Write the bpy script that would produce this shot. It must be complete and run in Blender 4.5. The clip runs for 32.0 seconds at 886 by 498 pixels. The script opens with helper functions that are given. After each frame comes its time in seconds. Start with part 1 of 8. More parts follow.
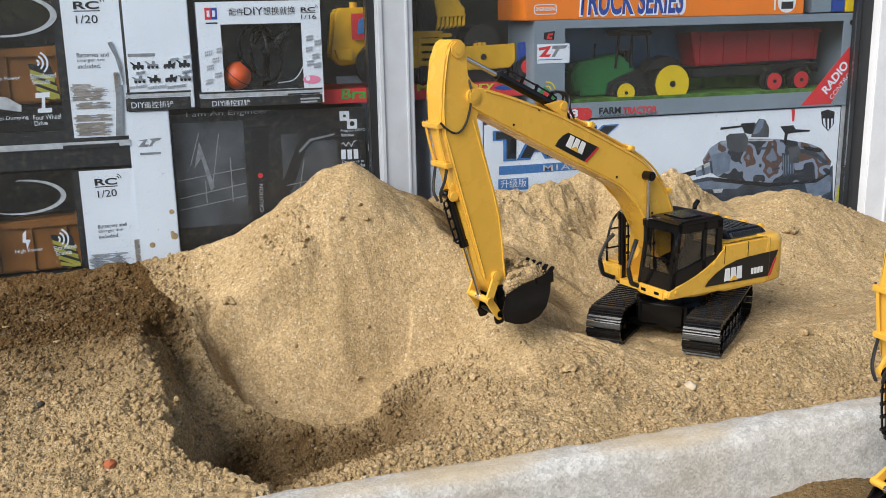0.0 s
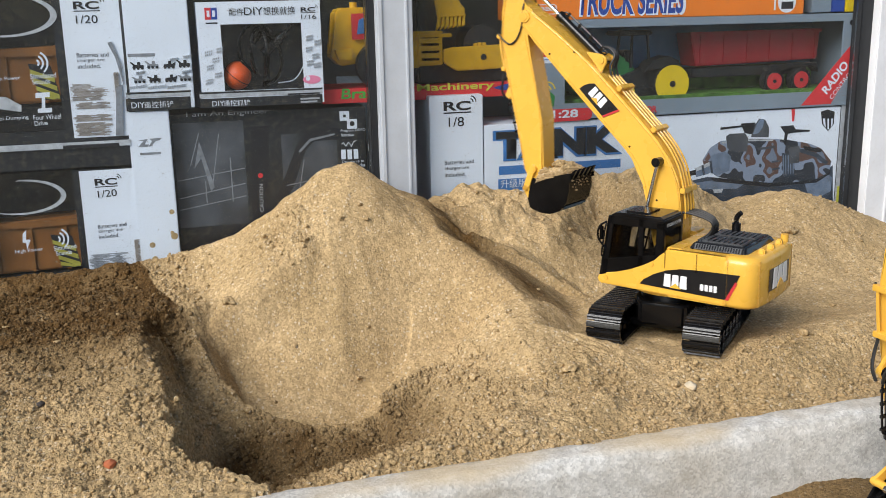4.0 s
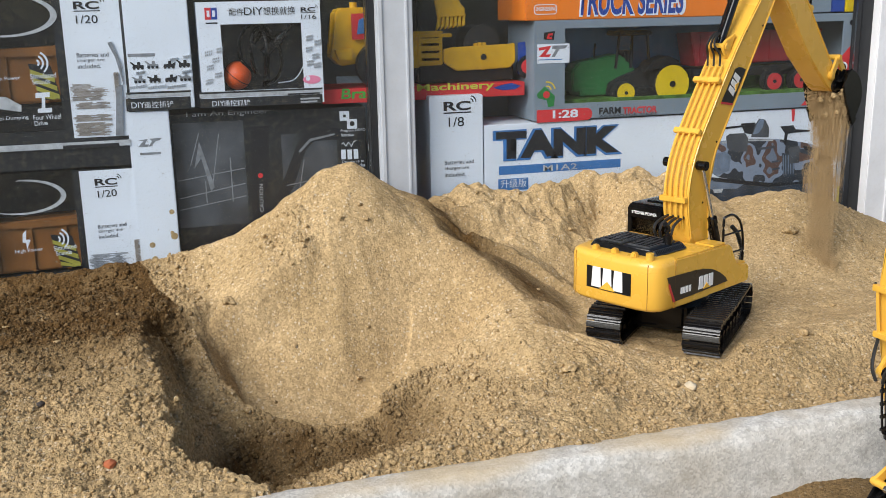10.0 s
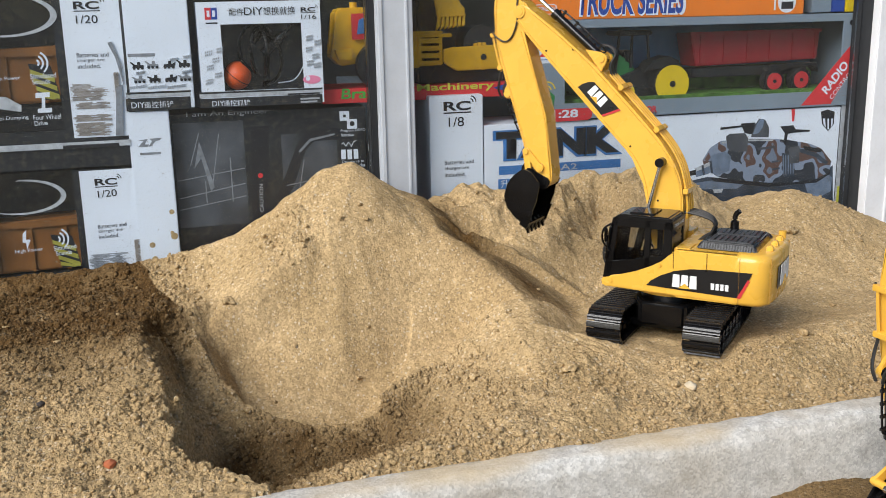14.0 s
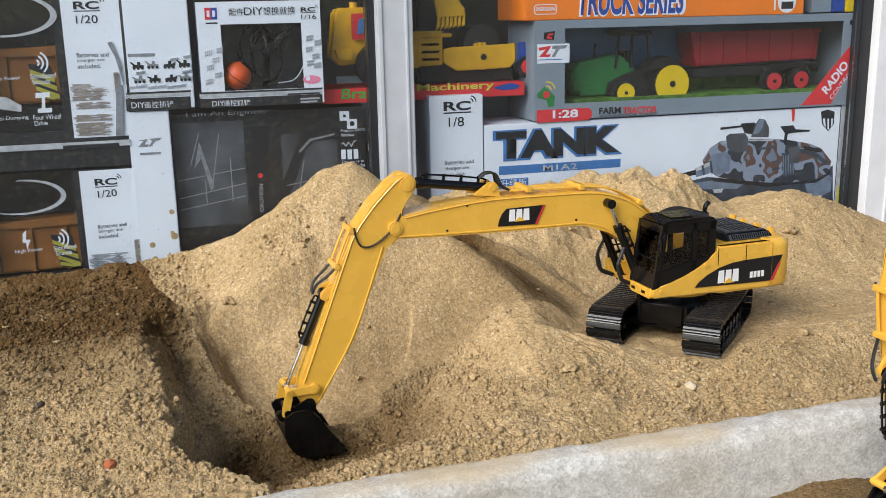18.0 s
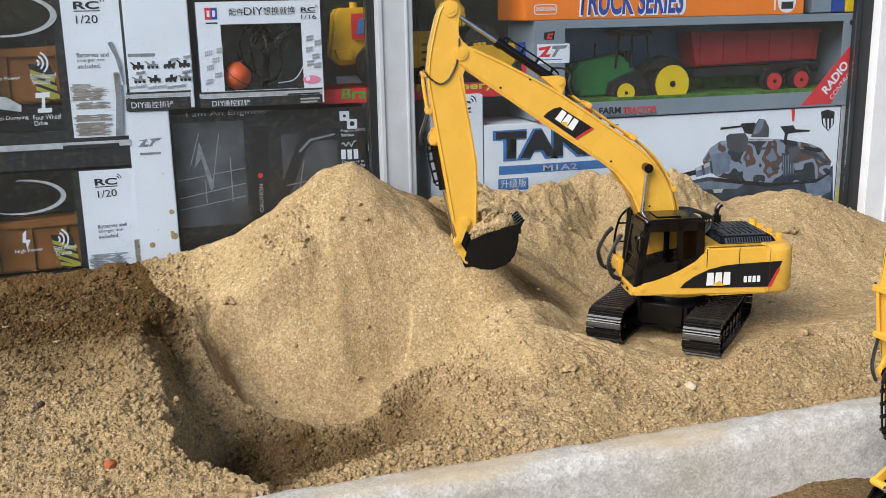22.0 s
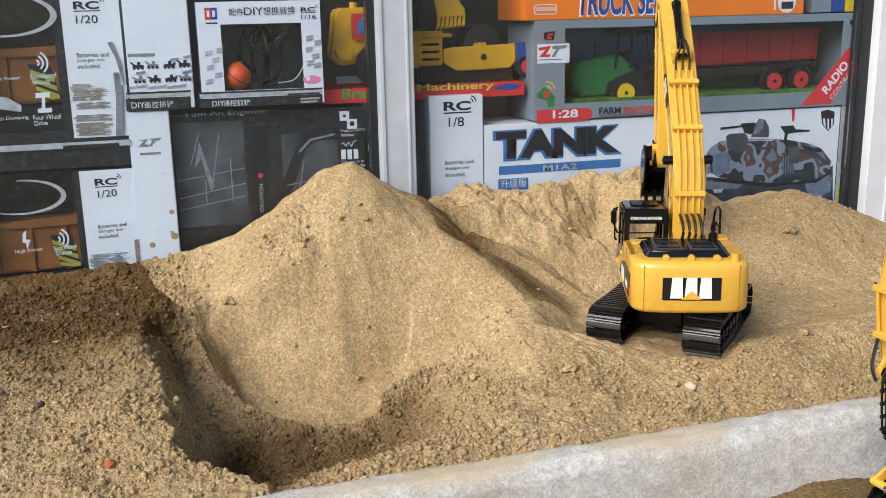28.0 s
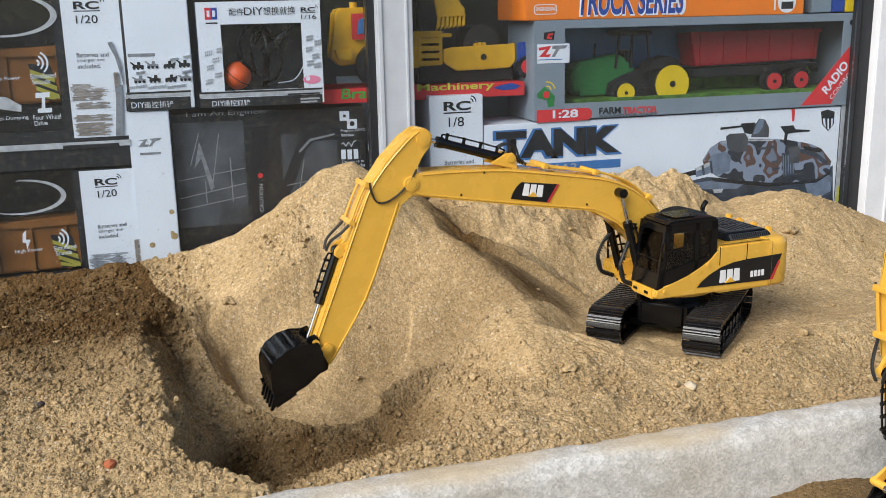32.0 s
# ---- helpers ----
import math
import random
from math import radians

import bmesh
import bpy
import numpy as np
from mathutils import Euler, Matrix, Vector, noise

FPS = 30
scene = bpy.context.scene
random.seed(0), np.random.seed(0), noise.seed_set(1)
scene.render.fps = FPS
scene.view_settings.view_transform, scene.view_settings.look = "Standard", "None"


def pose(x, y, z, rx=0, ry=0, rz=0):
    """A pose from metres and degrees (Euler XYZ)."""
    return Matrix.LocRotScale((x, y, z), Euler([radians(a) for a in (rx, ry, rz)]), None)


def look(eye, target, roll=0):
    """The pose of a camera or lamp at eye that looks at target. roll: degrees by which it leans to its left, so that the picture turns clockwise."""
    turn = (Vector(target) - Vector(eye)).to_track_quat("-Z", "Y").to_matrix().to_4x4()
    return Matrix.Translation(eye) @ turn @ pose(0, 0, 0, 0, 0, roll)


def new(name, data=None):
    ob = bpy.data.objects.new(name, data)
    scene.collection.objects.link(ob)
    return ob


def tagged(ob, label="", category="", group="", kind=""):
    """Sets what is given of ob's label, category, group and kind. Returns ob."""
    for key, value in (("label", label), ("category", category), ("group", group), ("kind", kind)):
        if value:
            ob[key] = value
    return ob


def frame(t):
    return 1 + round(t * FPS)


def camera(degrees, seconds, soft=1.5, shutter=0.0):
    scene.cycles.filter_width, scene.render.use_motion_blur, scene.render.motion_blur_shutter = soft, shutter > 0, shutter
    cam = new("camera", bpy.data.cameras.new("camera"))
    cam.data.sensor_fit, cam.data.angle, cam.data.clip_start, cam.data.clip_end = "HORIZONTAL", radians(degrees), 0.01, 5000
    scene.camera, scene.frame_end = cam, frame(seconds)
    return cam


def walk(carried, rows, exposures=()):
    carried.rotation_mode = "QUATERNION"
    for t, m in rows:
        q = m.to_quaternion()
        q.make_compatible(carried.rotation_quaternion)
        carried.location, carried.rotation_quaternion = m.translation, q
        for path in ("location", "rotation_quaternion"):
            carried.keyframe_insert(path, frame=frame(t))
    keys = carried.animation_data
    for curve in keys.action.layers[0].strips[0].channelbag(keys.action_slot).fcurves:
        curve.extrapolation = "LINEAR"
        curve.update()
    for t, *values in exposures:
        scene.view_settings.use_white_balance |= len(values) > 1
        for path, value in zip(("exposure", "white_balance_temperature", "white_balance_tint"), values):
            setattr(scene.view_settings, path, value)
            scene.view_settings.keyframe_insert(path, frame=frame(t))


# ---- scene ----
# camera
EYE = (-0.6348, -1.1372, 0.3818)
AIM = (-0.2720, 0.1728, 0.0468)
cam = camera(48.52, 32.0, soft=0.6, shutter=0.5)
walk(cam, [(0.0, look(EYE, AIM, -1.169)), (32.0, look(EYE, AIM, -1.169))])

# daylight: overcast street side, soft light from the front left
world = bpy.data.worlds.new("overcast_sky")
scene.world = world
world.use_nodes = True
_sky = world.node_tree.nodes.new("ShaderNodeTexSky")
_sky.sky_type = "NISHITA"
_sky.sun_disc = False
_sky.sun_elevation = radians(38)
_sky.sun_rotation = radians(236)
_sky.air_density, _sky.dust_density, _sky.ozone_density = 1.0, 1.2, 1.0
_bg = world.node_tree.nodes["Background"]
world.node_tree.links.new(_sky.outputs[0], _bg.inputs[0])
_bg.inputs[1].default_value = 0.125
sun_data = bpy.data.lights.new("sun", "SUN")
sun_data.energy, sun_data.angle, sun_data.color = 3.65, radians(42), (1.0, 0.98, 0.95)
sun = new("sun", sun_data)
sun.matrix_world = look((-1.72, -1.15, 1.62), (0, 0, 0))
scene.view_settings.exposure = 0.13


# ---- materials ----
def nodes_of(name):
    m = bpy.data.materials.new(name)
    m.use_nodes = True
    nt = m.node_tree
    return m, nt, nt.nodes["Principled BSDF"]


def paint(name, color, rough=0.5, metal=0.0, vary=0.12, scale=60.0, bump=0.0, coat=0.0, dust=0.0, spec=0.5):
    """A surface with grain at two scales: patches and fine specks."""
    m, nt, b = nodes_of(name)
    N, L = nt.nodes.new, nt.links.new
    tc = N("ShaderNodeTexCoord")
    n1, n2 = N("ShaderNodeTexNoise"), N("ShaderNodeTexNoise")
    n1.inputs["Scale"].default_value, n1.inputs["Detail"].default_value = scale, 5
    n2.inputs["Scale"].default_value, n2.inputs["Detail"].default_value = scale * 9, 3
    L(tc.outputs["Object"], n1.inputs["Vector"]), L(tc.outputs["Object"], n2.inputs["Vector"])
    ramp = N("ShaderNodeMapRange")
    ramp.inputs["From Min"].default_value, ramp.inputs["From Max"].default_value = 0.3, 0.7
    ramp.inputs["To Min"].default_value, ramp.inputs["To Max"].default_value = 1 - vary, 1 + vary * 0.6
    L(n1.outputs["Fac"], ramp.inputs["Value"])
    mul = N("ShaderNodeVectorMath")
    mul.operation = "SCALE"
    mul.inputs[0].default_value = color
    L(ramp.outputs[0], mul.inputs["Scale"])
    out = mul.outputs[0]
    if dust:
        mix = N("ShaderNodeMix")
        mix.data_type = "RGBA"
        mix.inputs[7].default_value = (0.42, 0.31, 0.18, 1)
        r2 = N("ShaderNodeMapRange")
        r2.inputs["From Min"].default_value, r2.inputs["From Max"].default_value = 0.5, 0.75
        r2.inputs["To Max"].default_value = dust
        L(n2.outputs["Fac"], r2.inputs["Value"])
        L(r2.outputs[0], mix.inputs[0]), L(out, mix.inputs[6])
        out = mix.outputs[2]
    L(out, b.inputs["Base Color"])
    r3 = N("ShaderNodeMapRange")
    r3.inputs["To Min"].default_value, r3.inputs["To Max"].default_value = max(0.03, rough - 0.08), min(1, rough + 0.1)
    L(n1.outputs["Fac"], r3.inputs["Value"]), L(r3.outputs[0], b.inputs["Roughness"])
    b.inputs["Metallic"].default_value = metal
    b.inputs["Coat Weight"].default_value = coat
    b.inputs["Specular IOR Level"].default_value = spec
    if bump:
        bm_ = N("ShaderNodeBump")
        bm_.inputs["Strength"].default_value, bm_.inputs["Distance"].default_value = bump, 0.002
        L(n2.outputs["Fac"], bm_.inputs["Height"]), L(bm_.outputs[0], b.inputs["Normal"])
    return m


def sand_material():
    m, nt, b = nodes_of("sand")
    N, L = nt.nodes.new, nt.links.new
    geo = N("ShaderNodeTexCoord")
    pos = geo.outputs["Object"]
    big, mid = N("ShaderNodeTexNoise"), N("ShaderNodeTexNoise")
    for n, s, d in ((big, 9, 4), (mid, 120, 6)):
        n.inputs["Scale"].default_value, n.inputs["Detail"].default_value = s, d
        L(pos, n.inputs["Vector"])
    grain = N("ShaderNodeTexVoronoi")
    grain.inputs["Scale"].default_value = 430
    L(pos, grain.inputs["Vector"])
    r = N("ShaderNodeValToRGB")
    r.color_ramp.elements[0].position, r.color_ramp.elements[0].color = 0.30, (0.360, 0.248, 0.117, 1)
    r.color_ramp.elements[1].position, r.color_ramp.elements[1].color = 0.72, (0.540, 0.385, 0.203, 1)
    add = N("ShaderNodeMath")
    add.operation = "MULTIPLY_ADD"
    L(mid.outputs["Fac"], add.inputs[0])
    add.inputs[1].default_value = 0.5
    half = N("ShaderNodeMath")
    half.operation = "MULTIPLY"
    half.inputs[1].default_value = 0.5
    L(big.outputs["Fac"], half.inputs[0]), L(half.outputs[0], add.inputs[2])
    L(add.outputs[0], r.inputs["Fac"])
    # every grain has its own tone; a few are pale quartz or dark
    sep = N("ShaderNodeSeparateColor")
    L(grain.outputs["Color"], sep.inputs[0])
    tone = N("ShaderNodeMapRange")
    tone.inputs["To Min"].default_value, tone.inputs["To Max"].default_value = 0.68, 1.20
    L(sep.outputs[2], tone.inputs["Value"])
    sc = N("ShaderNodeVectorMath")
    sc.operation = "SCALE"
    L(r.outputs[0], sc.inputs[0]), L(tone.outputs[0], sc.inputs["Scale"])
    pale, dark = N("ShaderNodeMapRange"), N("ShaderNodeMapRange")
    pale.inputs["From Min"].default_value, pale.inputs["From Max"].default_value, pale.inputs["To Max"].default_value = 0.94, 0.985, 0.40
    dark.inputs["From Min"].default_value, dark.inputs["From Max"].default_value, dark.inputs["To Max"].default_value = 0.955, 0.99, 0.5
    L(sep.outputs[0], pale.inputs["Value"]), L(sep.outputs[1], dark.inputs["Value"])
    m1, m2 = N("ShaderNodeMix"), N("ShaderNodeMix")
    m1.data_type = m2.data_type = "RGBA"
    m1.inputs[7].default_value, m2.inputs[7].default_value = (0.78, 0.70, 0.56, 1), (0.12, 0.085, 0.05, 1)
    L(pale.outputs[0], m1.inputs[0]), L(sc.outputs[0], m1.inputs[6])
    L(dark.outputs[0], m2.inputs[0]), L(m1.outputs[2], m2.inputs[6])
    # damp sand, and shade painted into the hole and flank, darken the colour
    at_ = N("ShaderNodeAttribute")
    at_.attribute_name = "damp_shade"
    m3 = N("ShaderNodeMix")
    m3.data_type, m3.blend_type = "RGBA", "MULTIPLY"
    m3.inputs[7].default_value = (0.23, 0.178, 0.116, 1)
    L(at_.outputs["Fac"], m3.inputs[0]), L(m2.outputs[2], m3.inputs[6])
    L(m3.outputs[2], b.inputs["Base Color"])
    b.inputs["Roughness"].default_value = 0.95
    b.inputs["Specular IOR Level"].default_value = 0.15
    # round grains, large and small, stand out of the surface, most where it is turned over
    crumb = N("ShaderNodeAttribute")
    crumb.attribute_name = "crumb"
    last = None
    for scale, dist, low, high in ((210, 0.0030, 0.05, 0.5), (430, 0.0018, 0.22, 0.6), (900, 0.0010, 0.5, 0.8)):
        v, inv, bp, much = N("ShaderNodeTexVoronoi"), N("ShaderNodeMath"), N("ShaderNodeBump"), N("ShaderNodeMapRange")
        v.inputs["Scale"].default_value = scale
        inv.operation = "MULTIPLY"
        inv.inputs[1].default_value = -1.0
        much.inputs["To Min"].default_value, much.inputs["To Max"].default_value = low, high
        L(crumb.outputs["Fac"], much.inputs["Value"]), L(much.outputs[0], bp.inputs["Strength"])
        L(pos, v.inputs["Vector"]), L(v.outputs["Distance"], inv.inputs[0]), L(inv.outputs[0], bp.inputs["Height"])
        bp.inputs["Distance"].default_value = dist
        if last:
            L(last.outputs[0], bp.inputs["Normal"])
        last = bp
    b3 = N("ShaderNodeBump")
    b3.inputs["Strength"].default_value, b3.inputs["Distance"].default_value = 0.3, 0.002
    L(mid.outputs["Fac"], b3.inputs["Height"]), L(last.outputs[0], b3.inputs["Normal"]), L(b3.outputs[0], b.inputs["Normal"])
    return m


def concrete_material():
    """Weathered cast concrete: pale cement, grit, pits and sandy stains."""
    m, nt, b = nodes_of("kerb_concrete")
    N, L = nt.nodes.new, nt.links.new
    pos = N("ShaderNodeTexCoord").outputs["Object"]
    big, mid, fine = N("ShaderNodeTexNoise"), N("ShaderNodeTexNoise"), N("ShaderNodeTexNoise")
    for n, s, d in ((big, 7, 5), (mid, 60, 6), (fine, 380, 4)):
        n.inputs["Scale"].default_value, n.inputs["Detail"].default_value = s, d
        L(pos, n.inputs["Vector"])
    r = N("ShaderNodeValToRGB")
    r.color_ramp.elements[0].position, r.color_ramp.elements[0].color = 0.30, (0.46, 0.435, 0.39, 1)
    r.color_ramp.elements[1].position, r.color_ramp.elements[1].color = 0.70, (0.63, 0.61, 0.565, 1)
    L(mid.outputs["Fac"], r.inputs["Fac"])
    st = N("ShaderNodeMapRange")
    st.inputs["From Min"].default_value, st.inputs["From Max"].default_value, st.inputs["To Max"].default_value = 0.45, 0.75, 0.45
    L(big.outputs["Fac"], st.inputs["Value"])
    mx = N("ShaderNodeMix")
    mx.data_type = "RGBA"
    mx.inputs[7].default_value = (0.42, 0.35, 0.25, 1)
    L(st.outputs[0], mx.inputs[0]), L(r.outputs[0], mx.inputs[6])
    grit = N("ShaderNodeTexVoronoi")
    grit.inputs["Scale"].default_value = 420
    L(pos, grit.inputs["Vector"])
    sep, gd = N("ShaderNodeSeparateColor"), N("ShaderNodeMapRange")
    L(grit.outputs["Color"], sep.inputs[0])
    gd.inputs["To Min"].default_value, gd.inputs["To Max"].default_value = 0.78, 1.15
    L(sep.outputs[0], gd.inputs["Value"])
    sc = N("ShaderNodeVectorMath")
    sc.operation = "SCALE"
    L(mx.outputs[2], sc.inputs[0]), L(gd.outputs[0], sc.inputs["Scale"])
    # sand lies on the level top and trickles over the edge
    spl, hi, spread, dusty = N("ShaderNodeSeparateXYZ"), N("ShaderNodeMapRange"), N("ShaderNodeMath"), N("ShaderNodeMix")
    L(pos, spl.inputs[0])
    spread.operation = "MULTIPLY_ADD"
    spread.inputs[1].default_value = 0.034
    L(big.outputs["Fac"], spread.inputs[0]), L(spl.outputs["Z"], spread.inputs[2])
    hi.inputs["From Min"].default_value, hi.inputs["From Max"].default_value, hi.inputs["To Max"].default_value = -0.0430, -0.0330, 0.7
    L(spread.outputs[0], hi.inputs["Value"]), L(hi.outputs[0], dusty.inputs[0])
    dusty.data_type = "RGBA"
    dusty.inputs[7].default_value = (0.55, 0.42, 0.25, 1)
    L(sc.outputs[0], dusty.inputs[6]), L(dusty.outputs[2], b.inputs["Base Color"])
    b.inputs["Roughness"].default_value, b.inputs["Specular IOR Level"].default_value = 0.95, 0.2
    last = None
    for n, s, d in ((mid, 0.30, 0.0025), (fine, 0.40, 0.0008), (grit, 0.5, 0.0006)):
        bp = N("ShaderNodeBump")
        bp.inputs["Strength"].default_value, bp.inputs["Distance"].default_value = s, d
        L(n.outputs[0], bp.inputs["Height"])
        if last:
            L(last.outputs[0], bp.inputs["Normal"])
        last = bp
    L(last.outputs[0], b.inputs["Normal"])
    return m


def clear(name, tint, gloss=0.06, alpha=0.0, rough=0.02, specks=0.5):
    """Thin clear sheet: straight-through view with a Fresnel gloss; alpha is a veil of dust."""
    m, nt, b = nodes_of(name)
    N, L = nt.nodes.new, nt.links.new
    out = nt.nodes["Material Output"]
    tr, gl, df = N("ShaderNodeBsdfTransparent"), N("ShaderNodeBsdfGlossy"), N("ShaderNodeBsdfDiffuse")
    tr.inputs[0].default_value = (*tint, 1)
    gl.inputs["Roughness"].default_value = rough
    df.inputs[0].default_value = (0.55, 0.5, 0.42, 1)
    fr = N("ShaderNodeFresnel")
    fr.inputs[0].default_value = 1.0 + gloss
    m1, m2 = N("ShaderNodeMixShader"), N("ShaderNodeMixShader")
    L(fr.outputs[0], m1.inputs[0]), L(tr.outputs[0], m1.inputs[1]), L(gl.outputs[0], m1.inputs[2])
    tc, ns, mr = N("ShaderNodeTexCoord"), N("ShaderNodeTexNoise"), N("ShaderNodeMapRange")
    ns.inputs["Scale"].default_value, ns.inputs["Detail"].default_value = 380, 4
    mr.inputs["From Min"].default_value, mr.inputs["From Max"].default_value, mr.inputs["To Max"].default_value = 0.66, 0.75, specks
    mr.inputs["To Min"].default_value = alpha
    L(tc.outputs["Object"], ns.inputs["Vector"]), L(ns.outputs["Fac"], mr.inputs["Value"])
    L(mr.outputs[0], m2.inputs[0]), L(m1.outputs[0], m2.inputs[1]), L(df.outputs[0], m2.inputs[2])
    L(m2.outputs[0], out.inputs[0])
    nt.nodes.remove(b)
    return m


SAND = sand_material()
LOOSE = paint("loose_sand", (0.46, 0.325, 0.170), 0.95, vary=0.25, scale=240, spec=0.1)
YELLOW = paint("toy_yellow_plastic", (0.76, 0.425, 0.055), 0.26, vary=0.05, scale=30, dust=0.05, coat=0.25)
SEAM = paint("shaded_seam_plastic", (0.42, 0.22, 0.03), 0.5, vary=0.05)
BLACK = paint("black_plastic", (0.0045, 0.0045, 0.005), 0.16, vary=0.3, scale=50, dust=0.012, spec=0.4)
TRACKBLACK = paint("track_rubber_plastic", (0.008, 0.008, 0.009), 0.22, vary=0.6, scale=140, dust=0.07, spec=0.6)
HOODGREY = paint("grey_hood_plastic", (0.055, 0.058, 0.062), 0.35, vary=0.2, scale=60)
DECAL = paint("decal_black", (0.008, 0.008, 0.009), 0.3, vary=0.1)
WHITE = paint("print_white", (0.78, 0.78, 0.77), 0.5, vary=0.04)
RED = paint("print_red", (0.52, 0.03, 0.035), 0.4, vary=0.06)
CHROME = paint("chrome_rod", (0.72, 0.72, 0.73), 0.2, metal=1.0, vary=0.08)
HOSE = paint("black_hose", (0.012, 0.012, 0.012), 0.5, vary=0.3, scale=200, dust=0.05)
TINT = clear("tinted_cab_window", (0.93, 0.93, 0.92), 0.34, 0.0, specks=0.0)
CONCRETE = concrete_material()
PAVE = paint("dirty_pavement", (0.20, 0.155, 0.10), 0.95, vary=0.4, scale=18, bump=0.8, dust=0.6)
ALU = paint("grey_aluminium", (0.54, 0.57, 0.61), 0.42, metal=0.15, vary=0.08, scale=25, dust=0.08)
WHITEPOST = paint("white_painted_metal", (0.74, 0.75, 0.77), 0.4, vary=0.07, scale=18, dust=0.08)
GASKET = paint("black_rubber_gasket", (0.014, 0.015, 0.017), 0.5, vary=0.2)
GLASS = clear("dusty_shop_glass", (0.95, 0.98, 1.0), 0.24, 0.006)
FILM = clear("plastic_film", (0.95, 0.96, 0.97), 0.24, 0.004, 0.05)
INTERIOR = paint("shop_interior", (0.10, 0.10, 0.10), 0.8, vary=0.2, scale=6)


# ---- mesh helpers ----
def part(name, bm, material, parent, label="", bevel=0.0, smooth=True):
    """Links a bmesh as one mesh object under a thing or a part."""
    if bevel < 0:
        level = [e for e in bm.edges if abs(e.verts[0].co.z - e.verts[1].co.z) < 1e-6]
        bmesh.ops.bevel(bm, geom=level, offset=-bevel, segments=4, affect="EDGES", clamp_overlap=True)
    elif bevel:
        bmesh.ops.bevel(bm, geom=bm.edges[:], offset=bevel, segments=2, affect="EDGES", clamp_overlap=True)
    bmesh.ops.recalc_face_normals(bm, faces=bm.faces[:])
    me = bpy.data.meshes.new(name)
    bm.to_mesh(me)
    bm.free()
    me.materials.append(material)
    if smooth:
        me.polygons.foreach_set("use_smooth", [True] * len(me.polygons))
        me.set_sharp_from_angle(angle=radians(35))
    ob = new(name, me)
    if parent is not None:
        ob.parent = parent
    if label:
        ob["label"] = label
    return ob


def twin(ob, m, parent=None):
    """Another object on the same mesh, for alike pieces."""
    o = ob.copy()
    scene.collection.objects.link(o)
    o.parent = parent or ob.parent
    o.matrix_basis = m
    return o


def bx(x0, x1, y0, y1, z0, z1, bm=None):
    bm = bm or bmesh.new()
    v = [bm.verts.new((x, y, z)) for x in (x0, x1) for y in (y0, y1) for z in (z0, z1)]
    for f in ((0, 1, 3, 2), (4, 6, 7, 5), (0, 4, 5, 1), (2, 3, 7, 6), (0, 2, 6, 4), (1, 5, 7, 3)):
        bm.faces.new([v[i] for i in f])
    return bm


def slab(outline, y0, y1, bm=None, axis="y"):
    """A plate: an outline in (x, z) (or (x, y), axis z) drawn out between y0 and y1."""
    bm = bm or bmesh.new()
    at = (lambda u, v, w: (u, w, v)) if axis == "y" else (lambda u, v, w: (u, v, w))
    a = [bm.verts.new(at(u, v, y0)) for u, v in outline]
    b = [bm.verts.new(at(u, v, y1)) for u, v in outline]
    bm.faces.new(a), bm.faces.new(b[::-1])
    for i in range(len(a)):
        j = (i + 1) % len(a)
        bm.faces.new((a[i], a[j], b[j], b[i]))
    return bm


def rod(p, q, r, bm=None, seg=14, r2=None):
    bm = bm or bmesh.new()
    p, q = Vector(p), Vector(q)
    d = q - p
    turn = d.to_track_quat("Z", "Y").to_matrix()
    ring = []
    for base, rr in ((p, r), (q, r if r2 is None else r2)):
        ring.append([bm.verts.new(base + turn @ Vector((rr * math.cos(2 * math.pi * i / seg), rr * math.sin(2 * math.pi * i / seg), 0))) for i in range(seg)])
    for i in range(seg):
        j = (i + 1) % seg
        bm.faces.new((ring[0][i], ring[0][j], ring[1][j], ring[1][i]))
    bm.faces.new(ring[0][::-1]), bm.faces.new(ring[1])
    return bm


def hose(points, r, bm=None, seg=7, steps=6):
    """A tube through points, rounded by a Catmull-Rom curve."""
    bm = bm or bmesh.new()
    P = [Vector(p) for p in points]
    P = [P[0] * 2 - P[1]] + P + [P[-1] * 2 - P[-2]]
    line = []
    for i in range(1, len(P) - 2):
        for k in range(steps):
            t = k / steps
            a, b, c, d = P[i - 1:i + 3]
            line.append(0.5 * (2 * b + (c - a) * t + (2 * a - 5 * b + 4 * c - d) * t * t + (3 * b - a - 3 * c + d) * t ** 3))
    line.append(P[-2])
    last = None
    for i, p in enumerate(line):
        d = (line[min(i + 1, len(line) - 1)] - line[max(i - 1, 0)]).normalized()
        turn = d.to_track_quat("Z", "Y").to_matrix()
        now = [bm.verts.new(p + turn @ Vector((r * math.cos(2 * math.pi * s / seg), r * math.sin(2 * math.pi * s / seg), 0))) for s in range(seg)]
        if last:
            for s in range(seg):
                bm.faces.new((last[s], last[(s + 1) % seg], now[(s + 1) % seg], now[s]))
        else:
            bm.faces.new(now[::-1])
        last = now
    bm.faces.new(last)
    return bm


def rounded(x0, z0, x1, z1, r, n=5):
    pts = []
    for cx, cz, a0 in ((x1 - r, z1 - r, 0), (x0 + r, z1 - r, 90), (x0 + r, z0 + r, 180), (x1 - r, z0 + r, 270)):
        pts += [(cx + r * math.cos(radians(a0 + 90 * i / n)), cz + r * math.sin(radians(a0 + 90 * i / n))) for i in range(n + 1)]
    return pts


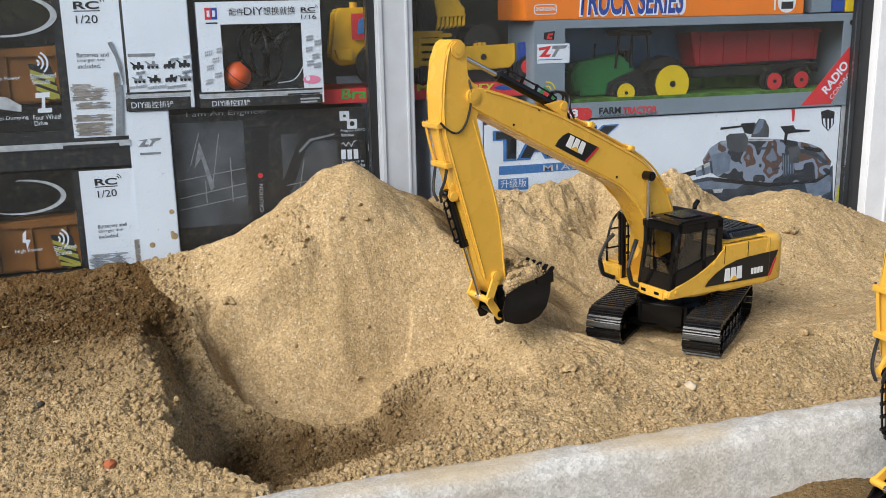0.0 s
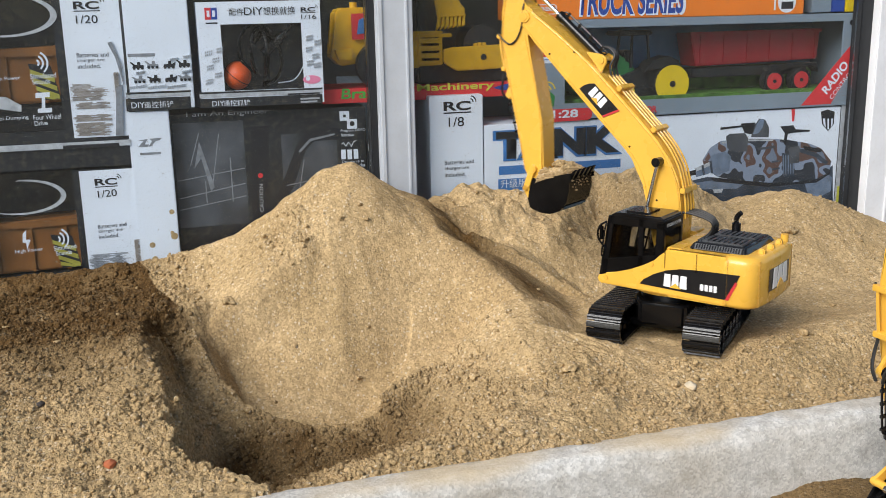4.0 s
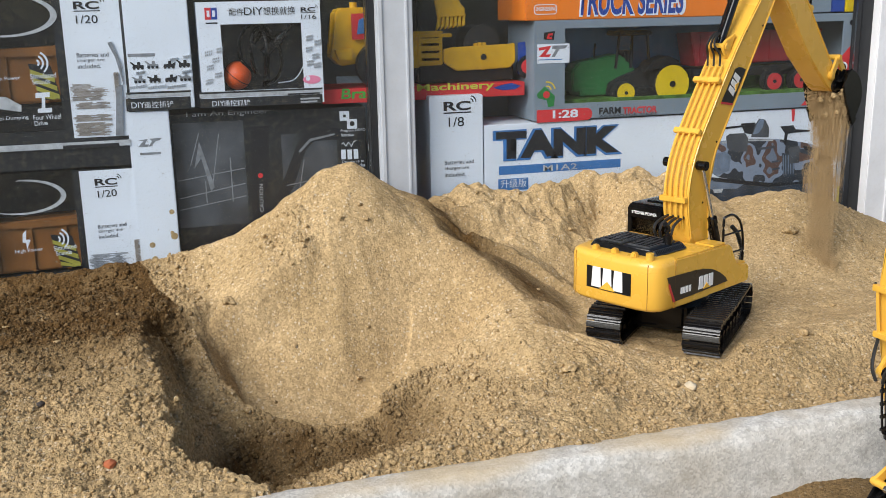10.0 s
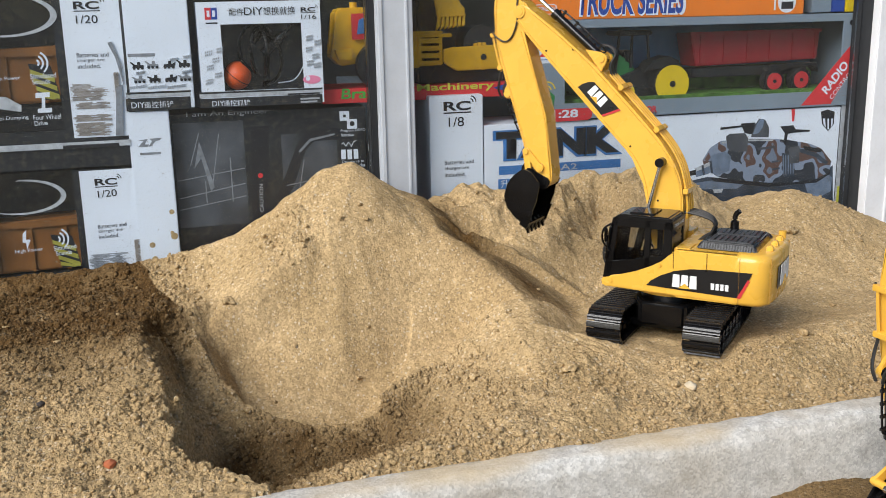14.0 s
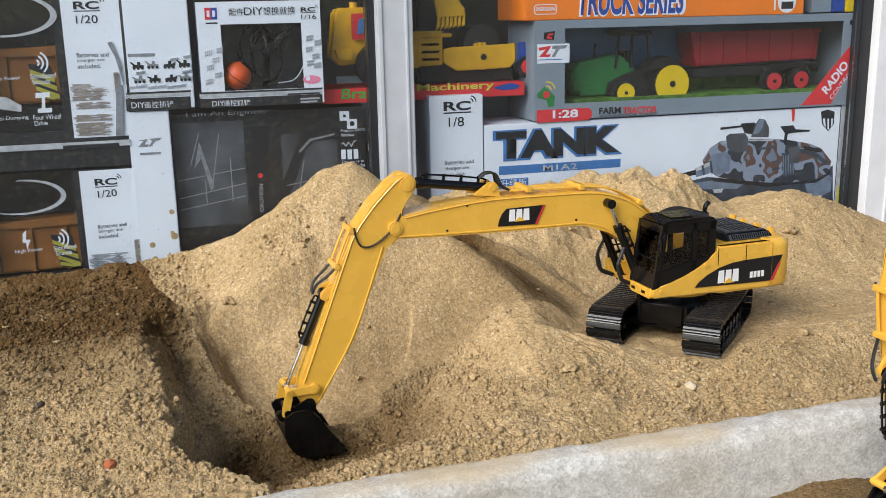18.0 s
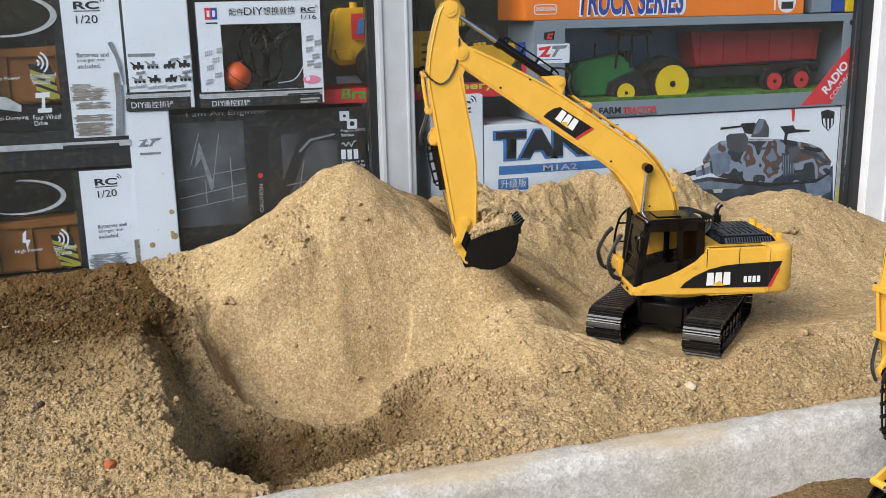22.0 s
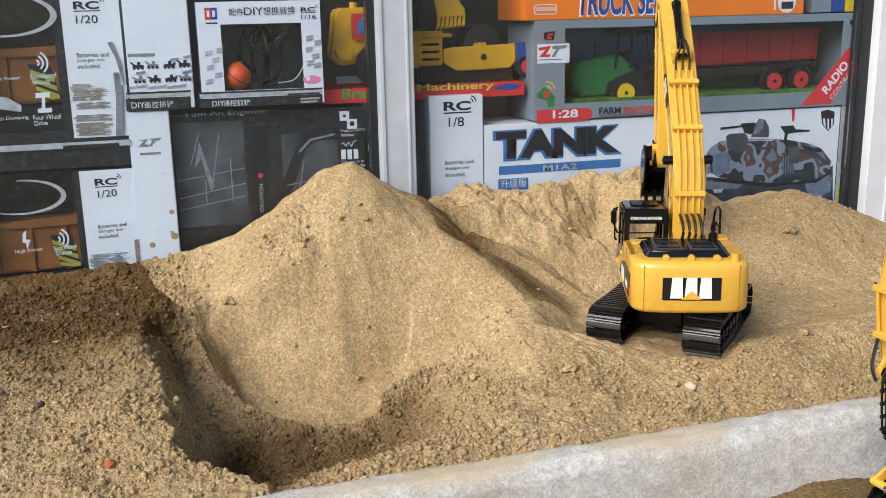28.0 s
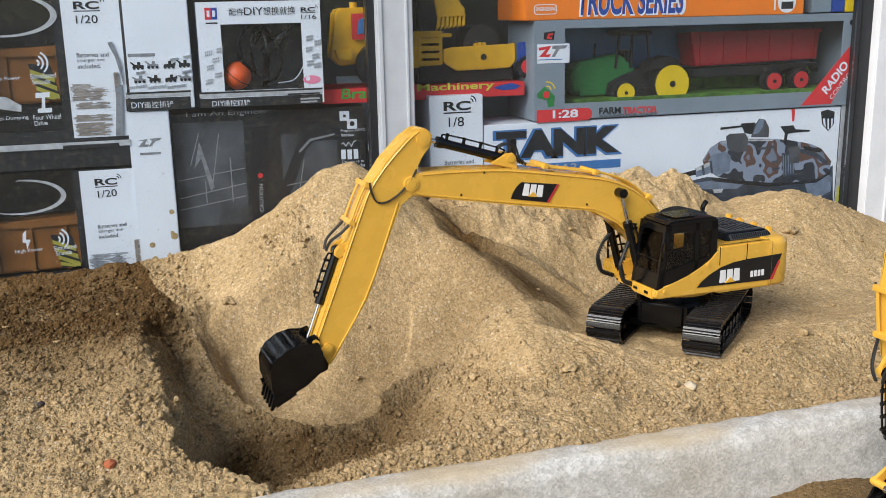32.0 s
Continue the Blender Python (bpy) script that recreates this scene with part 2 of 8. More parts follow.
def words(name, text, height, m, material, parent, width=0.0, label="", bold=0.0, thick=0.0004):
    """Lettering, standing in the plane of m (x along, z up), as a thin raised print. width: squeeze it to that length."""
    cu = bpy.data.curves.new(name, "FONT")
    cu.body, cu.size, cu.extrude, cu.offset = text, 1.0, 0.0, bold
    ob = new(name + "_curve", cu)
    me = bpy.data.meshes.new_from_object(ob.evaluated_get(bpy.context.evaluated_depsgraph_get()))
    bpy.data.objects.remove(ob)
    co = np.empty(len(me.vertices) * 3)
    me.vertices.foreach_get("co", co)
    co = co.reshape(-1, 3)
    lo, hi = co.min(0), co.max(0)
    s = height / (hi[1] - lo[1])
    sx = width / (hi[0] - lo[0]) if width else s
    flat = np.stack([(co[:, 0] - lo[0]) * sx, np.full(len(co), -thick), (co[:, 1] - lo[1]) * s], 1)
    me.vertices.foreach_set("co", flat.ravel())
    me.update()
    me.name = name
    me.materials.clear()
    me.materials.append(material)
    ob = new(name, me)
    ob.parent = parent
    ob.matrix_basis = m
    if label:
        ob["label"] = label
    return ob


def thing(name, m, label, category, group="", kind=""):
    ob = new(name)
    ob.empty_display_size = 0.05
    ob.matrix_basis = m
    return tagged(ob, label, category, group, kind)


# ---- numpy value noise ----
def vnoise(x, y, seed=0):
    xi, yi = np.floor(x).astype(np.int64), np.floor(y).astype(np.int64)
    fx, fy = x - xi, y - yi
    fx, fy = fx * fx * (3 - 2 * fx), fy * fy * (3 - 2 * fy)

    def h(a, b):
        n = (a * 374761393 + b * 668265263 + seed * 982451653) & 0xFFFFFFFF
        n = ((n ^ (n >> 13)) * 1274126177) & 0xFFFFFFFF
        return ((n ^ (n >> 16)) & 0xFFFF) / 65535.0
    return (h(xi, yi) * (1 - fx) + h(xi + 1, yi) * fx) * (1 - fy) + (h(xi, yi + 1) * (1 - fx) + h(xi + 1, yi + 1) * fx) * fy


def fbm(x, y, octaves, seed=0, gain=0.5):
    s, a, tot = 0.0, 1.0, 0.0
    for o in range(octaves):
        s = s + a * (vnoise(x * 2 ** o, y * 2 ** o, seed + o) - 0.5)
        tot += a
        a *= gain
    return s / tot


def step(a, b, x):
    t = np.clip((x - a) / (b - a), 0, 1)
    return t * t * (3 - 2 * t)


def cells(x, y, seed=0):
    """Distance to the nearest of scattered points, one to each unit square."""
    xi, yi = np.floor(x), np.floor(y)
    best = np.full_like(x, 9.0)
    for ox in (-1, 0, 1):
        for oy in (-1, 0, 1):
            cx, cy = (xi + ox).astype(np.int64), (yi + oy).astype(np.int64)
            n = (cx * 374761393 + cy * 668265263 + seed * 982451653) & 0xFFFFFFFF
            n = ((n ^ (n >> 13)) * 1274126177) & 0xFFFFFFFF
            px, py = cx + 0.15 + 0.7 * ((n & 0xFFFF) / 65535.0), cy + 0.15 + 0.7 * (((n >> 16) & 0xFFFF) / 65535.0)
            best = np.minimum(best, (x - px) ** 2 + (y - py) ** 2)
    return np.sqrt(best)


def smax(a, b, k):
    h = np.clip(0.5 + 0.5 * (a - b) / k, 0, 1)
    return b * (1 - h) + a * h + k * h * (1 - h)


def smin(a, b, k):
    return -smax(-a, -b, k)


# ---- ground, kerb, sand ----
GLASS_Y = 0.385
PAVE_Z = -0.139


def kerb_line(x):
    return -0.262 + 0.034 * x


def lump_mesh(bm, c, r, seed, flat=0.8, sub=2, rough=1.0):
    """An uneven lump: a ball with its surface pushed about by noise."""
    made = bmesh.ops.create_icosphere(bm, subdivisions=sub, radius=1.0)["verts"]
    off = Vector((seed * 3.17, seed * 1.31, seed * 0.77))
    for v in made:
        n = noise.noise(v.co * 1.3 + off) * 0.45 + noise.noise(v.co * 3.4 + off) * 0.2
        v.co = Vector(c) + Vector((v.co.x, v.co.y, v.co.z * flat)) * r * (1 + n * rough)
    return bm


def ridge(x, y, pts, slope, slope_right=None):
    """The highest of the slopes that run down on both sides of a crest line."""
    best = np.full_like(x, -9.0)
    for (ax, ay, az), (bx_, by, bz) in zip(pts[:-1], pts[1:]):
        ex, ey = bx_ - ax, by - ay
        t = np.clip(((x - ax) * ex + (y - ay) * ey) / (ex * ex + ey * ey), 0, 1)
        dd = np.sqrt((x - ax - t * ex) ** 2 + (y - ay - t * ey) ** 2)
        side = (x - ax) * ey - (y - ay) * ex
        sl = np.where(side < 0, slope, slope if slope_right is None else slope_right)
        best = np.maximum(best, az + (bz - az) * t - sl * (np.sqrt(dd * dd + 0.014 ** 2) - 0.014))
    return best


RIM = [(-0.50, 0.27), (-0.57, 0.225), (-0.62, 0.195), (-0.66, 0.175), (-0.684, 0.15), (-0.690, 0.06), (-0.676, -0.02), (-0.660, -0.075), (-0.664, -0.15), (-0.643, -0.215), (-0.608, -0.247), (-0.575, -0.275), (-0.55, -0.33)]


def inside_rim(x, y):
    """Signed distance to the edge of the dug hole: positive inside."""
    best = np.full_like(x, 9.0)
    sign = np.ones_like(x)
    for (ax, ay), (bx_, by) in zip(RIM[:-1], RIM[1:]):
        ex, ey = bx_ - ax, by - ay
        t = np.clip(((x - ax) * ex + (y - ay) * ey) / (ex * ex + ey * ey), 0, 1)
        d = np.sqrt((x - ax - t * ex) ** 2 + (y - ay - t * ey) ** 2)
        side = np.where((x - ax) * ey - (y - ay) * ex < 0, 1.0, -1.0)
        sign = np.where(d < best, side, sign)
        best = np.minimum(best, d)
    return best * sign


CREST = [(-0.622, 0.150, -0.026), (-0.613, 0.125, -0.046), (-0.599, 0.090, -0.070), (-0.573, 0.050, -0.095), (-0.538, 0.024, -0.110),
         (-0.502, 0.006, -0.121), (-0.470, -0.004, -0.125), (-0.432, -0.009, -0.119), (-0.384, 0.008, -0.101), (-0.335, 0.024, -0.080), (-0.294, 0.025, -0.062)]
CREASE = [(-0.325, 0.160, 0.0), (-0.334, 0.133, 0.0), (-0.349, 0.109, 0.0), (-0.370, 0.094, 0.0), (-0.395, 0.078, 0.0)]


def follow(x, y, pts):
    """Signed distance to a line, positive on the left of its way, and the line's height there."""
    best, sign, high = np.full_like(x, 9.0), np.ones_like(x), np.zeros_like(x)
    for (ax, ay, az), (bx_, by, bz) in zip(pts[:-1], pts[1:]):
        ex, ey = bx_ - ax, by - ay
        t = np.clip(((x - ax) * ex + (y - ay) * ey) / (ex * ex + ey * ey), 0, 1)
        d = np.sqrt((x - ax - t * ex) ** 2 + (y - ay - t * ey) ** 2)
        side = np.where((x - ax) * ey - (y - ay) * ex < 0, 1.0, -1.0)
        near = d < best
        sign, high, best = np.where(near, side, sign), np.where(near, az + (bz - az) * t, high), np.minimum(best, d)
    return best * sign, high


def bowl_cones(x, y):
    """Slopes that rise from every point of the crest's foot: their lower envelope is the bowl."""
    best = None
    for (ax, ay, az), (bx_, by, bz) in zip(CREST[:-1], CREST[1:]):
        for k in range(3):
            t = k / 3
            d = np.sqrt((x - ax - t * (bx_ - ax)) ** 2 + (y - ay - t * (by - ay)) ** 2)
            high = min(1.0, max(0.0, (ay + t * (by - ay) - 0.04) / 0.08))
            cone = az + t * (bz - az) - 0.060 + 0.008 * high + (0.66 + 0.45 * high) * np.maximum(0, d - 0.014 - 0.012 * high) + 1.2 * np.maximum(0, d - 0.10)
            best = cone if best is None else smin(best, cone, 0.004)
    return best


def track_space(x, y):
    """Along and across the toy's tracks."""
    c, s = math.cos(radians(227.0)), math.sin(radians(227.0))
    return x * c + y * s, -x * s + y * c


def sand_height(x, y):
    back = np.interp(x, [-1.1, -0.85, -0.65, -0.52, -0.28, -0.226, -0.18, -0.014, 0.036, 0.09, 0.139, 0.19, 0.248, 0.293, 0.393, 0.475, 0.54, 0.6, 0.9],
                     [0.0, 0.006, 0.028, 0.04, 0.076, 0.086, 0.097, 0.086, 0.102, 0.096, 0.103, 0.096, 0.052, 0.036, 0.050, 0.037, -0.014, -0.035, -0.05])
    z = -0.046 - 0.010 * step(-0.1, -0.26, y) + 0.006 * step(0.1, 0.4, x)
    z = z + 0.014 * np.exp(-((x - 0.28) / 0.20) ** 2 - ((y + 0.13) / 0.07) ** 2)
    ramp = step(0.17, 0.315, y)
    z = z * (1 - ramp) + back * ramp
    bank = np.interp(y, [-0.30, -0.16, 0.0, 0.12, 0.39], [-0.052, -0.028, -0.014, -0.006, -0.006])
    bank = bank + 0.012 * np.exp(-((x + 0.70) / 0.05) ** 2 - ((y - 0.05) / 0.12) ** 2)
    # floor of the hole: a clumpy terrace, and a narrow trench under the left bank
    floor = -0.150 + 0.07 * step(-0.46, -0.30, x) + 0.030 * step(-0.14, -0.26, y) * step(-0.56, -0.46, x)
    axis = -0.640 + 0.22 * np.clip(0.02 - y, 0, 1)
    trench = -0.180 + 0.55 * np.maximum(0, x - axis - 0.045) + 1.0 * np.maximum(0, y + 0.018)
    floor = smin(floor, trench, 0.012)
    w = step(-0.40, -0.22, x)
    pit = floor * (1 - w) + z * w
    # low bank along the kerb
    pit = smax(pit, ridge(x, y, [(-0.455, -0.262, -0.055), (-0.33, -0.235, -0.047), (-0.2, -0.2, -0.04)], 0.50), 0.012)
    # the big heap: crest from the window down to the low mound by the tracks, and its long left shoulder
    heap = ridge(x, y, [(-0.375, 0.297, 0.150), (-0.340, 0.285, 0.124), (-0.285, 0.262, 0.093), (-0.258, 0.19, 0.050), (-0.215, 0.125, 0.006), (-0.165, 0.085, -0.028),
                        (-0.150, -0.04, -0.045), (-0.13, -0.13, -0.054)], 0.60, 0.86)
    heap = smax(heap, ridge(x, y, [(-0.375, 0.297, 0.150), (-0.405, 0.30, 0.147), (-0.44, 0.305, 0.121), (-0.52, 0.32, 0.062), (-0.66, 0.34, 0.022), (-0.9, 0.37, 0.0)], 0.84), 0.014) + 0.006
    # pale mound between the heap and the tracks
    pit = smax(pit, ridge(x, y, [(-0.270, 0.045, 0.008), (-0.213, 0.036, 0.010), (-0.182, 0.022, 0.005), (-0.165, -0.008, -0.007), (-0.150, -0.050, -0.021)], 1.5, 0.36) - 0.7 * np.maximum(0, -0.235 - x), 0.003)
    # smooth bowl cut into the foot of the heap, behind a clumpy crest that falls away to the trench
    s, zc = follow(x, y, CREST)
    s = s + 0.010 * fbm(x * 30, y * 30, 3, 35)
    front = smax(pit, heap - 0.5 * step(-0.40, -0.46, x) * step(0.155, 0.125, y), 0.005)
    hollow = np.maximum(np.where(np.abs(s) < 0.04, zc - 1.5 * s, -9.0), bowl_cones(x, y))
    hollow = hollow + 2.5 * np.maximum(0, y - 0.165) * step(-0.44, -0.52, x)
    upper = step(0.13, 0.17, y)
    front = front * (1 - upper) + smin(front, hollow, 0.018) * upper
    front = smax(front, zc + (0.20 + 0.54 * step(0.055, -0.01, y)) * np.minimum(s, 0) - 0.004, 0.004)
    hollow = hollow - 0.0020 * np.sin(s * 190 + 3 * fbm(x * 12, y * 12, 3, 37)) * step(0.03, 0.05, s) * step(0.13, 0.07, s)
    behind = smin(smax(pit, heap, 0.005), hollow, 0.018)
    pit = np.where(s > 0, behind, front)
    # a step where the heap's face has slid away
    c, _ = follow(x, y, CREASE)
    pit = pit - 0.010 * step(0.004, -0.003, c + 0.012 * fbm(x * 40, y * 40, 3, 39)) * step(-0.09, -0.01, c) * step(0.17, 0.13, y)
    s = inside_rim(x, y) + 0.026 * fbm(x * 13, y * 13, 4, 91, 0.6) + 0.022 * fbm(x * 48, y * 48, 3, 93, 0.6)
    z = smax(pit, bank - (1.5 + 1.6 * step(0.0, -0.10, y)) * np.maximum(0, s), 0.006)
    z = np.where(s < 0, smax(bank, heap, 0.012), z)
    # heap of dumped sand by the post
    dx, dy = x - 0.36, y - 0.27
    d = np.sqrt((dx * np.where(dx < 0, 0.8, 0.62)) ** 2 + dy ** 2)
    z = smax(z, 0.070 - 0.62 * (np.sqrt(d * d + 0.012 ** 2) - 0.012), 0.02)
    # crumbly pile pushed up before the tracks
    z = smax(z, ridge(x, y, [(-0.215, -0.105, -0.034), (-0.178, -0.105, -0.028), (-0.150, -0.10, -0.036)], 0.8), 0.006)
    # berm along the kerb, level on the side of the tracks
    edge = np.interp(x, [-0.2, -0.1, 0.0, 0.09, 0.25, 0.5], [-0.145, -0.142, -0.142, -0.129, -0.094, -0.06])
    z = z + 0.012 * step(-0.12, 0.05, x) * step(0.09, 0.0, np.abs(y - edge)) - 0.016 * step(-0.14, -0.04, x) * step(0.0, -0.09, y - edge)
    # level ground pressed flat under the tracks
    u, v = track_space(x, y)
    off = np.maximum(np.maximum(np.abs(u) - 0.118, np.abs(v) - 0.090), 0)
    return smin(z, -0.0465 + 0.85 * off, 0.004)


def damp_shade_mask(x, y, z):
    """Where sand is turned over or deep: damp, with shade painted into its colour."""
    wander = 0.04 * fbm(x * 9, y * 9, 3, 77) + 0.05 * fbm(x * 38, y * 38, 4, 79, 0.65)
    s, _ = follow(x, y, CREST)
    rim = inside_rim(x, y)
    # shade in the hole before the crest, painted as darker sand
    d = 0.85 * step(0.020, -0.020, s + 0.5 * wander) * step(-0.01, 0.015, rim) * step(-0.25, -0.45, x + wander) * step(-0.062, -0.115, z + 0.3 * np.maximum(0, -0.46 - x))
    # darker bank by the window; shade along the bowl's foot, put into the colour
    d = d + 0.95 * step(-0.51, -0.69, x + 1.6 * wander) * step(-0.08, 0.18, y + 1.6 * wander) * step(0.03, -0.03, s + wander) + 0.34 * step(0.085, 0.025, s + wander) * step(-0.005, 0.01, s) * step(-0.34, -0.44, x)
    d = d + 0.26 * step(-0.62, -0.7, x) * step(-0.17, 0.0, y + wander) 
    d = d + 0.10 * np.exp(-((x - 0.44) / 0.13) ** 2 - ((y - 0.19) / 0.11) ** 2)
    # heap's right flank: damp strip with its shade put into the colour
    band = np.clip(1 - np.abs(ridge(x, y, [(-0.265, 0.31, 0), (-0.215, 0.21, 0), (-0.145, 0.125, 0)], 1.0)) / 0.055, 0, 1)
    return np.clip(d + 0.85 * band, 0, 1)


def clump_mask(x, y, z):
    s, _ = follow(x, y, CREST)
    rim = inside_rim(x, y)
    d = step(0.010, -0.006, s) * step(-0.02, 0.01, rim) * step(-0.20, -0.34, x) + step(-0.575, -0.64, x) * 0.85 * step(0.03, 0.0, rim)
    d = d + 0.75 * step(-0.09, -0.15, y) * step(-0.32, -0.2, x) + 0.35 * step(0.26, 0.31, y) * step(-0.28, -0.2, x)
    d = d + 0.9 * np.exp(-((x + 0.49) / 0.045) ** 2 - ((y - 0.23) / 0.05) ** 2) + 0.7 * np.exp(-((x + 0.18) / 0.05) ** 2 - ((y + 0.105) / 0.03) ** 2)
    return np.clip(d + 0.25 * np.exp(-((x - 0.44) / 0.13) ** 2 - ((y - 0.19) / 0.11) ** 2), 0, 1)


def sand_surface(x, y):
    z = sand_height(x, y)
    dug = clump_mask(x, y, z)
    z = z + 0.012 * fbm(x * 13, y * 13, 4, 3)
    # shallow slumps, hollows and soft edges a few centimetres wide
    z = z - 0.010 * np.abs(fbm(x * 22 + 3, y * 22, 3, 23, 0.5)) * (1 + 0.4 * dug) + 0.008 * fbm(x * 42, y * 42, 3, 27, 0.45) * (0.5 + 0.3 * dug)
    # crumbled rims and cracks on the cut faces by the window
    face = step(0.16, 0.24, y) * step(0.37, 0.31, y) * step(-0.3, -0.2, x) * step(0.27, 0.2, x)
    z = z + face * (0.04 * np.minimum(0.10, fbm(x * 25, y * 27, 4, 51, 0.5)) + 0.05 * fbm(x * 11, y * 13, 3, 53))
    z = z + 0.050 * step(0.25, 0.32, y) * fbm(x * 24, y * 22, 4, 57, 0.48) * step(-0.3, -0.2, x) * step(0.32, 0.22, x)
    # crumbs: rounded lumps, large and small, with dark gaps between
    wx, wy = x + 0.004 * fbm(x * 60, y * 60, 3, 5), y + 0.004 * fbm(x * 60, y * 60, 3, 6)
    c1, c2, c3 = (0.35 - cells(wx * s, wy * s, k) ** 2 for k, s in ((1, 92), (2, 165), (3, 300)))
    loose = np.clip(0.4 + 3.5 * fbm(x * 11, y * 11, 3, 19), 0, 1.2)
    patch = np.clip(0.6 + 1.6 * fbm(x * 40, y * 40, 2, 15), 0.1, 1.2)
    z = z + (0.0016 * loose + 0.0055 * dug) * patch * c1 + (0.0006 + 0.0012 * loose + 0.0042 * dug) * c2 * (0.4 + 0.6 * patch) + (0.0010 + 0.0022 * dug) * c3
    z = z + (0.0012 + 0.0006 * dug) * fbm(x * 110, y * 110, 3, 11)
    # slumps and small slides down the heap's faces
    slide = fbm(x * 24 + y * 8, y * 6, 3, 31)
    z = z + 0.006 * slide * step(-0.02, 0.10, y) * step(0.36, 0.29, y) * step(-0.1, -0.2, x)
    # a crusty outcrop on the heap's left shoulder
    z = z + 0.020 * np.exp(-((x + 0.478) / 0.040) ** 2 - ((y - 0.245) / 0.05) ** 2) * np.clip(fbm(x * 52, y * 46, 4, 71, 0.65) + 0.05, -0.25, 0.4) * 2
    # prints of the track shoes beside and behind the toy
    u, v = track_space(x, y)
    lane = step(0.034, 0.022, np.abs(np.abs(v) - 0.062)) * step(0.25, 0.17, np.abs(u)) * np.clip(0.5 + 2.5 * fbm(x * 18, y * 18, 3, 83), 0, 1)
    z = z + 0.0016 * lane * np.sin(u * 2 * math.pi / 0.0082)
    # sand spills over the inner edge of the kerb, no further
    k = kerb_line(x)
    edge = step(0.03, 0.0, y - k)
    return z * (1 - edge) + np.minimum(z, -0.0525 + 0.004 * c1) * edge


SAND_Z = []


def ground_z(x, y):
    """Height of the built sand at a place."""
    xs, ys, Z = SAND_Z[0]
    i = np.clip(np.rint((np.asarray(x) - xs[0]) / (xs[1] - xs[0])).astype(int), 0, len(xs) - 1)
    j = np.clip(np.rint((np.asarray(y) - ys[0]) / (ys[1] - ys[0])).astype(int), 0, len(ys) - 1)
    return Z[j, i]


def build_sand():
    nx, ny = 1340, 570
    xs = np.linspace(-0.98, 0.68, nx)
    ys = np.linspace(-0.30, GLASS_Y - 0.004, ny)
    X, Y = np.meshgrid(xs, ys)
    Z = sand_surface(X, Y)
    # grains even out between neighbouring points
    P = np.pad(Z, 1, mode="edge")
    Z = 0.5 * Z + 0.125 * (P[:-2, 1:-1] + P[2:, 1:-1] + P[1:-1, :-2] + P[1:-1, 2:])
    SAND_Z.append((xs, ys, Z))
    rim = Y < kerb_line(X) - 0.012 + 0.030 * fbm(X * 40, Y * 0 + 3, 4, 41, 0.7)
    Z = np.where(rim, -0.14, Z)
    co = np.stack([X, Y, Z], -1).reshape(-1, 3)
    i = np.arange(nx * ny).reshape(ny, nx)
    quads = np.stack([i[:-1, :-1], i[:-1, 1:], i[1:, 1:], i[1:, :-1]], -1).reshape(-1, 4)
    me = bpy.data.meshes.new("sand_bed")
    me.vertices.add(len(co))
    me.vertices.foreach_set("co", co.ravel())
    me.loops.add(quads.size)
    me.loops.foreach_set("vertex_index", quads.ravel().astype(np.int32))
    me.polygons.add(len(quads))
    me.polygons.foreach_set("loop_start", np.arange(0, quads.size, 4, dtype=np.int32))
    me.polygons.foreach_set("use_smooth", np.ones(len(quads), bool))
    me.update()
    me.validate()
    damp_shade = me.attributes.new("damp_shade", "FLOAT", "POINT")
    damp_shade.data.foreach_set("value", np.clip(damp_shade_mask(X, Y, Z) * (1 + 0.8 * fbm(X * 30, Y * 30, 4, 61, 0.6)) + 0.16 * fbm(X * 14, Y * 14, 3, 63), 0, 1).astype(np.float32).ravel())
    rough = me.attributes.new("crumb", "FLOAT", "POINT")
    rough.data.foreach_set("value", clump_mask(X, Y, Z).astype(np.float32).ravel())
    me.materials.append(SAND)
    tagged(new("ground", me), "coarse yellow-brown building sand piled in a heap with a dug hole", "sand", kind="structure")


build_sand()


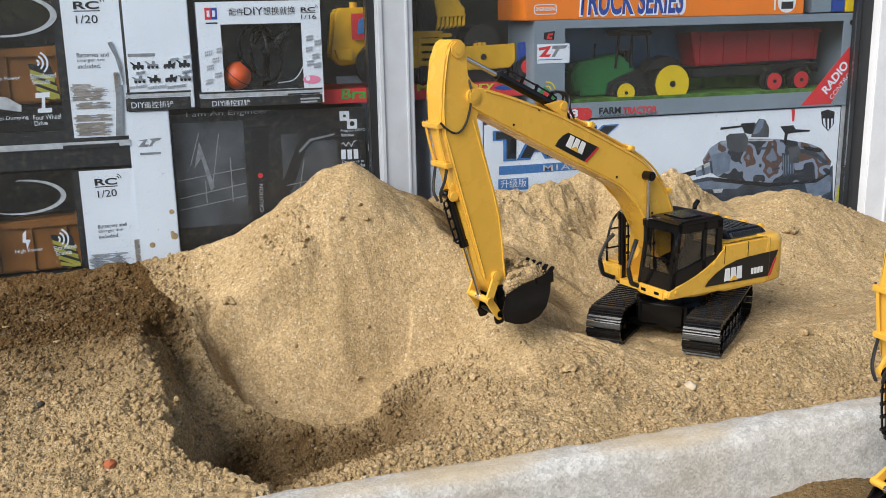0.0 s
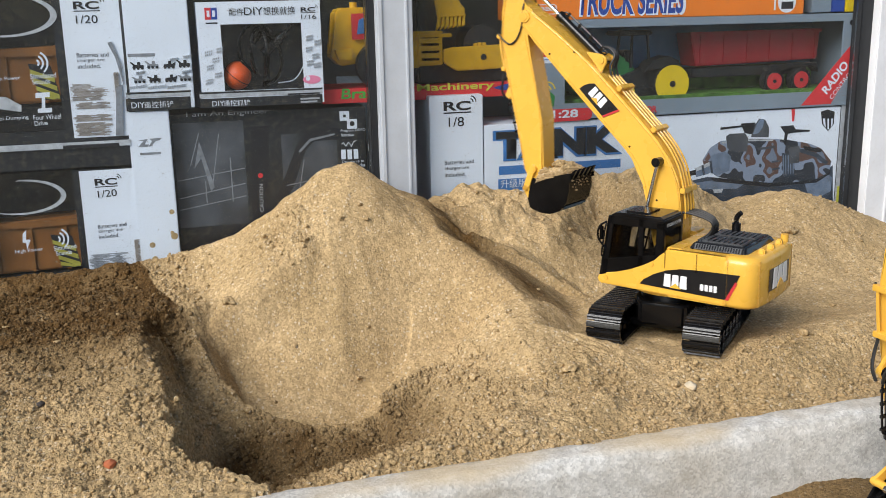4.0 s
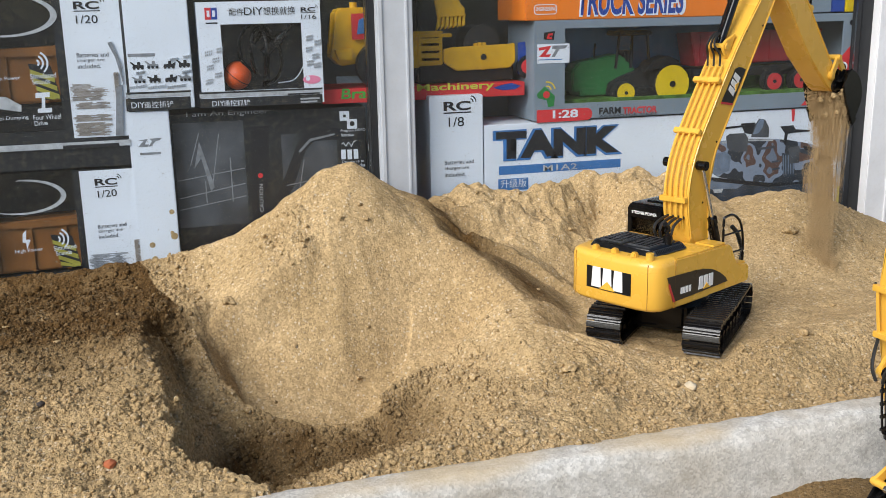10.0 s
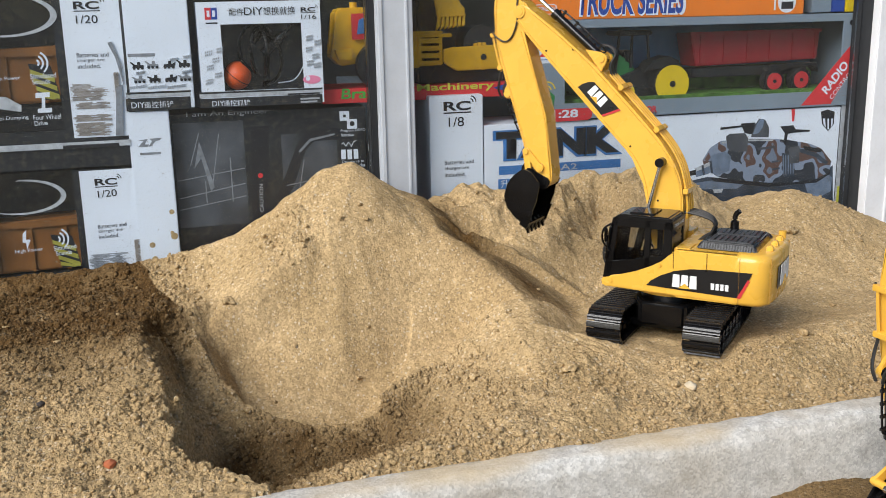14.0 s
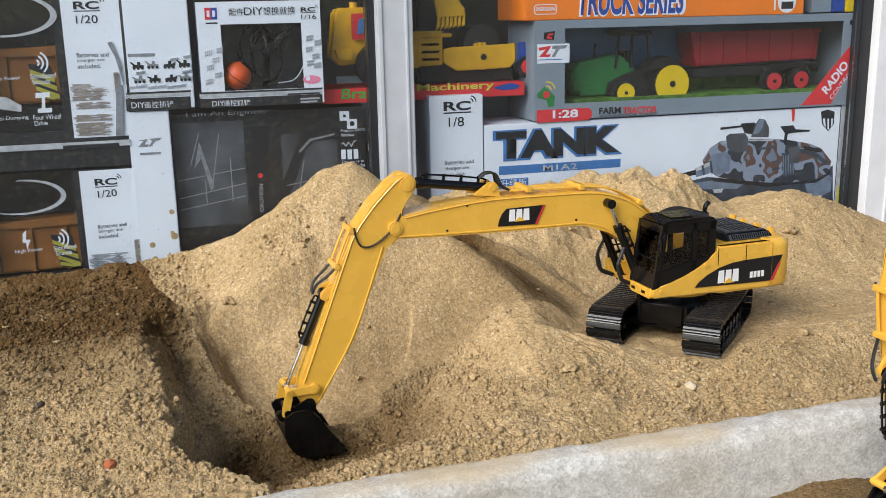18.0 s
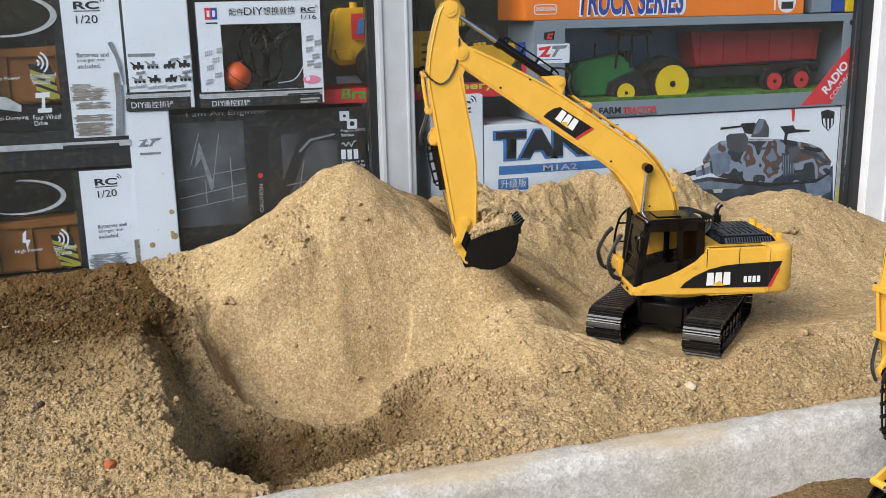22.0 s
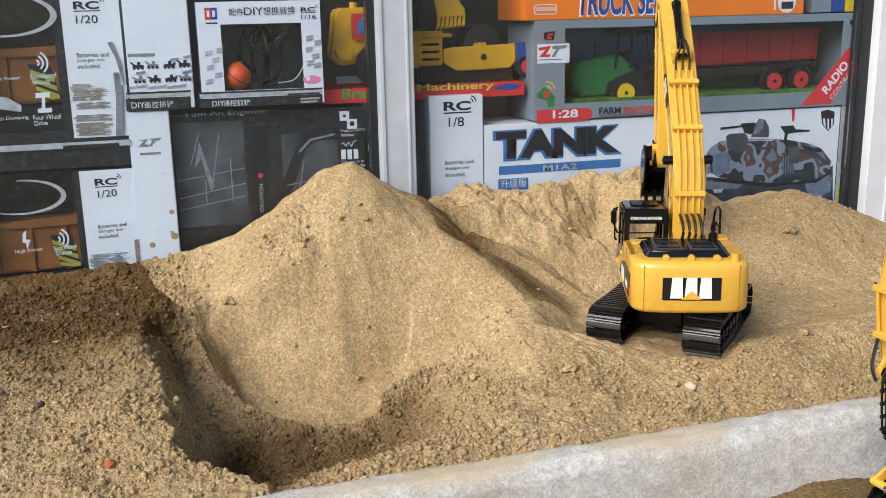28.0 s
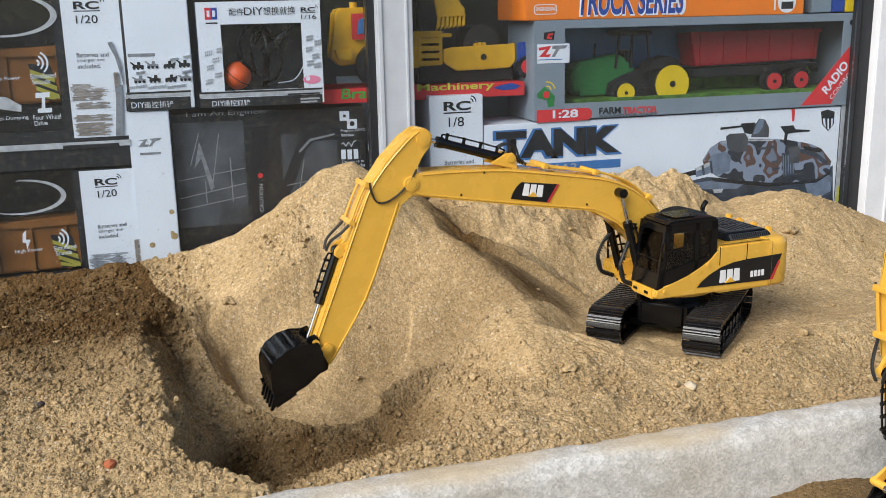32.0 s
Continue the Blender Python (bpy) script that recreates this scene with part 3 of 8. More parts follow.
def build_crumbs():
    """Loose crumbs that lie thick where the sand is turned over and thin elsewhere."""
    rnd = np.random.RandomState(11)
    n = 130000
    x, y = rnd.uniform(-0.93, 0.5, n), rnd.uniform(-0.285, 0.34, n)
    z = ground_z(x, y)
    much = clump_mask(x, y, z)
    patch = np.clip(0.6 + 2.0 * fbm(x * 26, y * 26, 3, 101), 0.15, 1.0)
    keep = (rnd.uniform(0, 1, n) < 0.012 + 0.50 * much * patch) & (y > kerb_line(x) - 0.006)
    u, v = track_space(x, y)
    keep &= ~((np.abs(u) < 0.125) & (np.abs(v) < 0.095))
    x, y, z, much = x[keep][:24000], y[keep][:24000], z[keep][:24000], much[keep][:24000]
    n = len(x)
    size = np.minimum(0.0008 + rnd.exponential(0.00075, n), 0.0042) * (0.6 + 0.4 * much)
    spots, counts, solid, start = [], [], [], 0
    for fineness, pick in ((1, size < 0.0019), (2, size >= 0.0019)):
        bm = bmesh.new()
        bmesh.ops.create_icosphere(bm, subdivisions=fineness, radius=1.0)
        bm.verts.ensure_lookup_table()
        ball = np.array([w.co[:] for w in bm.verts])
        tris = np.array([[w.index for w in f.verts] for f in bm.faces])
        bm.free()
        m, r = int(pick.sum()), size[pick]
        shapes = np.stack([ball * (1 + 0.20 * rnd.normal(size=(len(ball), 1))) * rnd.uniform(0.75, 1.25, (1, 3)) for _ in range(24)])
        p = shapes[rnd.randint(0, 24, m)] * r[:, None, None]
        turn = rnd.uniform(0, 2 * math.pi, m)
        c, s = np.cos(turn)[:, None], np.sin(turn)[:, None]
        spots.append(np.stack([p[..., 0] * c - p[..., 1] * s + x[pick][:, None], p[..., 0] * s + p[..., 1] * c + y[pick][:, None], p[..., 2] * 0.85 + (z[pick] + 0.35 * r)[:, None]], -1).reshape(-1, 3))
        solid.append((tris[None] + start + np.arange(m)[:, None, None] * len(ball)).reshape(-1, 3))
        counts.append(np.repeat(np.flatnonzero(pick), len(ball)))
        start += m * len(ball)
    co, faces, owner = np.concatenate(spots), np.concatenate(solid), np.concatenate(counts)
    me = bpy.data.meshes.new("sand_crumbs")
    me.vertices.add(len(co))
    me.vertices.foreach_set("co", co.ravel())
    me.loops.add(faces.size)
    me.loops.foreach_set("vertex_index", faces.ravel().astype(np.int32))
    me.polygons.add(len(faces))
    me.polygons.foreach_set("loop_start", np.arange(0, faces.size, 3, dtype=np.int32))
    me.polygons.foreach_set("use_smooth", np.ones(len(faces), bool))
    me.update()
    damp_shade = me.attributes.new("damp_shade", "FLOAT", "POINT")
    wet_shade = np.clip(damp_shade_mask(x, y, z) * (0.75 + 0.4 * rnd.uniform(0, 1, n)), 0, 1)
    damp_shade.data.foreach_set("value", wet_shade[owner].astype(np.float32))
    rough = me.attributes.new("crumb", "FLOAT", "POINT")
    rough.data.foreach_set("value", np.full(len(co), 0.4, np.float32))
    me.materials.append(SAND)
    tagged(new("sand_crumbs", me), "loose crumbs of coarse yellow-brown sand on the turned-over ground", "sand", kind="stuff")


build_crumbs()


def build_kerb():
    """A rough cast concrete kerb with a worn, rounded upper edge."""
    bm = bmesh.new()
    n, prof = 260, [(0.0, -0.16), (0.0, -0.066), (-0.004, -0.0575), (-0.012, -0.0545), (-0.030, -0.0550), (-0.038, -0.0590), (-0.043, -0.068),
                    (-0.0455, -0.085), (-0.047, -0.11), (-0.049, -0.135), (-0.050, -0.165)]
    fine = []
    for a, b in zip(prof[:-1], prof[1:]):
        for k in range(4):
            fine.append((a[0] + (b[0] - a[0]) * k / 4, a[1] + (b[1] - a[1]) * k / 4))
    fine.append(prof[-1])
    rows = []
    for i in range(n):
        x = -1.3 + 2.3 * i / (n - 1)
        row = []
        for j, (o, z) in enumerate(fine):
            w = noise.noise(Vector((x * 30, z * 40, o * 40))) * 0.0012 + noise.noise(Vector((x * 110, z * 130, o * 130))) * 0.0005
            row.append(bm.verts.new((x, kerb_line(x) + o + w, z + w * 1.2 + 0.002 * noise.noise(Vector((x * 5, 0, 4))))))
        rows.append(row)
    for a, b in zip(rows[:-1], rows[1:]):
        for j in range(len(fine) - 1):
            bm.faces.new((a[j], a[j + 1], b[j + 1], b[j]))
    return tagged(part("kerb", bm, CONCRETE, None), "rough pale concrete kerb holding back the sand", "kerb", kind="structure")


build_kerb()

bm = bmesh.new()
bmesh.ops.create_grid(bm, x_segments=40, y_segments=40, size=1.0)
for v in bm.verts:
    v.co = Vector((v.co.x * 60, v.co.y * 30 - 30.29, PAVE_Z))
tagged(part("pavement", bm, PAVE, None), "dirty sand-strewn concrete pavement", "pavement", kind="structure")

def sand_drift():
    """Loose sand that lies against the foot of the kerb on the pavement."""
    nx, ny = 220, 44
    X, V = np.meshgrid(np.linspace(-0.35, 0.55, nx), np.linspace(0, 1, ny))
    Y = kerb_line(X) - 0.040 - 0.16 * V
    high = np.clip(0.55 + 1.6 * fbm(X * 9, Y * 9, 3, 111), 0, 1)
    Z = PAVE_Z - 0.004 + 0.022 * high * (1 - V) ** 1.6 + 0.006 * fbm(X * 40, Y * 40, 3, 113) + 0.003 * (0.35 - cells(X * 190, Y * 190, 7) ** 2)
    i = np.arange(nx * ny).reshape(ny, nx)
    quads = np.stack([i[:-1, :-1], i[1:, :-1], i[1:, 1:], i[:-1, 1:]], -1).reshape(-1, 4)
    me = bpy.data.meshes.new("sand_drift")
    me.from_pydata(np.stack([X, Y, Z], -1).reshape(-1, 3).tolist(), [], quads.tolist())
    me.polygons.foreach_set("use_smooth", [True] * len(me.polygons))
    for key, value in (("damp_shade", 0.72), ("crumb", 0.8)):
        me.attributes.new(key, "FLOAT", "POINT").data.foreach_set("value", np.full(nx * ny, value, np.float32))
    me.materials.append(SAND)
    tagged(new("sand_drift", me), "damp brown sand drifted against the foot of the kerb", "sand", kind="stuff")


sand_drift()

# ---- shop front ----
MULL = (-0.3180, 0.0875, -0.2594, 0.3934)
SIDE = (-0.3292, 0.1073, -0.3167, 0.3940)
POST = (0.5805, -0.0275, 0.6609, 0.3781)
GASK = (0.5576, -0.0247, 0.5853, 0.3790)


def frame_bar(name, x0, x1, y0, y1, mat, label, z0=-0.12, z1=0.75, groove=()):
    root = thing(name, pose((x0 + x1) / 2, y0, z0), label, "window frame", kind="structure")
    w = (x1 - x0) / 2
    part("profile", bx(-w, w, 0, y1 - y0, 0, z1 - z0), mat, root, bevel=0.0015)
    for k, (g0, g1) in enumerate(groove):
        part("rib", bx(g0, g1, -0.003, 0.001, 0, z1 - z0), mat, root, bevel=0.0008)
    return root


frame_bar("window_frame_1", MULL[0], MULL[2], 0.365, 0.425, ALU, "grey aluminium window mullion, scratched and dusty",
          groove=((-0.0255, -0.019), (0.017, 0.021)))
frame_bar("window_frame_2", SIDE[0], SIDE[2] - 0.0005, 0.372, 0.40, GASKET, "black rubber seal beside the aluminium mullion")
frame_bar("window_frame_3", POST[0], POST[2] + 0.05, 0.355, 0.425, WHITEPOST, "white painted metal window post with brown stains",
          groove=((-0.024, -0.02),))
frame_bar("window_frame_4", GASK[0], GASK[2] - 0.0005, 0.374, 0.40, GASKET, "dark seal of the shop window")
for k, (a, b) in enumerate(((-1.5, SIDE[0]), (MULL[2], GASK[0]))):
    bm = bx(a + 0.0005, b - 0.0005, GLASS_Y, GLASS_Y + 0.004, -0.12, 0.75)
    pane = part("window_%d" % (k + 1), bm, GLASS, None, smooth=False)
    pane.visible_shadow = False
    tagged(pane, "dusty clear shop window pane", "window", kind="structure")
# the shop behind the glass; unseen dark walls and ceiling added to block light
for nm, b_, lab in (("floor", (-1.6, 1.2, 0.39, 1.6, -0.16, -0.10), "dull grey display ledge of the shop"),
                    ("wall_north", (-1.6, 1.2, 1.6, 1.66, -0.16, 1.5), "dark back wall added to keep light out of the shop"),
                    ("wall_west", (-1.66, -1.6, 0.39, 1.66, -0.16, 1.5), "dark side wall added to keep light out of the shop"),
                    ("wall_east", (1.2, 1.26, 0.39, 1.66, -0.16, 1.5), "dark side wall added to keep light out of the shop"),
                    ("ceiling", (-1.66, 1.26, 0.39, 1.66, 1.5, 1.55), "dark ceiling added to keep light out of the shop"),
                    ("wall_south", (-1.66, 1.26, 0.36, 0.43, 0.75, 1.5), "unseen plain wall added above the shop window"),
                    ("wall_south_east", (POST[2] + 0.05, 1.26, 0.36, 0.43, -0.16, 0.75), "unseen plain wall added beside the shop window")):
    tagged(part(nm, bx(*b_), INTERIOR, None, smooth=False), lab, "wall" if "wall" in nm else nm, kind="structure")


# ---- the toy excavator ----
TRACK_Z = 0.045            # swing ring above the sand
TRACK_AZ = 227.0           # heading of the tracks
ARM_Y = -0.0135            # the arm lies beside the cab
BOOM_FOOT = (0.0102, 0.0531)
BOOM_LEN, STICK_LEN = 0.3852, 0.2350
PIN_K = (0.1109, 0.0623)   # boom cylinder on the boom
PIN_S = (0.2690, 0.0600)   # stick cylinder on the boom
PIN_C = (-0.0528, 0.0108)  # stick cylinder on the stick
PIN_BC = (0.1068, 0.0390)  # bucket cylinder on the stick
PIN_L = (0.2137, 0.0030)   # link on the stick
PIN_G = (-0.0098, 0.0271)  # link on the bucket
LINK_1, LINK_2 = 0.030, 0.0255
CYL_FOOT = (0.058, 0.022)

excavator = thing("toy_excavator", pose(0, 0, -TRACK_Z), "yellow and black toy excavator with long arm standing on sand", "toy excavator")


def arc(cx, cy, r, a0, a1, n):
    return [(cx + r * math.cos(radians(a0 + (a1 - a0) * i / n)), cy + r * math.sin(radians(a0 + (a1 - a0) * i / n))) for i in range(n + 1)]


def build_tracks():
    base = pose(0, 0, 0, 0, 0, TRACK_AZ)
    under = part("undercarriage", slab([(-0.06, -0.03), (-0.03, -0.046), (0.03, -0.046), (0.06, -0.03), (0.06, 0.03), (0.03, 0.046), (-0.03, 0.046), (-0.06, 0.03)], 0.018, 0.05, axis="z"),
                 BLACK, excavator, bevel=0.004)
    under.matrix_basis = base
    part("swing_ring", rod((0, 0, 0.048), (0, 0, 0.0655), 0.043, seg=40), BLACK, under)
    part("belly_plate", bx(-0.045, 0.045, -0.045, 0.045, 0.010, 0.02), BLACK, under, bevel=0.003)
    half, r, w = 0.0885, 0.0205, 0.0225
    # one shoe: plate with two grousers
    shoe_bm = slab([(-0.0040, -0.0012), (0.0040, -0.0012), (0.0040, 0.0014), (0.0031, 0.0016), (0.0029, 0.0004), (0.0016, 0.0004), (0.0012, 0.0036), (-0.0012, 0.0036), (-0.0016, 0.0004), (-0.0029, 0.0004), (-0.0031, 0.0016), (-0.0040, 0.0014)], -w, w)
    shoe0 = None
    for side in (-1, 1):
        ty = side * 0.062
        tr = part("track", bx(-half, half, ty - 0.012, ty + 0.012, 0.011, 0.033), BLACK, excavator, label="black toy crawler track dusted with sand", bevel=0.002)
        tr.matrix_basis = base
        for nm, cx in (("idler", half), ("sprocket", -half)):
            part(nm, rod((cx, ty - 0.014, r + 0.002), (cx, ty + 0.014, r + 0.002), r - 0.003, seg=22), BLACK, tr)
            part("hub", rod((cx, ty - 0.0165, r + 0.002), (cx, ty + 0.0165, r + 0.002), 0.007, seg=12), BLACK, tr)
        for k in range(7):
            cx = -half * 0.72 + k * half * 1.44 / 6
            part("road_wheel", rod((cx, ty - 0.015, 0.011), (cx, ty + 0.015, 0.011), 0.0075, seg=12), BLACK, tr)
        total = 4 * half + 2 * math.pi * r
        n = 52
        for k in range(n):
            s = total * k / n
            if s < 2 * half:
                x, z, a = half - s, 2 * r + 0.002, 0
                z -= 0.0025 * math.sin(math.pi * s / (2 * half)) ** 2
            elif s < 2 * half + math.pi * r:
                q = (s - 2 * half) / r
                x, z, a = -half - r * math.sin(q), r + 0.002 + r * math.cos(q), -math.degrees(q)
            elif s < 4 * half + math.pi * r:
                x, z, a = -half + (s - 2 * half - math.pi * r), 0.002, 180
            else:
                q = (s - 4 * half - math.pi * r) / r
                x, z, a = half + r * math.sin(q), r + 0.002 - r * math.cos(q), 180 - math.degrees(q)
            m = pose(x, ty, z, 0, a, 0)
            if shoe0 is None:
                shoe0 = part("track_shoe", shoe_bm, TRACKBLACK, tr)
                shoe0.matrix_basis = m
            else:
                twin(shoe0, m, tr)


build_tracks()


def logo(parent, m, size, name="emblem"):
    """The maker's mark as plain shapes: three white blocks over a yellow wedge."""
    for k in range(3):
        p = part(name, slab([(k * 0.36 - 0.54, 0.0), (k * 0.36 - 0.22, 0.0), (k * 0.36 - 0.24, 0.55), (k * 0.36 - 0.50, 0.55)], -0.02, 0.0), WHITE, parent, "white block of the maker's mark", smooth=False)
        p.matrix_basis = m @ Matrix.Diagonal((size, 0.03, size, 1))
    p = part(name, slab([(-0.26, -0.02), (0.26, -0.02), (0.0, 0.2)], -0.05, -0.021), YELLOW, parent, "yellow wedge of the maker's mark", smooth=False)
    p.matrix_basis = m @ Matrix.Diagonal((size, 0.03, size, 1))


def build_house():
    H = part("upper_body", slab(rounded(-0.104, -0.068, -0.016, 0.068, 0.008), 0.018, 0.080, axis="z"), YELLOW, excavator,
             "yellow engine housing of the toy excavator", bevel=0.0035)
    # rounded counterweight
    half_out = [(-0.095, 0.0706), (-0.112, 0.0706), (-0.1185, 0.0700), (-0.1245, 0.0680), (-0.1295, 0.0645), (-0.1330, 0.0595), (-0.1355, 0.0530), (-0.1378, 0.0400), (-0.1390, 0.0200)]
    out = [(x, -y) for x, y in half_out] + [(-0.1394, 0.0)] + half_out[::-1]
    bm = bmesh.new()
    rings = []
    for z, inset in ((0.0165, 0.0065), (0.0175, 0.0040), (0.0195, 0.0016), (0.0225, 0.0), (0.0725, 0.0), (0.0760, 0.0010), (0.0790, 0.0032), (0.0808, 0.0062), (0.0815, 0.0100)):
        rings.append([bm.verts.new((-0.095 + (x + 0.095) * (1 - inset / 0.044), y * (1 - inset / 0.0706), z)) for x, y in out])
    for a, b in zip(rings[:-1], rings[1:]):
        for i in range(len(out)):
            j = (i + 1) % len(out)
            bm.faces.new((a[i], a[j], b[j], b[i]))
    bm.faces.new(rings[0][::-1]), bm.faces.new(rings[-1])
    part("counterweight", bm, YELLOW, H)
    part("seam", slab([(x * 1.0008, y * 1.0008) for x, y in out[1:-1]], 0.0668, 0.0672, axis="z"), YELLOW, H)
    for y in (-0.0560, 0.0560):
        part("panel_seam", bx(-0.1352, -0.1338, y - 0.0003, y + 0.0003, 0.0200, 0.0770), SEAM, H, smooth=False)
    for s in (-1, 1):
        part("panel_seam", bx(-0.1003, -0.0997, s * 0.0709 - 0.0003, s * 0.0709 + 0.0003, 0.0190, 0.0790), SEAM, H, smooth=False)
    for k in (-0.03, 0.0, 0.03):
        part("lifting_lug", bx(-0.131, -0.123, k - 0.004, k + 0.004, 0.080, 0.0875), YELLOW, H, bevel=0.0015)
    # left side panel with its sweep under the cab
    sweep = [(-0.099, 0.0185), (0.074, 0.0222), (0.0775, 0.026), (0.076, 0.0335), (0.071, 0.036), (0.05, 0.0405), (0.03, 0.047), (0.012, 0.0550),
             (-0.003, 0.0635), (-0.012, 0.070), (-0.0165, 0.077), (-0.02, 0.080), (-0.099, 0.080)]
    part("side_panel", slab(sweep, 0.0600, 0.0702), YELLOW, H, bevel=0.0016)
    part("cab_floor", slab([(-0.02, 0.01), (0.074, 0.01), (0.0775, 0.02), (0.0775, 0.062), (-0.02, 0.062)], 0.0205, 0.0335, axis="z"), YELLOW, H, bevel=0.0015)
    part("step_slot", bx(0.0768, 0.0782, 0.022, 0.030, 0.0255, 0.029), BLACK, H)
    part("step_slot", bx(0.0768, 0.0782, 0.046, 0.054, 0.0255, 0.029), BLACK, H)
    # right side box, stepped at its front
    right = [(-0.099, 0.0185), (0.064, 0.0205), (0.067, 0.024), (0.067, 0.041), (0.063, 0.0445), (0.046, 0.0465), (0.034, 0.050), (0.024, 0.0745), (0.017, 0.0785), (-0.099, 0.080)]
    part("side_panel", slab(right, -0.0702, -0.0345), YELLOW, H, bevel=0.0016)
    part("tread_plate", bx(0.038, 0.064, -0.066, -0.038, 0.0448, 0.0475), YELLOW, H, bevel=0.0006)
    part("tread_plate", bx(-0.012, 0.014, -0.066, -0.038, 0.0785, 0.0812), YELLOW, H, bevel=0.0006)
    part("tread_plate", bx(-0.036, -0.017, 0.030, 0.062, 0.0785, 0.0812), YELLOW, H, bevel=0.0006)
    part("deck", bx(-0.02, 0.066, -0.0345, 0.012, 0.0185, 0.026), YELLOW, H, bevel=0.001)
    part("boom_bracket", slab([(-0.016, 0.024), (0.034, 0.024), (0.022, 0.058), (0.010, 0.064), (-0.002, 0.058)], ARM_Y - 0.026, ARM_Y - 0.0205), YELLOW, H, bevel=0.001)
    part("boom_bracket", slab([(-0.016, 0.024), (0.034, 0.024), (0.022, 0.058), (0.010, 0.064), (-0.002, 0.058)], ARM_Y + 0.0205, ARM_Y + 0.025), YELLOW, H, bevel=0.001)
    for s in (-1, 1):
        part("swing_gear_cover", rod((0, 0, 0.012), (0, 0, 0.019), 0.052 if s < 0 else 0.046, seg=32), YELLOW if s < 0 else BLACK, H)
    # engine cover with louvres
    bm = slab([(-0.117, -0.048), (-0.117, 0.052), (-0.040, 0.052), (-0.040, -0.048)], 0.0795, 0.0888, axis="z")
    for v in bm.verts:
        if v.co.z > 0.085:
            v.co.x, v.co.y = -0.0785 + (v.co.x + 0.0785) * 0.86, 0.002 + (v.co.y - 0.002) * 0.86
    cover = part("engine_cover", bm, BLACK, H, "black louvred engine cover", bevel=0.002)
    for y0, y1 in ((-0.036, -0.002), (0.006, 0.040)):
        part("hatch", bx(-0.106, -0.052, y0, y1, 0.0880, 0.0902), HOODGREY, cover, bevel=0.0008)
        for k in range(7):
            x = -0.102 + k * 0.0068
            part("hatch_rib", bx(x, x + 0.0022, y0 + 0.003, y1 - 0.003, 0.0900, 0.0909), BLACK, cover, smooth=False)
    for s in (-1, 1):
        lean = Matrix.Translation((-0.0785, 0.002 + s * 0.0480, 0.0838)) @ pose(0, 0, 0, s * 37)
        strip = part("louvre_panel", bx(-0.030, 0.030, -0.0012, 0.0012, -0.0035, 0.0042), HOODGREY, cover)
        strip.matrix_basis = lean
        for k in range(17):
            x = -0.028 + k * 0.0034
            slat = part("louvre", bx(x, x + 0.0015, -0.0021, 0.0021, -0.0028, 0.0035), BLACK, cover, smooth=False)
            slat.matrix_basis = lean
    bm = rod((-0.068, -0.0354, 0.086), (-0.068, -0.0354, 0.1), 0.0058)
    hose([(-0.068, -0.0354, 0.098), (-0.068, -0.0354, 0.106), (-0.070, -0.0354, 0.111), (-0.074, -0.0354, 0.1145)], 0.0035, bm, 9)
    part("exhaust_pipe", bm, BLACK, H)
    part("filler_cap", rod((-0.126, -0.052, 0.08), (-0.126, -0.052, 0.0895), 0.005), YELLOW, H)
    # decals
    y = 0.0712
    side = [(-0.116, 0.0605), (-0.060, 0.0590), (-0.040, 0.0575), (-0.020, 0.0530), (-0.002, 0.0450), (0.010, 0.0370), (0.0157, 0.0305), (-0.05, 0.0285), (-0.103, 0.0272)]
    d = part("decal", slab(side, y - 0.0004, y), DECAL, H, "black side decal with white mark", smooth=False)
    part("decal_corner", slab([(-0.1135, 0.0500), (-0.103, 0.0272), (-0.0985, 0.0272), (-0.1110, 0.0520)], y, y + 0.0003), RED, d, smooth=False)
    d2 = part("decal", slab(side, -y, -y + 0.0004), DECAL, H, "black side decal with white mark", smooth=False)
    part("decal_corner", slab([(-0.1135, 0.0500), (-0.103, 0.0272), (-0.0985, 0.0272), (-0.1110, 0.0520)], -y - 0.0003, -y), RED, d2, smooth=False)
    logo(d, pose(-0.034, y + 0.0002, 0.0325, 0, 0, 180), 0.0300)
    logo(d2, pose(-0.034, -y - 0.0002, 0.0325), 0.0300)
    for k in range(4):
        part("letter_bar", bx(-0.088 + k * 0.0058, -0.0840 + k * 0.0058, y, y + 0.0005, 0.0345, 0.0425), WHITE, d, smooth=False)
        part("letter_bar", bx(-0.088 + k * 0.0058, -0.0840 + k * 0.0058, -y - 0.0005, -y, 0.0345, 0.0425), WHITE, d2, smooth=False)
    rear = part("decal", slab([(-0.1392, -0.0345), (-0.1402, 0.0), (-0.1392, 0.0345), (-0.1388, 0.0345), (-0.1388, -0.0345)], 0.0345, 0.0625, axis="z"), DECAL, H, "black rear decal with white mark", smooth=False)
    logo(rear, pose(-0.1404, 0, 0.0372, 0, 0, -90), 0.047)
    # panel seams and door knobs
    for x in (-0.060, -0.018):
        part("panel_seam", bx(x - 0.0004, x + 0.0004, 0.0702, 0.0706, 0.056, 0.0795), BLACK, H, smooth=False)
    part("door_knob", rod((0.0, 0.0700, 0.0585), (0.0, 0.0722, 0.0585), 0.0028), YELLOW, H)
    part("bolt", rod((0.064, 0.0700, 0.031), (0.064, 0.0718, 0.031), 0.0026), YELLOW, H)
    # cab
    cab = part("cab", slab([(-0.0145, 0.112), (0.055, 0.112), (0.062, 0.1135), (0.058, 0.1178), (0.05, 0.1195), (-0.010, 0.1195), (-0.0145, 0.116)], 0.012, 0.0685), BLACK, H,
               "black plastic cab with tinted windows", bevel=0.0022)
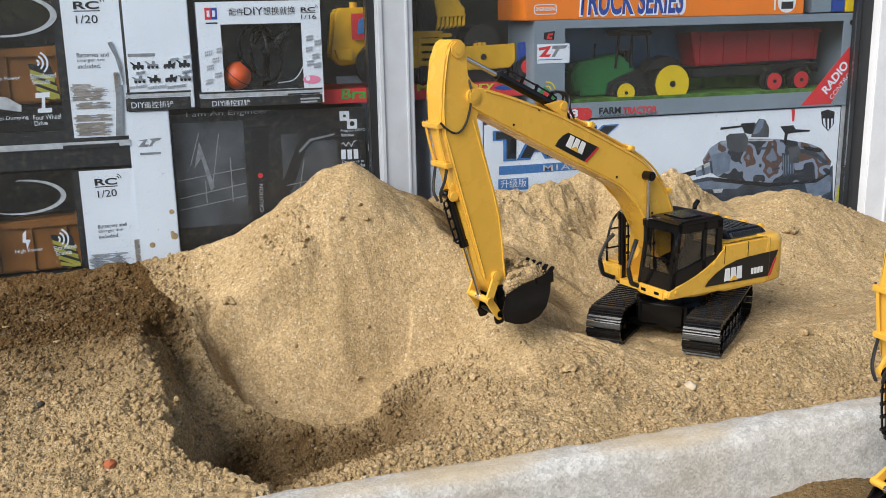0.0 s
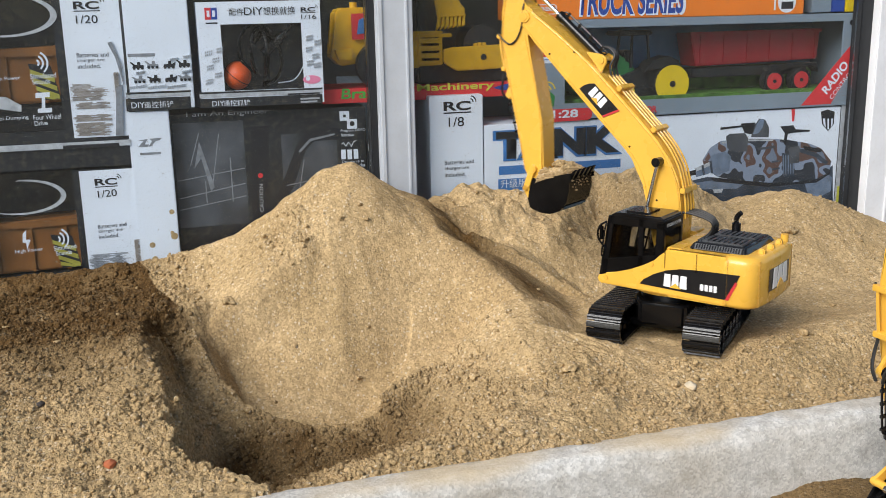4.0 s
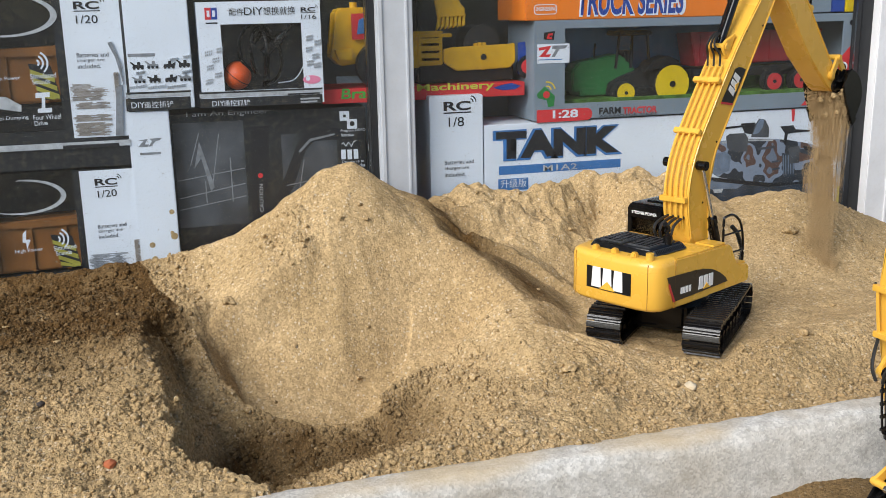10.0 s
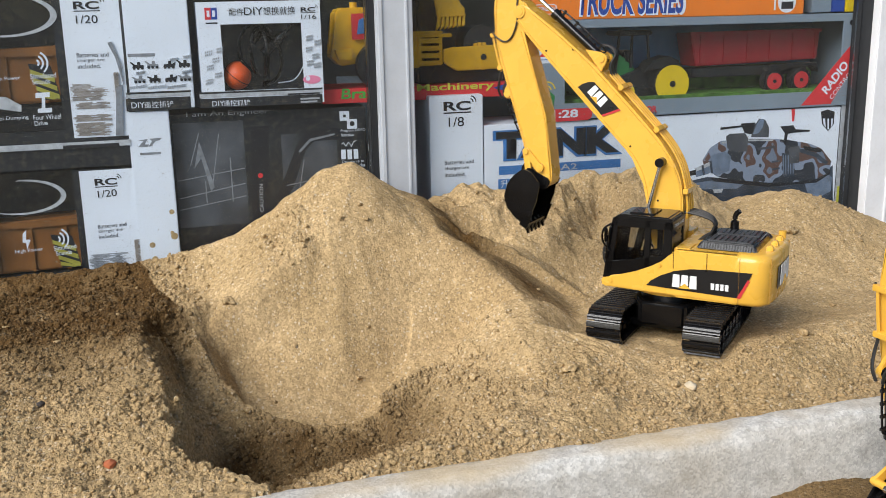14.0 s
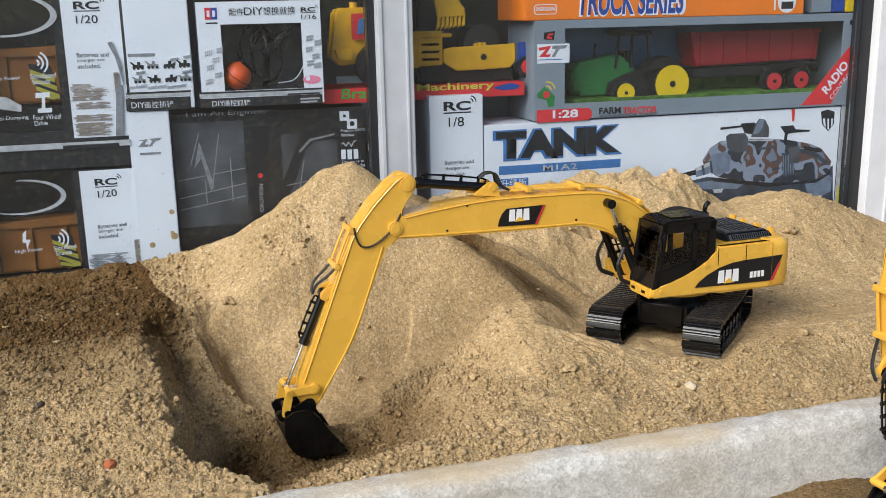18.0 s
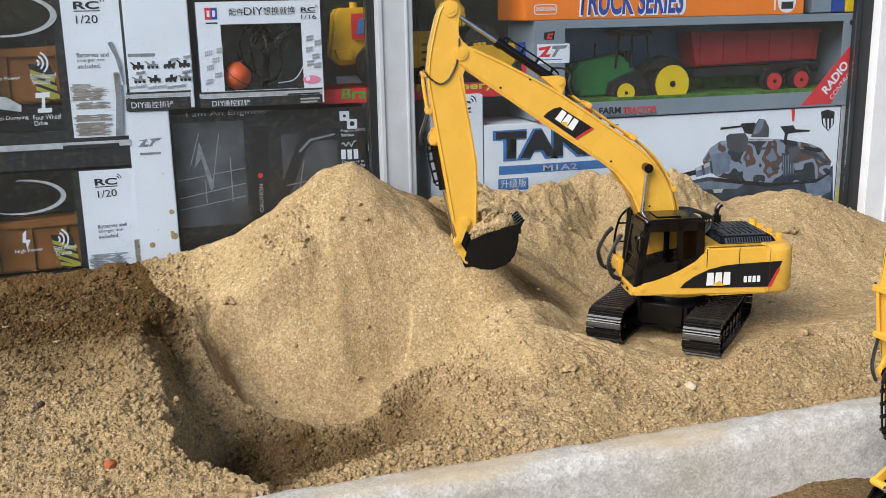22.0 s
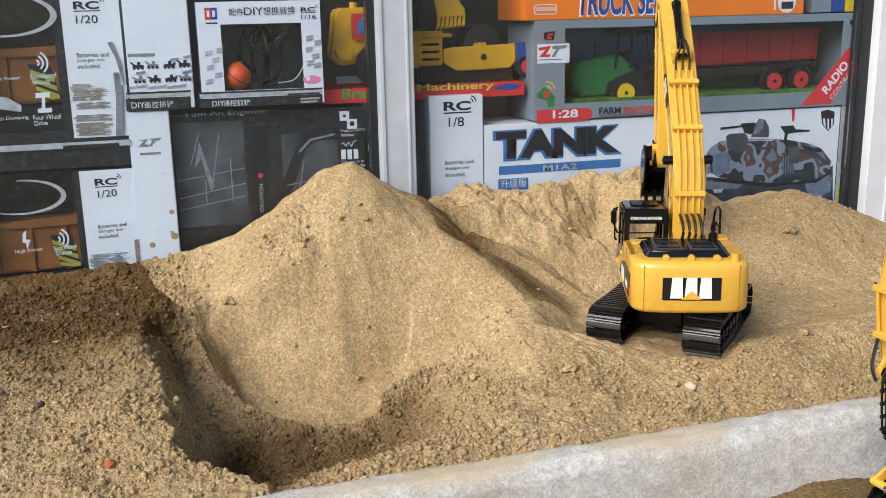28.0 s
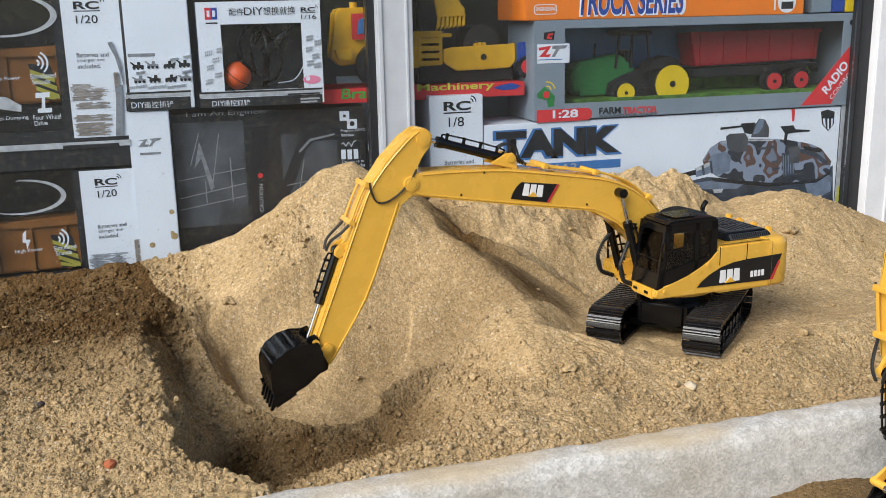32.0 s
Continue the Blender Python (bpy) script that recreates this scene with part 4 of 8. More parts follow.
    part("roof_hatch", bx(0.012, 0.045, 0.022, 0.058, 0.1190, 0.1210), BLACK, cab, bevel=0.001)
    fz = lambda z: 0.0752 - (z - 0.033) * 0.148
    for yy in (0.0135, 0.0672):
        s = 0.0016
        for nm, o in (("front_pillar", [(fz(0.033) - 0.0105, 0.033), (fz(0.033), 0.033), (fz(0.114), 0.114), (fz(0.114) - 0.0085, 0.114)]),
                      ("middle_pillar", [(0.0130, 0.034), (0.0205, 0.034), (0.0205, 0.114), (0.0130, 0.114)]),
                      ("rear_pillar", [(-0.0145, 0.034), (-0.0025, 0.034), (-0.0045, 0.114), (-0.0145, 0.114)]),
                      ("sill_panel", [(-0.0145, 0.034), (0.073, 0.034), (0.0700, 0.056), (0.045, 0.0600), (0.018, 0.0660), (-0.0145, 0.0715)]),
                      ("top_rail", [(-0.0145, 0.1035), (0.064, 0.1035), (0.063, 0.114), (-0.0145, 0.114)])):
            part(nm, slab(o, yy - s, yy + s), BLACK, cab, bevel=0.0007)
        g = part("side_window", slab([(-0.008, 0.066), (0.066, 0.054), (0.063, 0.109), (-0.009, 0.109)], yy - 0.0004, yy + 0.0004), TINT, cab, smooth=False)
        g.visible_shadow = False
    # front and rear
    for nm, z0, z1 in (("front_panel", 0.034, 0.054), ("front_rail", 0.1045, 0.114)):
        part(nm, slab([(fz(z0) - 0.003, z0), (fz(z0), z0), (fz(z1), z1), (fz(z1) - 0.003, z1)], 0.0125, 0.0682), BLACK, cab, bevel=0.0007)
    part("front_bar", slab([(fz(0.070) - 0.002, 0.069), (fz(0.069), 0.069), (fz(0.0705), 0.0705), (fz(0.0705) - 0.002, 0.0705)], 0.0125, 0.0682), BLACK, cab)
    for y0, y1 in ((0.0123, 0.0165), (0.0642, 0.0684)):
        part("front_post", slab([(fz(0.034) - 0.003, 0.034), (fz(0.034) + 0.0003, 0.034), (fz(0.114) + 0.0003, 0.114), (fz(0.114) - 0.003, 0.114)], y0, y1), BLACK, cab)
    g = part("windscreen", slab([(fz(0.053) - 0.0018, 0.053), (fz(0.053) - 0.001, 0.053), (fz(0.106) - 0.001, 0.106), (fz(0.106) - 0.0018, 0.106)], 0.016, 0.065), TINT, cab, smooth=False)
    g.visible_shadow = False
    for z0, z1, y0, y1 in ((0.034, 0.078, 0.0125, 0.0680), (0.101, 0.1150, 0.0125, 0.0680), (0.078, 0.101, 0.0125, 0.0185), (0.078, 0.101, 0.0620, 0.0680)):
        part("rear_panel", bx(-0.0150, -0.0115, y0, y1, z0, z1), BLACK, cab, bevel=0.0006)
    g = part("rear_window", bx(-0.0136, -0.0128, 0.018, 0.0625, 0.077, 0.102), TINT, cab, smooth=False)
    g.visible_shadow = False
    words("lettering", "STRONG POWER", 0.0042, pose(-0.0152, 0.0612, 0.1062, 0, 0, -90), WHITE, cab, width=0.041, bold=0.02)
    bm = bx(0.006, 0.026, 0.028, 0.052, 0.045, 0.056)
    bx(0.002, 0.009, 0.028, 0.052, 0.05, 0.078, bm)
    part("seat", bm, BLACK, cab, bevel=0.003)
    part("control_box", bx(0.048, 0.06, 0.024, 0.036, 0.035, 0.066), BLACK, cab, bevel=0.001)
    part("mirror_arm", hose([(0.066, 0.070, 0.070), (0.074, 0.076, 0.085), (0.072, 0.077, 0.100), (0.064, 0.071, 0.107)], 0.0014), BLACK, cab)
    part("mirror", bx(0.068, 0.071, 0.0715, 0.0795, 0.083, 0.101), BLACK, cab, bevel=0.0012)
    part("grab_rail", hose([(0.0705, 0.0702, 0.060), (0.070, 0.0735, 0.064), (0.065, 0.0735, 0.100), (0.064, 0.0702, 0.104)], 0.0012), BLACK, cab)
    # handrail on the right
    bm = hose([(0.066, -0.060, 0.045), (0.066, -0.060, 0.070), (0.058, -0.060, 0.098), (0.040, -0.060, 0.112), (0.022, -0.060, 0.112), (0.018, -0.060, 0.108), (0.018, -0.060, 0.08)], 0.0017)
    for z in (0.062, 0.088):
        rod((0.018, -0.060, z), (0.066 - max(0, z - 0.07) * 0.25, -0.060, z), 0.0013, bm, 8)
    part("handrail", bm, BLACK, H)
    # hoses between body and boom
    for k in range(4):
        yy = ARM_Y - 0.012 + k * 0.008
        part("hydraulic_hose", hose([(-0.030, yy + 0.004, 0.078), (-0.046, yy, 0.090), (-0.042 - k * 0.002, yy, 0.105), (-0.022, yy, 0.113), (0.000, yy, 0.112), (0.018, yy, 0.104)], 0.0019), HOSE, H)
    for s, yy in ((1, ARM_Y + 0.020), (-1, ARM_Y - 0.020)):
        way = [(0.070, yy + s * 0.006, 0.026), (0.088, yy + s * 0.008, 0.034), (0.094, yy + s * 0.008, 0.055), (0.084, yy + s * 0.006, 0.078), (0.076, yy + s * 0.002, 0.088)]
        tube = part("hydraulic_hose", hose(way, 0.0021), HOSE, H, "black ribbed hydraulic hose")
        rings = None
        for p, q in zip(way[:-1], way[1:]):
            p, q = Vector(p), Vector(q)
            e = (q - p).normalized() * 0.0006
            for k in range(7):
                c = p.lerp(q, (k + 0.5) / 7)
                rings = rod(tuple(c - e), tuple(c + e), 0.0031, rings, 8)
        part("ribs", rings, HOSE, tube)
    return H


house = build_house()


def ring_pair(name, parent, p, r, y, wide, mat, inner=None):
    """A pin boss that stands proud on both plates."""
    bm = rod((p[0], y - wide, p[1]), (p[0], y + wide, p[1]), r, seg=20)
    ob = part(name, bm, mat, parent)
    if inner:
        part("pin", rod((p[0], y - wide - 0.0008, p[1]), (p[0], y + wide + 0.0008, p[1]), inner, seg=12), mat, parent)
    return ob


BOOM_OUT = [(-0.014, -0.004), (-0.006, 0.016), (0.02, 0.036), (0.048, 0.056), (0.066, 0.0655), (0.084, 0.0715), (0.11, 0.0752), (0.137, 0.0745), (0.184, 0.0665), (0.27, 0.0500),
            (0.337, 0.0300), (0.375, 0.0165), (0.390, 0.009), (0.397, 0.0), (0.390, -0.010), (0.378, -0.0125), (0.347, -0.0075), (0.246, 0.0100), (0.15, 0.0280), (0.135, 0.0295), (0.118, 0.0290),
            (0.099, 0.0245), (0.064, 0.0105), (0.03, -0.006), (0.0, -0.014)]
STICK_OUT = [(-0.060, 0.000), (-0.0645, 0.008), (-0.064, 0.016), (-0.058, 0.0225), (-0.045, 0.0285), (-0.01, 0.0385), (0.026, 0.0437), (0.06, 0.0405), (0.212, 0.0200), (0.236, 0.010), (0.2435, 0.0),
             (0.238, -0.009), (0.2246, -0.0128), (0.142, -0.0160), (0.06, -0.0050), (0.026, 0.0005), (0.014, -0.0095), (0.0, -0.0135), (-0.011, -0.0085), (-0.015, 0.0), (-0.022, 0.0035), (-0.035, 0.0035), (-0.048, -0.003)]


def build_boom():
    B = part("boom", slab(BOOM_OUT, -0.0185, 0.0185), YELLOW, excavator, "long yellow cranked boom", bevel=0.0022)
    # raised edge strips along both plates
    for s in (-1, 1):
        for edge in (BOOM_OUT[2:12], BOOM_OUT[15:24]):
            pts = [(x, s * 0.0188, z + (-0.003 if edge is not BOOM_OUT[15:24] and z > 0.012 and edge[0] == BOOM_OUT[2] else 0.003)) for x, z in edge]
            part("edge_strip", hose(pts, 0.0011, seg=5, steps=3), YELLOW, B)
    ring_pair("pin_boss", B, (BOOM_LEN, 0), 0.0085, 0, 0.0205, YELLOW, 0.0055)
    ring_pair("pin_boss", B, (0, 0), 0.009, 0, 0.0195, YELLOW, 0.005)
    ring_pair("cylinder_pin", B, PIN_K, 0.0060, 0, 0.0315, BLACK, 0.003)
    for s in (-1, 1):
        br = part("cylinder_bracket", slab([(0.255, 0.052), (0.262, 0.066), (0.268, 0.0695), (0.276, 0.066), (0.292, 0.049)], s * 0.0105 - 0.0022, s * 0.0105 + 0.0022), YELLOW, B, bevel=0.0008)
    part("pin", rod((PIN_S[0], -0.0145, PIN_S[1] + 0.002), (PIN_S[0], 0.0145, PIN_S[1] + 0.002), 0.0045, seg=14), YELLOW, B)
    # pipes along the boom's back, with clamps
    line = [(0.030, 0.0485), (0.048, 0.0605), (0.084, 0.0755), (0.11, 0.0800), (0.137, 0.0790), (0.184, 0.0712), (0.245, 0.0605)]
    for y in (-0.0125, -0.0045, 0.0045, 0.0125):
        part("pipe", hose([(x, y, z) for x, z in line], 0.0014, seg=6, steps=4), YELLOW, B)
    for x, z, a in ((0.062, 0.0680, -27), (0.150, 0.0775, 9), (0.222, 0.0660, 9.6)):
        c = part("pipe_clamp", bx(-0.0035, 0.0035, -0.0195, 0.0195, -0.0035, 0.0035), YELLOW, B, bevel=0.0008)
        c.matrix_basis = pose(x, 0, z, 0, a, 0)
    for y in (-0.009, 0.0, 0.009):
        part("hydraulic_hose", hose([(0.243, y, 0.0605), (0.256, y, 0.0665), (0.264, y * 0.6, 0.078), (0.276, y * 0.4, 0.077), (0.284, y * 0.3, 0.070)], 0.0015, seg=6), HOSE, B)
    # decals
    o = [(0.1968, 0.0500), (0.2030, 0.0248), (0.2550, 0.0160), (0.2548, 0.0240), (0.2525, 0.0320), (0.2480, 0.0390)]
    for s in (-1, 1):
        y = s * 0.0189
        d = part("decal", slab(o, y - 0.0004, y + 0.0004), DECAL, B, "black boom decal with white mark", smooth=False)
        part("decal_edge", slab([(0.1968, 0.0500), (0.2030, 0.0248), (0.2060, 0.0243), (0.1998, 0.0494)], y + s * 0.0003 - 0.0003, y + s * 0.0003 + 0.0004), RED, d, smooth=False)
        # text runs towards the foot on the left side, towards the tip on the right side
        logo(d, pose(0.2280, y + s * 0.0006, 0.0265, 0, 10.5, 180 if s > 0 else 0) if s < 0 else pose(0.2280, y + s * 0.0006, 0.0265, 0, 10.5, 0) @ pose(0, 0, 0, 0, 0, 180), 0.0265)
    for x, z in ((0.30, 0.037), (0.32, 0.004), (0.15, 0.036), (0.07, 0.03)):
        for s in (-1, 1):
            part("rivet", rod((x, s * 0.0184, z), (x, s * 0.0192, z), 0.0014, seg=8), BLACK, B)
    return B


def build_stick(parent):
    S = part("stick", slab(STICK_OUT, -0.0165, 0.0165), YELLOW, parent, "long yellow dipper stick", bevel=0.0020)
    for s in (-1, 1):
        back = [(x, s * 0.0168, z - 0.0032) for x, z in STICK_OUT[3:9]]
        part("edge_strip", hose(back, 0.0011, seg=5, steps=3), YELLOW, S)
        front = [(x, s * 0.0168, z + 0.0030) for x, z in STICK_OUT[12:16]]
        part("edge_strip", hose(front, 0.0010, seg=5, steps=3), YELLOW, S)
        # hose looping over the boom pin
        part("hydraulic_hose", hose([(-0.028, s * 0.010, 0.0), (-0.010, s * 0.019, 0.002), (0.012, s * 0.0185, 0.006), (0.030, s * 0.0185, 0.016), (0.036, s * 0.0185, 0.028), (0.028, s * 0.0185, 0.040), (0.020, s * 0.018, 0.046)], 0.0012, seg=6), HOSE, S)
        part("pipe", hose([(0.022, s * 0.0125, 0.0475), (0.040, s * 0.0125, 0.0470), (0.075, s * 0.0125, 0.0430)], 0.0017, seg=6), YELLOW, S)
        part("cylinder_bracket", slab([(0.090, 0.035), (0.100, 0.0430), (0.107, 0.0450), (0.113, 0.0425), (0.114, 0.0325)], s * 0.009 - 0.0024, s * 0.009 + 0.0024), YELLOW, S, bevel=0.0008)
        part("hydraulic_hose", hose([(0.073, s * 0.0125, 0.0435), (0.086, s * 0.012, 0.0480), (0.100, s * 0.008, 0.0535), (0.112, s * 0.004, 0.0520)], 0.0017, seg=6), HOSE, S)
    for x, z in ((0.024, 0.046), (0.070, 0.0425)):
        part("pipe_clamp", bx(x - 0.003, x + 0.003, -0.018, 0.018, z - 0.0035, z + 0.004), YELLOW, S, bevel=0.0008)
    ring_pair("pin_boss", S, (PIN_C[0], PIN_C[1]), 0.0085, 0, 0.0185, YELLOW, 0.0045)
    ring_pair("pin_boss", S, (PIN_L[0], PIN_L[1]), 0.0062, 0, 0.0215, YELLOW, 0.0042)
    part("pin", rod((PIN_BC[0], -0.0135, PIN_BC[1]), (PIN_BC[0], 0.0135, PIN_BC[1]), 0.005, seg=14), YELLOW, S)
    return S


def build_bucket(parent):
    """Built large, then brought to its size about the hinge pin."""
    heel = [(-0.012, 0.033), (0.004, 0.044), (0.022, 0.0500), (0.042, 0.0490), (0.058, 0.0400), (0.069, 0.0220), (0.0760, 0.001)]
    w = 0.035
    bm = bmesh.new()
    rows = []
    shell = [(0.000, 0.012), (-0.008, 0.022), (-0.010, 0.032)] + heel[1:]
    for x, z in shell:
        rows.append([bm.verts.new((x, y, z)) for y in np.linspace(-w, w, 9)])
    for a, b in zip(rows[:-1], rows[1:]):
        for i in range(8):
            bm.faces.new((a[i], a[i + 1], b[i + 1], b[i]))
    bmesh.ops.solidify(bm, geom=bm.faces[:], thickness=0.0024)
    K = part("bucket", bm, BLACK, parent, "black toy digging bucket with worn sandy edges")
    side = [(0.000, 0.0), (0.030, -0.003), (0.0760, 0.0)] + [(x, z + 0.0006) for x, z in heel[::-1]] [1:] + [(-0.012, 0.020)]
    for s in (-1, 1):
        part("side_plate", slab(side, s * w - 0.0016, s * w + 0.0016), BLACK, K, bevel=0.0006)
        part("side_cutter", slab([(0.048, -0.004), (0.079, -0.002), (0.076, 0.012), (0.05, 0.006)], s * (w + 0.0022) - 0.0012, s * (w + 0.0022) + 0.0012), BLACK, K, bevel=0.0005)
        part("ear", slab([(-0.009, -0.004), (-0.004, -0.0095), (0.006, -0.0085), (0.020, 0.004), (0.012, 0.030), (-0.008, 0.0415), (-0.0175, 0.0395), (-0.0185, 0.030), (-0.010, 0.015)], s * 0.020 - 0.0020, s * 0.020 + 0.0020), BLACK, K, bevel=0.0008)
    for k in range(5):
        y = -0.0285 + k * 0.01425
        part("tooth", slab([(0.066, 0.011), (0.0745, 0.0085), (0.0880, -0.0035), (0.0860, -0.0050), (0.0720, 0.000), (0.067, 0.004)], y - 0.0030, y + 0.0030), BLACK, K, bevel=0.0006)
    part("lip", bx(0.070, 0.0775, -w, w, -0.0005, 0.0035), BLACK, K, bevel=0.0007)
    for k in range(4):
        x = 0.012 + k * 0.012
        part("wear_strip", bx(x, x + 0.003, -w * 0.98, w * 0.98, 0.0485 - abs(k - 1.3) * 0.002, 0.0515 - abs(k - 1.3) * 0.002), BLACK, K, bevel=0.0005)
    part("pin", rod((0, -0.024, 0), (0, 0.024, 0), 0.0045), BLACK, K)
    part("pin", rod((PIN_G[0], -0.024, PIN_G[1]), (PIN_G[0], 0.024, PIN_G[1]), 0.0045), BLACK, K)
    for ob in [K] + list(K.children):
        ob.data.transform(Matrix.Diagonal((0.87, 0.90, 0.92, 1)))
    return K


def build_cylinder(parent, r, barrel, rodlen, name, ribs=True, rear=0.006):
    """A ram: its barrel from the foot along +x, and the rod, drawn from the eye back along -x."""
    bm = rod((0.0, 0, 0), (barrel, 0, 0), r)
    rod((barrel - 0.008, 0, 0), (barrel, 0, 0), r * 1.22, bm)
    rod((0, -r * 1.1, 0), (0, r * 1.1, 0), rear, bm)
    a = part(name + "_barrel", bm, BLACK, parent, "black plastic hydraulic cylinder")
    if ribs:
        part("side_pipe", hose([(0.006, 0, r * 0.8), (0.01, 0, r * 1.9), (barrel - 0.012, 0, r * 1.9), (barrel - 0.006, 0, r * 0.9)], 0.0012, seg=6), BLACK, a)
        for k in range(4):
            x = 0.014 + (barrel - 0.026) * k / 3
            part("pipe_clip", bx(x - 0.0015, x + 0.0015, -0.0015, 0.0015, r * 0.5, r * 2.3), BLACK, a)
    bm = rod((0, 0, 0), (-rodlen, 0, 0), r * 0.5)
    rod((0, -r, 0), (0, r, 0), r * 0.85, bm)
    b = part(name + "_rod", bm, CHROME, parent, "bright chrome piston rod")
    return a, b


boom = build_boom()
stick = build_stick(excavator)
bucket = build_bucket(excavator)
stick_cyl = build_cylinder(excavator, 0.0056, 0.094, 0.085, "stick_cylinder")
bucket_cyl = build_cylinder(excavator, 0.0050, 0.066, 0.075, "bucket_cylinder")
boom_cyls = [build_cylinder(excavator, 0.0052, 0.092, 0.082, "boom_cylinder") for s in (0, 1)]


def build_link(parent, length, name):
    bm = None
    for s in (-1, 1):
        o = arc(0, 0, 0.0046, 90, 270, 6) + arc(length, 0, 0.0046, -90, 90, 6)
        bm = slab(o, s * 0.0195 - 0.0018, s * 0.0195 + 0.0018, bm)
    rod((length, -0.0235, 0), (length, 0.0235, 0), 0.0042, bm)
    return part(name, bm, YELLOW, parent, bevel=0.0)


link_1 = build_link(excavator, LINK_1, "rocker_link")
link_2 = build_link(excavator, LINK_2, "bucket_link")


# ---- goods behind the glass ----
CARTON_WHITE = paint("white_carton", (0.72, 0.75, 0.81), 0.45, vary=0.05, scale=14, dust=0.05)
CARTON_BLACK = paint("black_printed_carton", (0.018, 0.020, 0.024), 0.35, vary=0.35, scale=12, dust=0.12)
CARTON_GREY = paint("grey_printed_carton", (0.20, 0.245, 0.29), 0.4, vary=0.1, scale=12, dust=0.10)
CARTON_ORANGE = paint("orange_carton", (0.80, 0.20, 0.015), 0.4, vary=0.06, scale=14, dust=0.05)
INK_BLACK = paint("ink_black", (0.015, 0.015, 0.018), 0.5, vary=0.15)
INK_GREY = paint("ink_grey", (0.22, 0.23, 0.25), 0.5, vary=0.3, scale=90)
INK_DIM = paint("ink_dim_grey", (0.075, 0.08, 0.09), 0.5, vary=0.7, scale=16)
INK_STEEL = paint("ink_steel_blue", (0.16, 0.20, 0.27), 0.5, vary=0.35, scale=50)
INK_SLATE = paint("ink_slate", (0.045, 0.058, 0.080), 0.45, vary=0.5, scale=40)
INK_BROWN = paint("ink_brown", (0.13, 0.072, 0.055), 0.45, vary=0.3, scale=40)
INK_HAZARD = paint("ink_hazard_yellow", (0.36, 0.33, 0.05), 0.45, vary=0.2)
INK_WASH = paint("ink_warm_grey", (0.30, 0.26, 0.23), 0.5, vary=0.35, scale=120)
INK_PALE = paint("ink_pale_grey", (0.44, 0.45, 0.47), 0.5, vary=0.3, scale=90)
INK_BLUE = paint("ink_blue", (0.045, 0.16, 0.40), 0.45, vary=0.08)
INK_DEEP = paint("ink_deep_blue", (0.02, 0.06, 0.30), 0.45, vary=0.08)
INK_RED = paint("ink_red", (0.62, 0.035, 0.04), 0.45, vary=0.08)
INK_PINK = paint("ink_pink", (0.75, 0.22, 0.34), 0.5)
INK_GREEN = paint("ink_green", (0.06, 0.34, 0.05), 0.45, vary=0.1)
INK_LIME = paint("ink_lime", (0.58, 0.55, 0.06), 0.45, vary=0.1)
INK_SKY = paint("printed_sky", (0.10, 0.20, 0.36), 0.5, vary=0.5, scale=9)
INK_GRASS = paint("printed_grass", (0.09, 0.20, 0.03), 0.6, vary=0.6, scale=60)
TOY_GREEN = paint("green_toy_plastic", (0.03, 0.20, 0.05), 0.4, vary=0.15)
TOY_YELLOW = paint("yellow_toy_plastic", (0.80, 0.55, 0.01), 0.4, vary=0.08)
TOY_AMBER = paint("amber_toy_plastic", (0.74, 0.40, 0.012), 0.4, vary=0.12)
TOY_RED = paint("red_toy_plastic", (0.36, 0.018, 0.024), 0.4, vary=0.15)
TOY_ORANGE = paint("orange_toy_plastic", (0.30, 0.115, 0.025), 0.45, vary=0.3, scale=22)
TYRE = paint("black_toy_tyre", (0.014, 0.014, 0.015), 0.6, vary=0.3)
BALL = paint("orange_ball", (0.72, 0.10, 0.02), 0.5, vary=0.1)


def camouflage():
    m, nt, b = nodes_of("printed_camouflage")
    N, L = nt.nodes.new, nt.links.new
    tc, ns, r = N("ShaderNodeTexCoord"), N("ShaderNodeTexNoise"), N("ShaderNodeValToRGB")
    ns.inputs["Scale"].default_value, ns.inputs["Detail"].default_value = 27, 1.2
    r.color_ramp.interpolation = "CONSTANT"
    e = r.color_ramp.elements
    e[0].position, e[0].color = 0.0, (0.028, 0.032, 0.042, 1)
    e[1].position, e[1].color = 0.45, (0.22, 0.26, 0.34, 1)
    for p, c in ((0.55, (0.11, 0.060, 0.048, 1)), (0.66, (0.15, 0.18, 0.24, 1))):
        k = e.new(p)
        k.color = c
    L(tc.outputs["Object"], ns.inputs["Vector"]), L(ns.outputs["Fac"], r.inputs["Fac"]), L(r.outputs[0], b.inputs["Base Color"])
    b.inputs["Roughness"].default_value = 0.45
    return m


CAMO = camouflage()


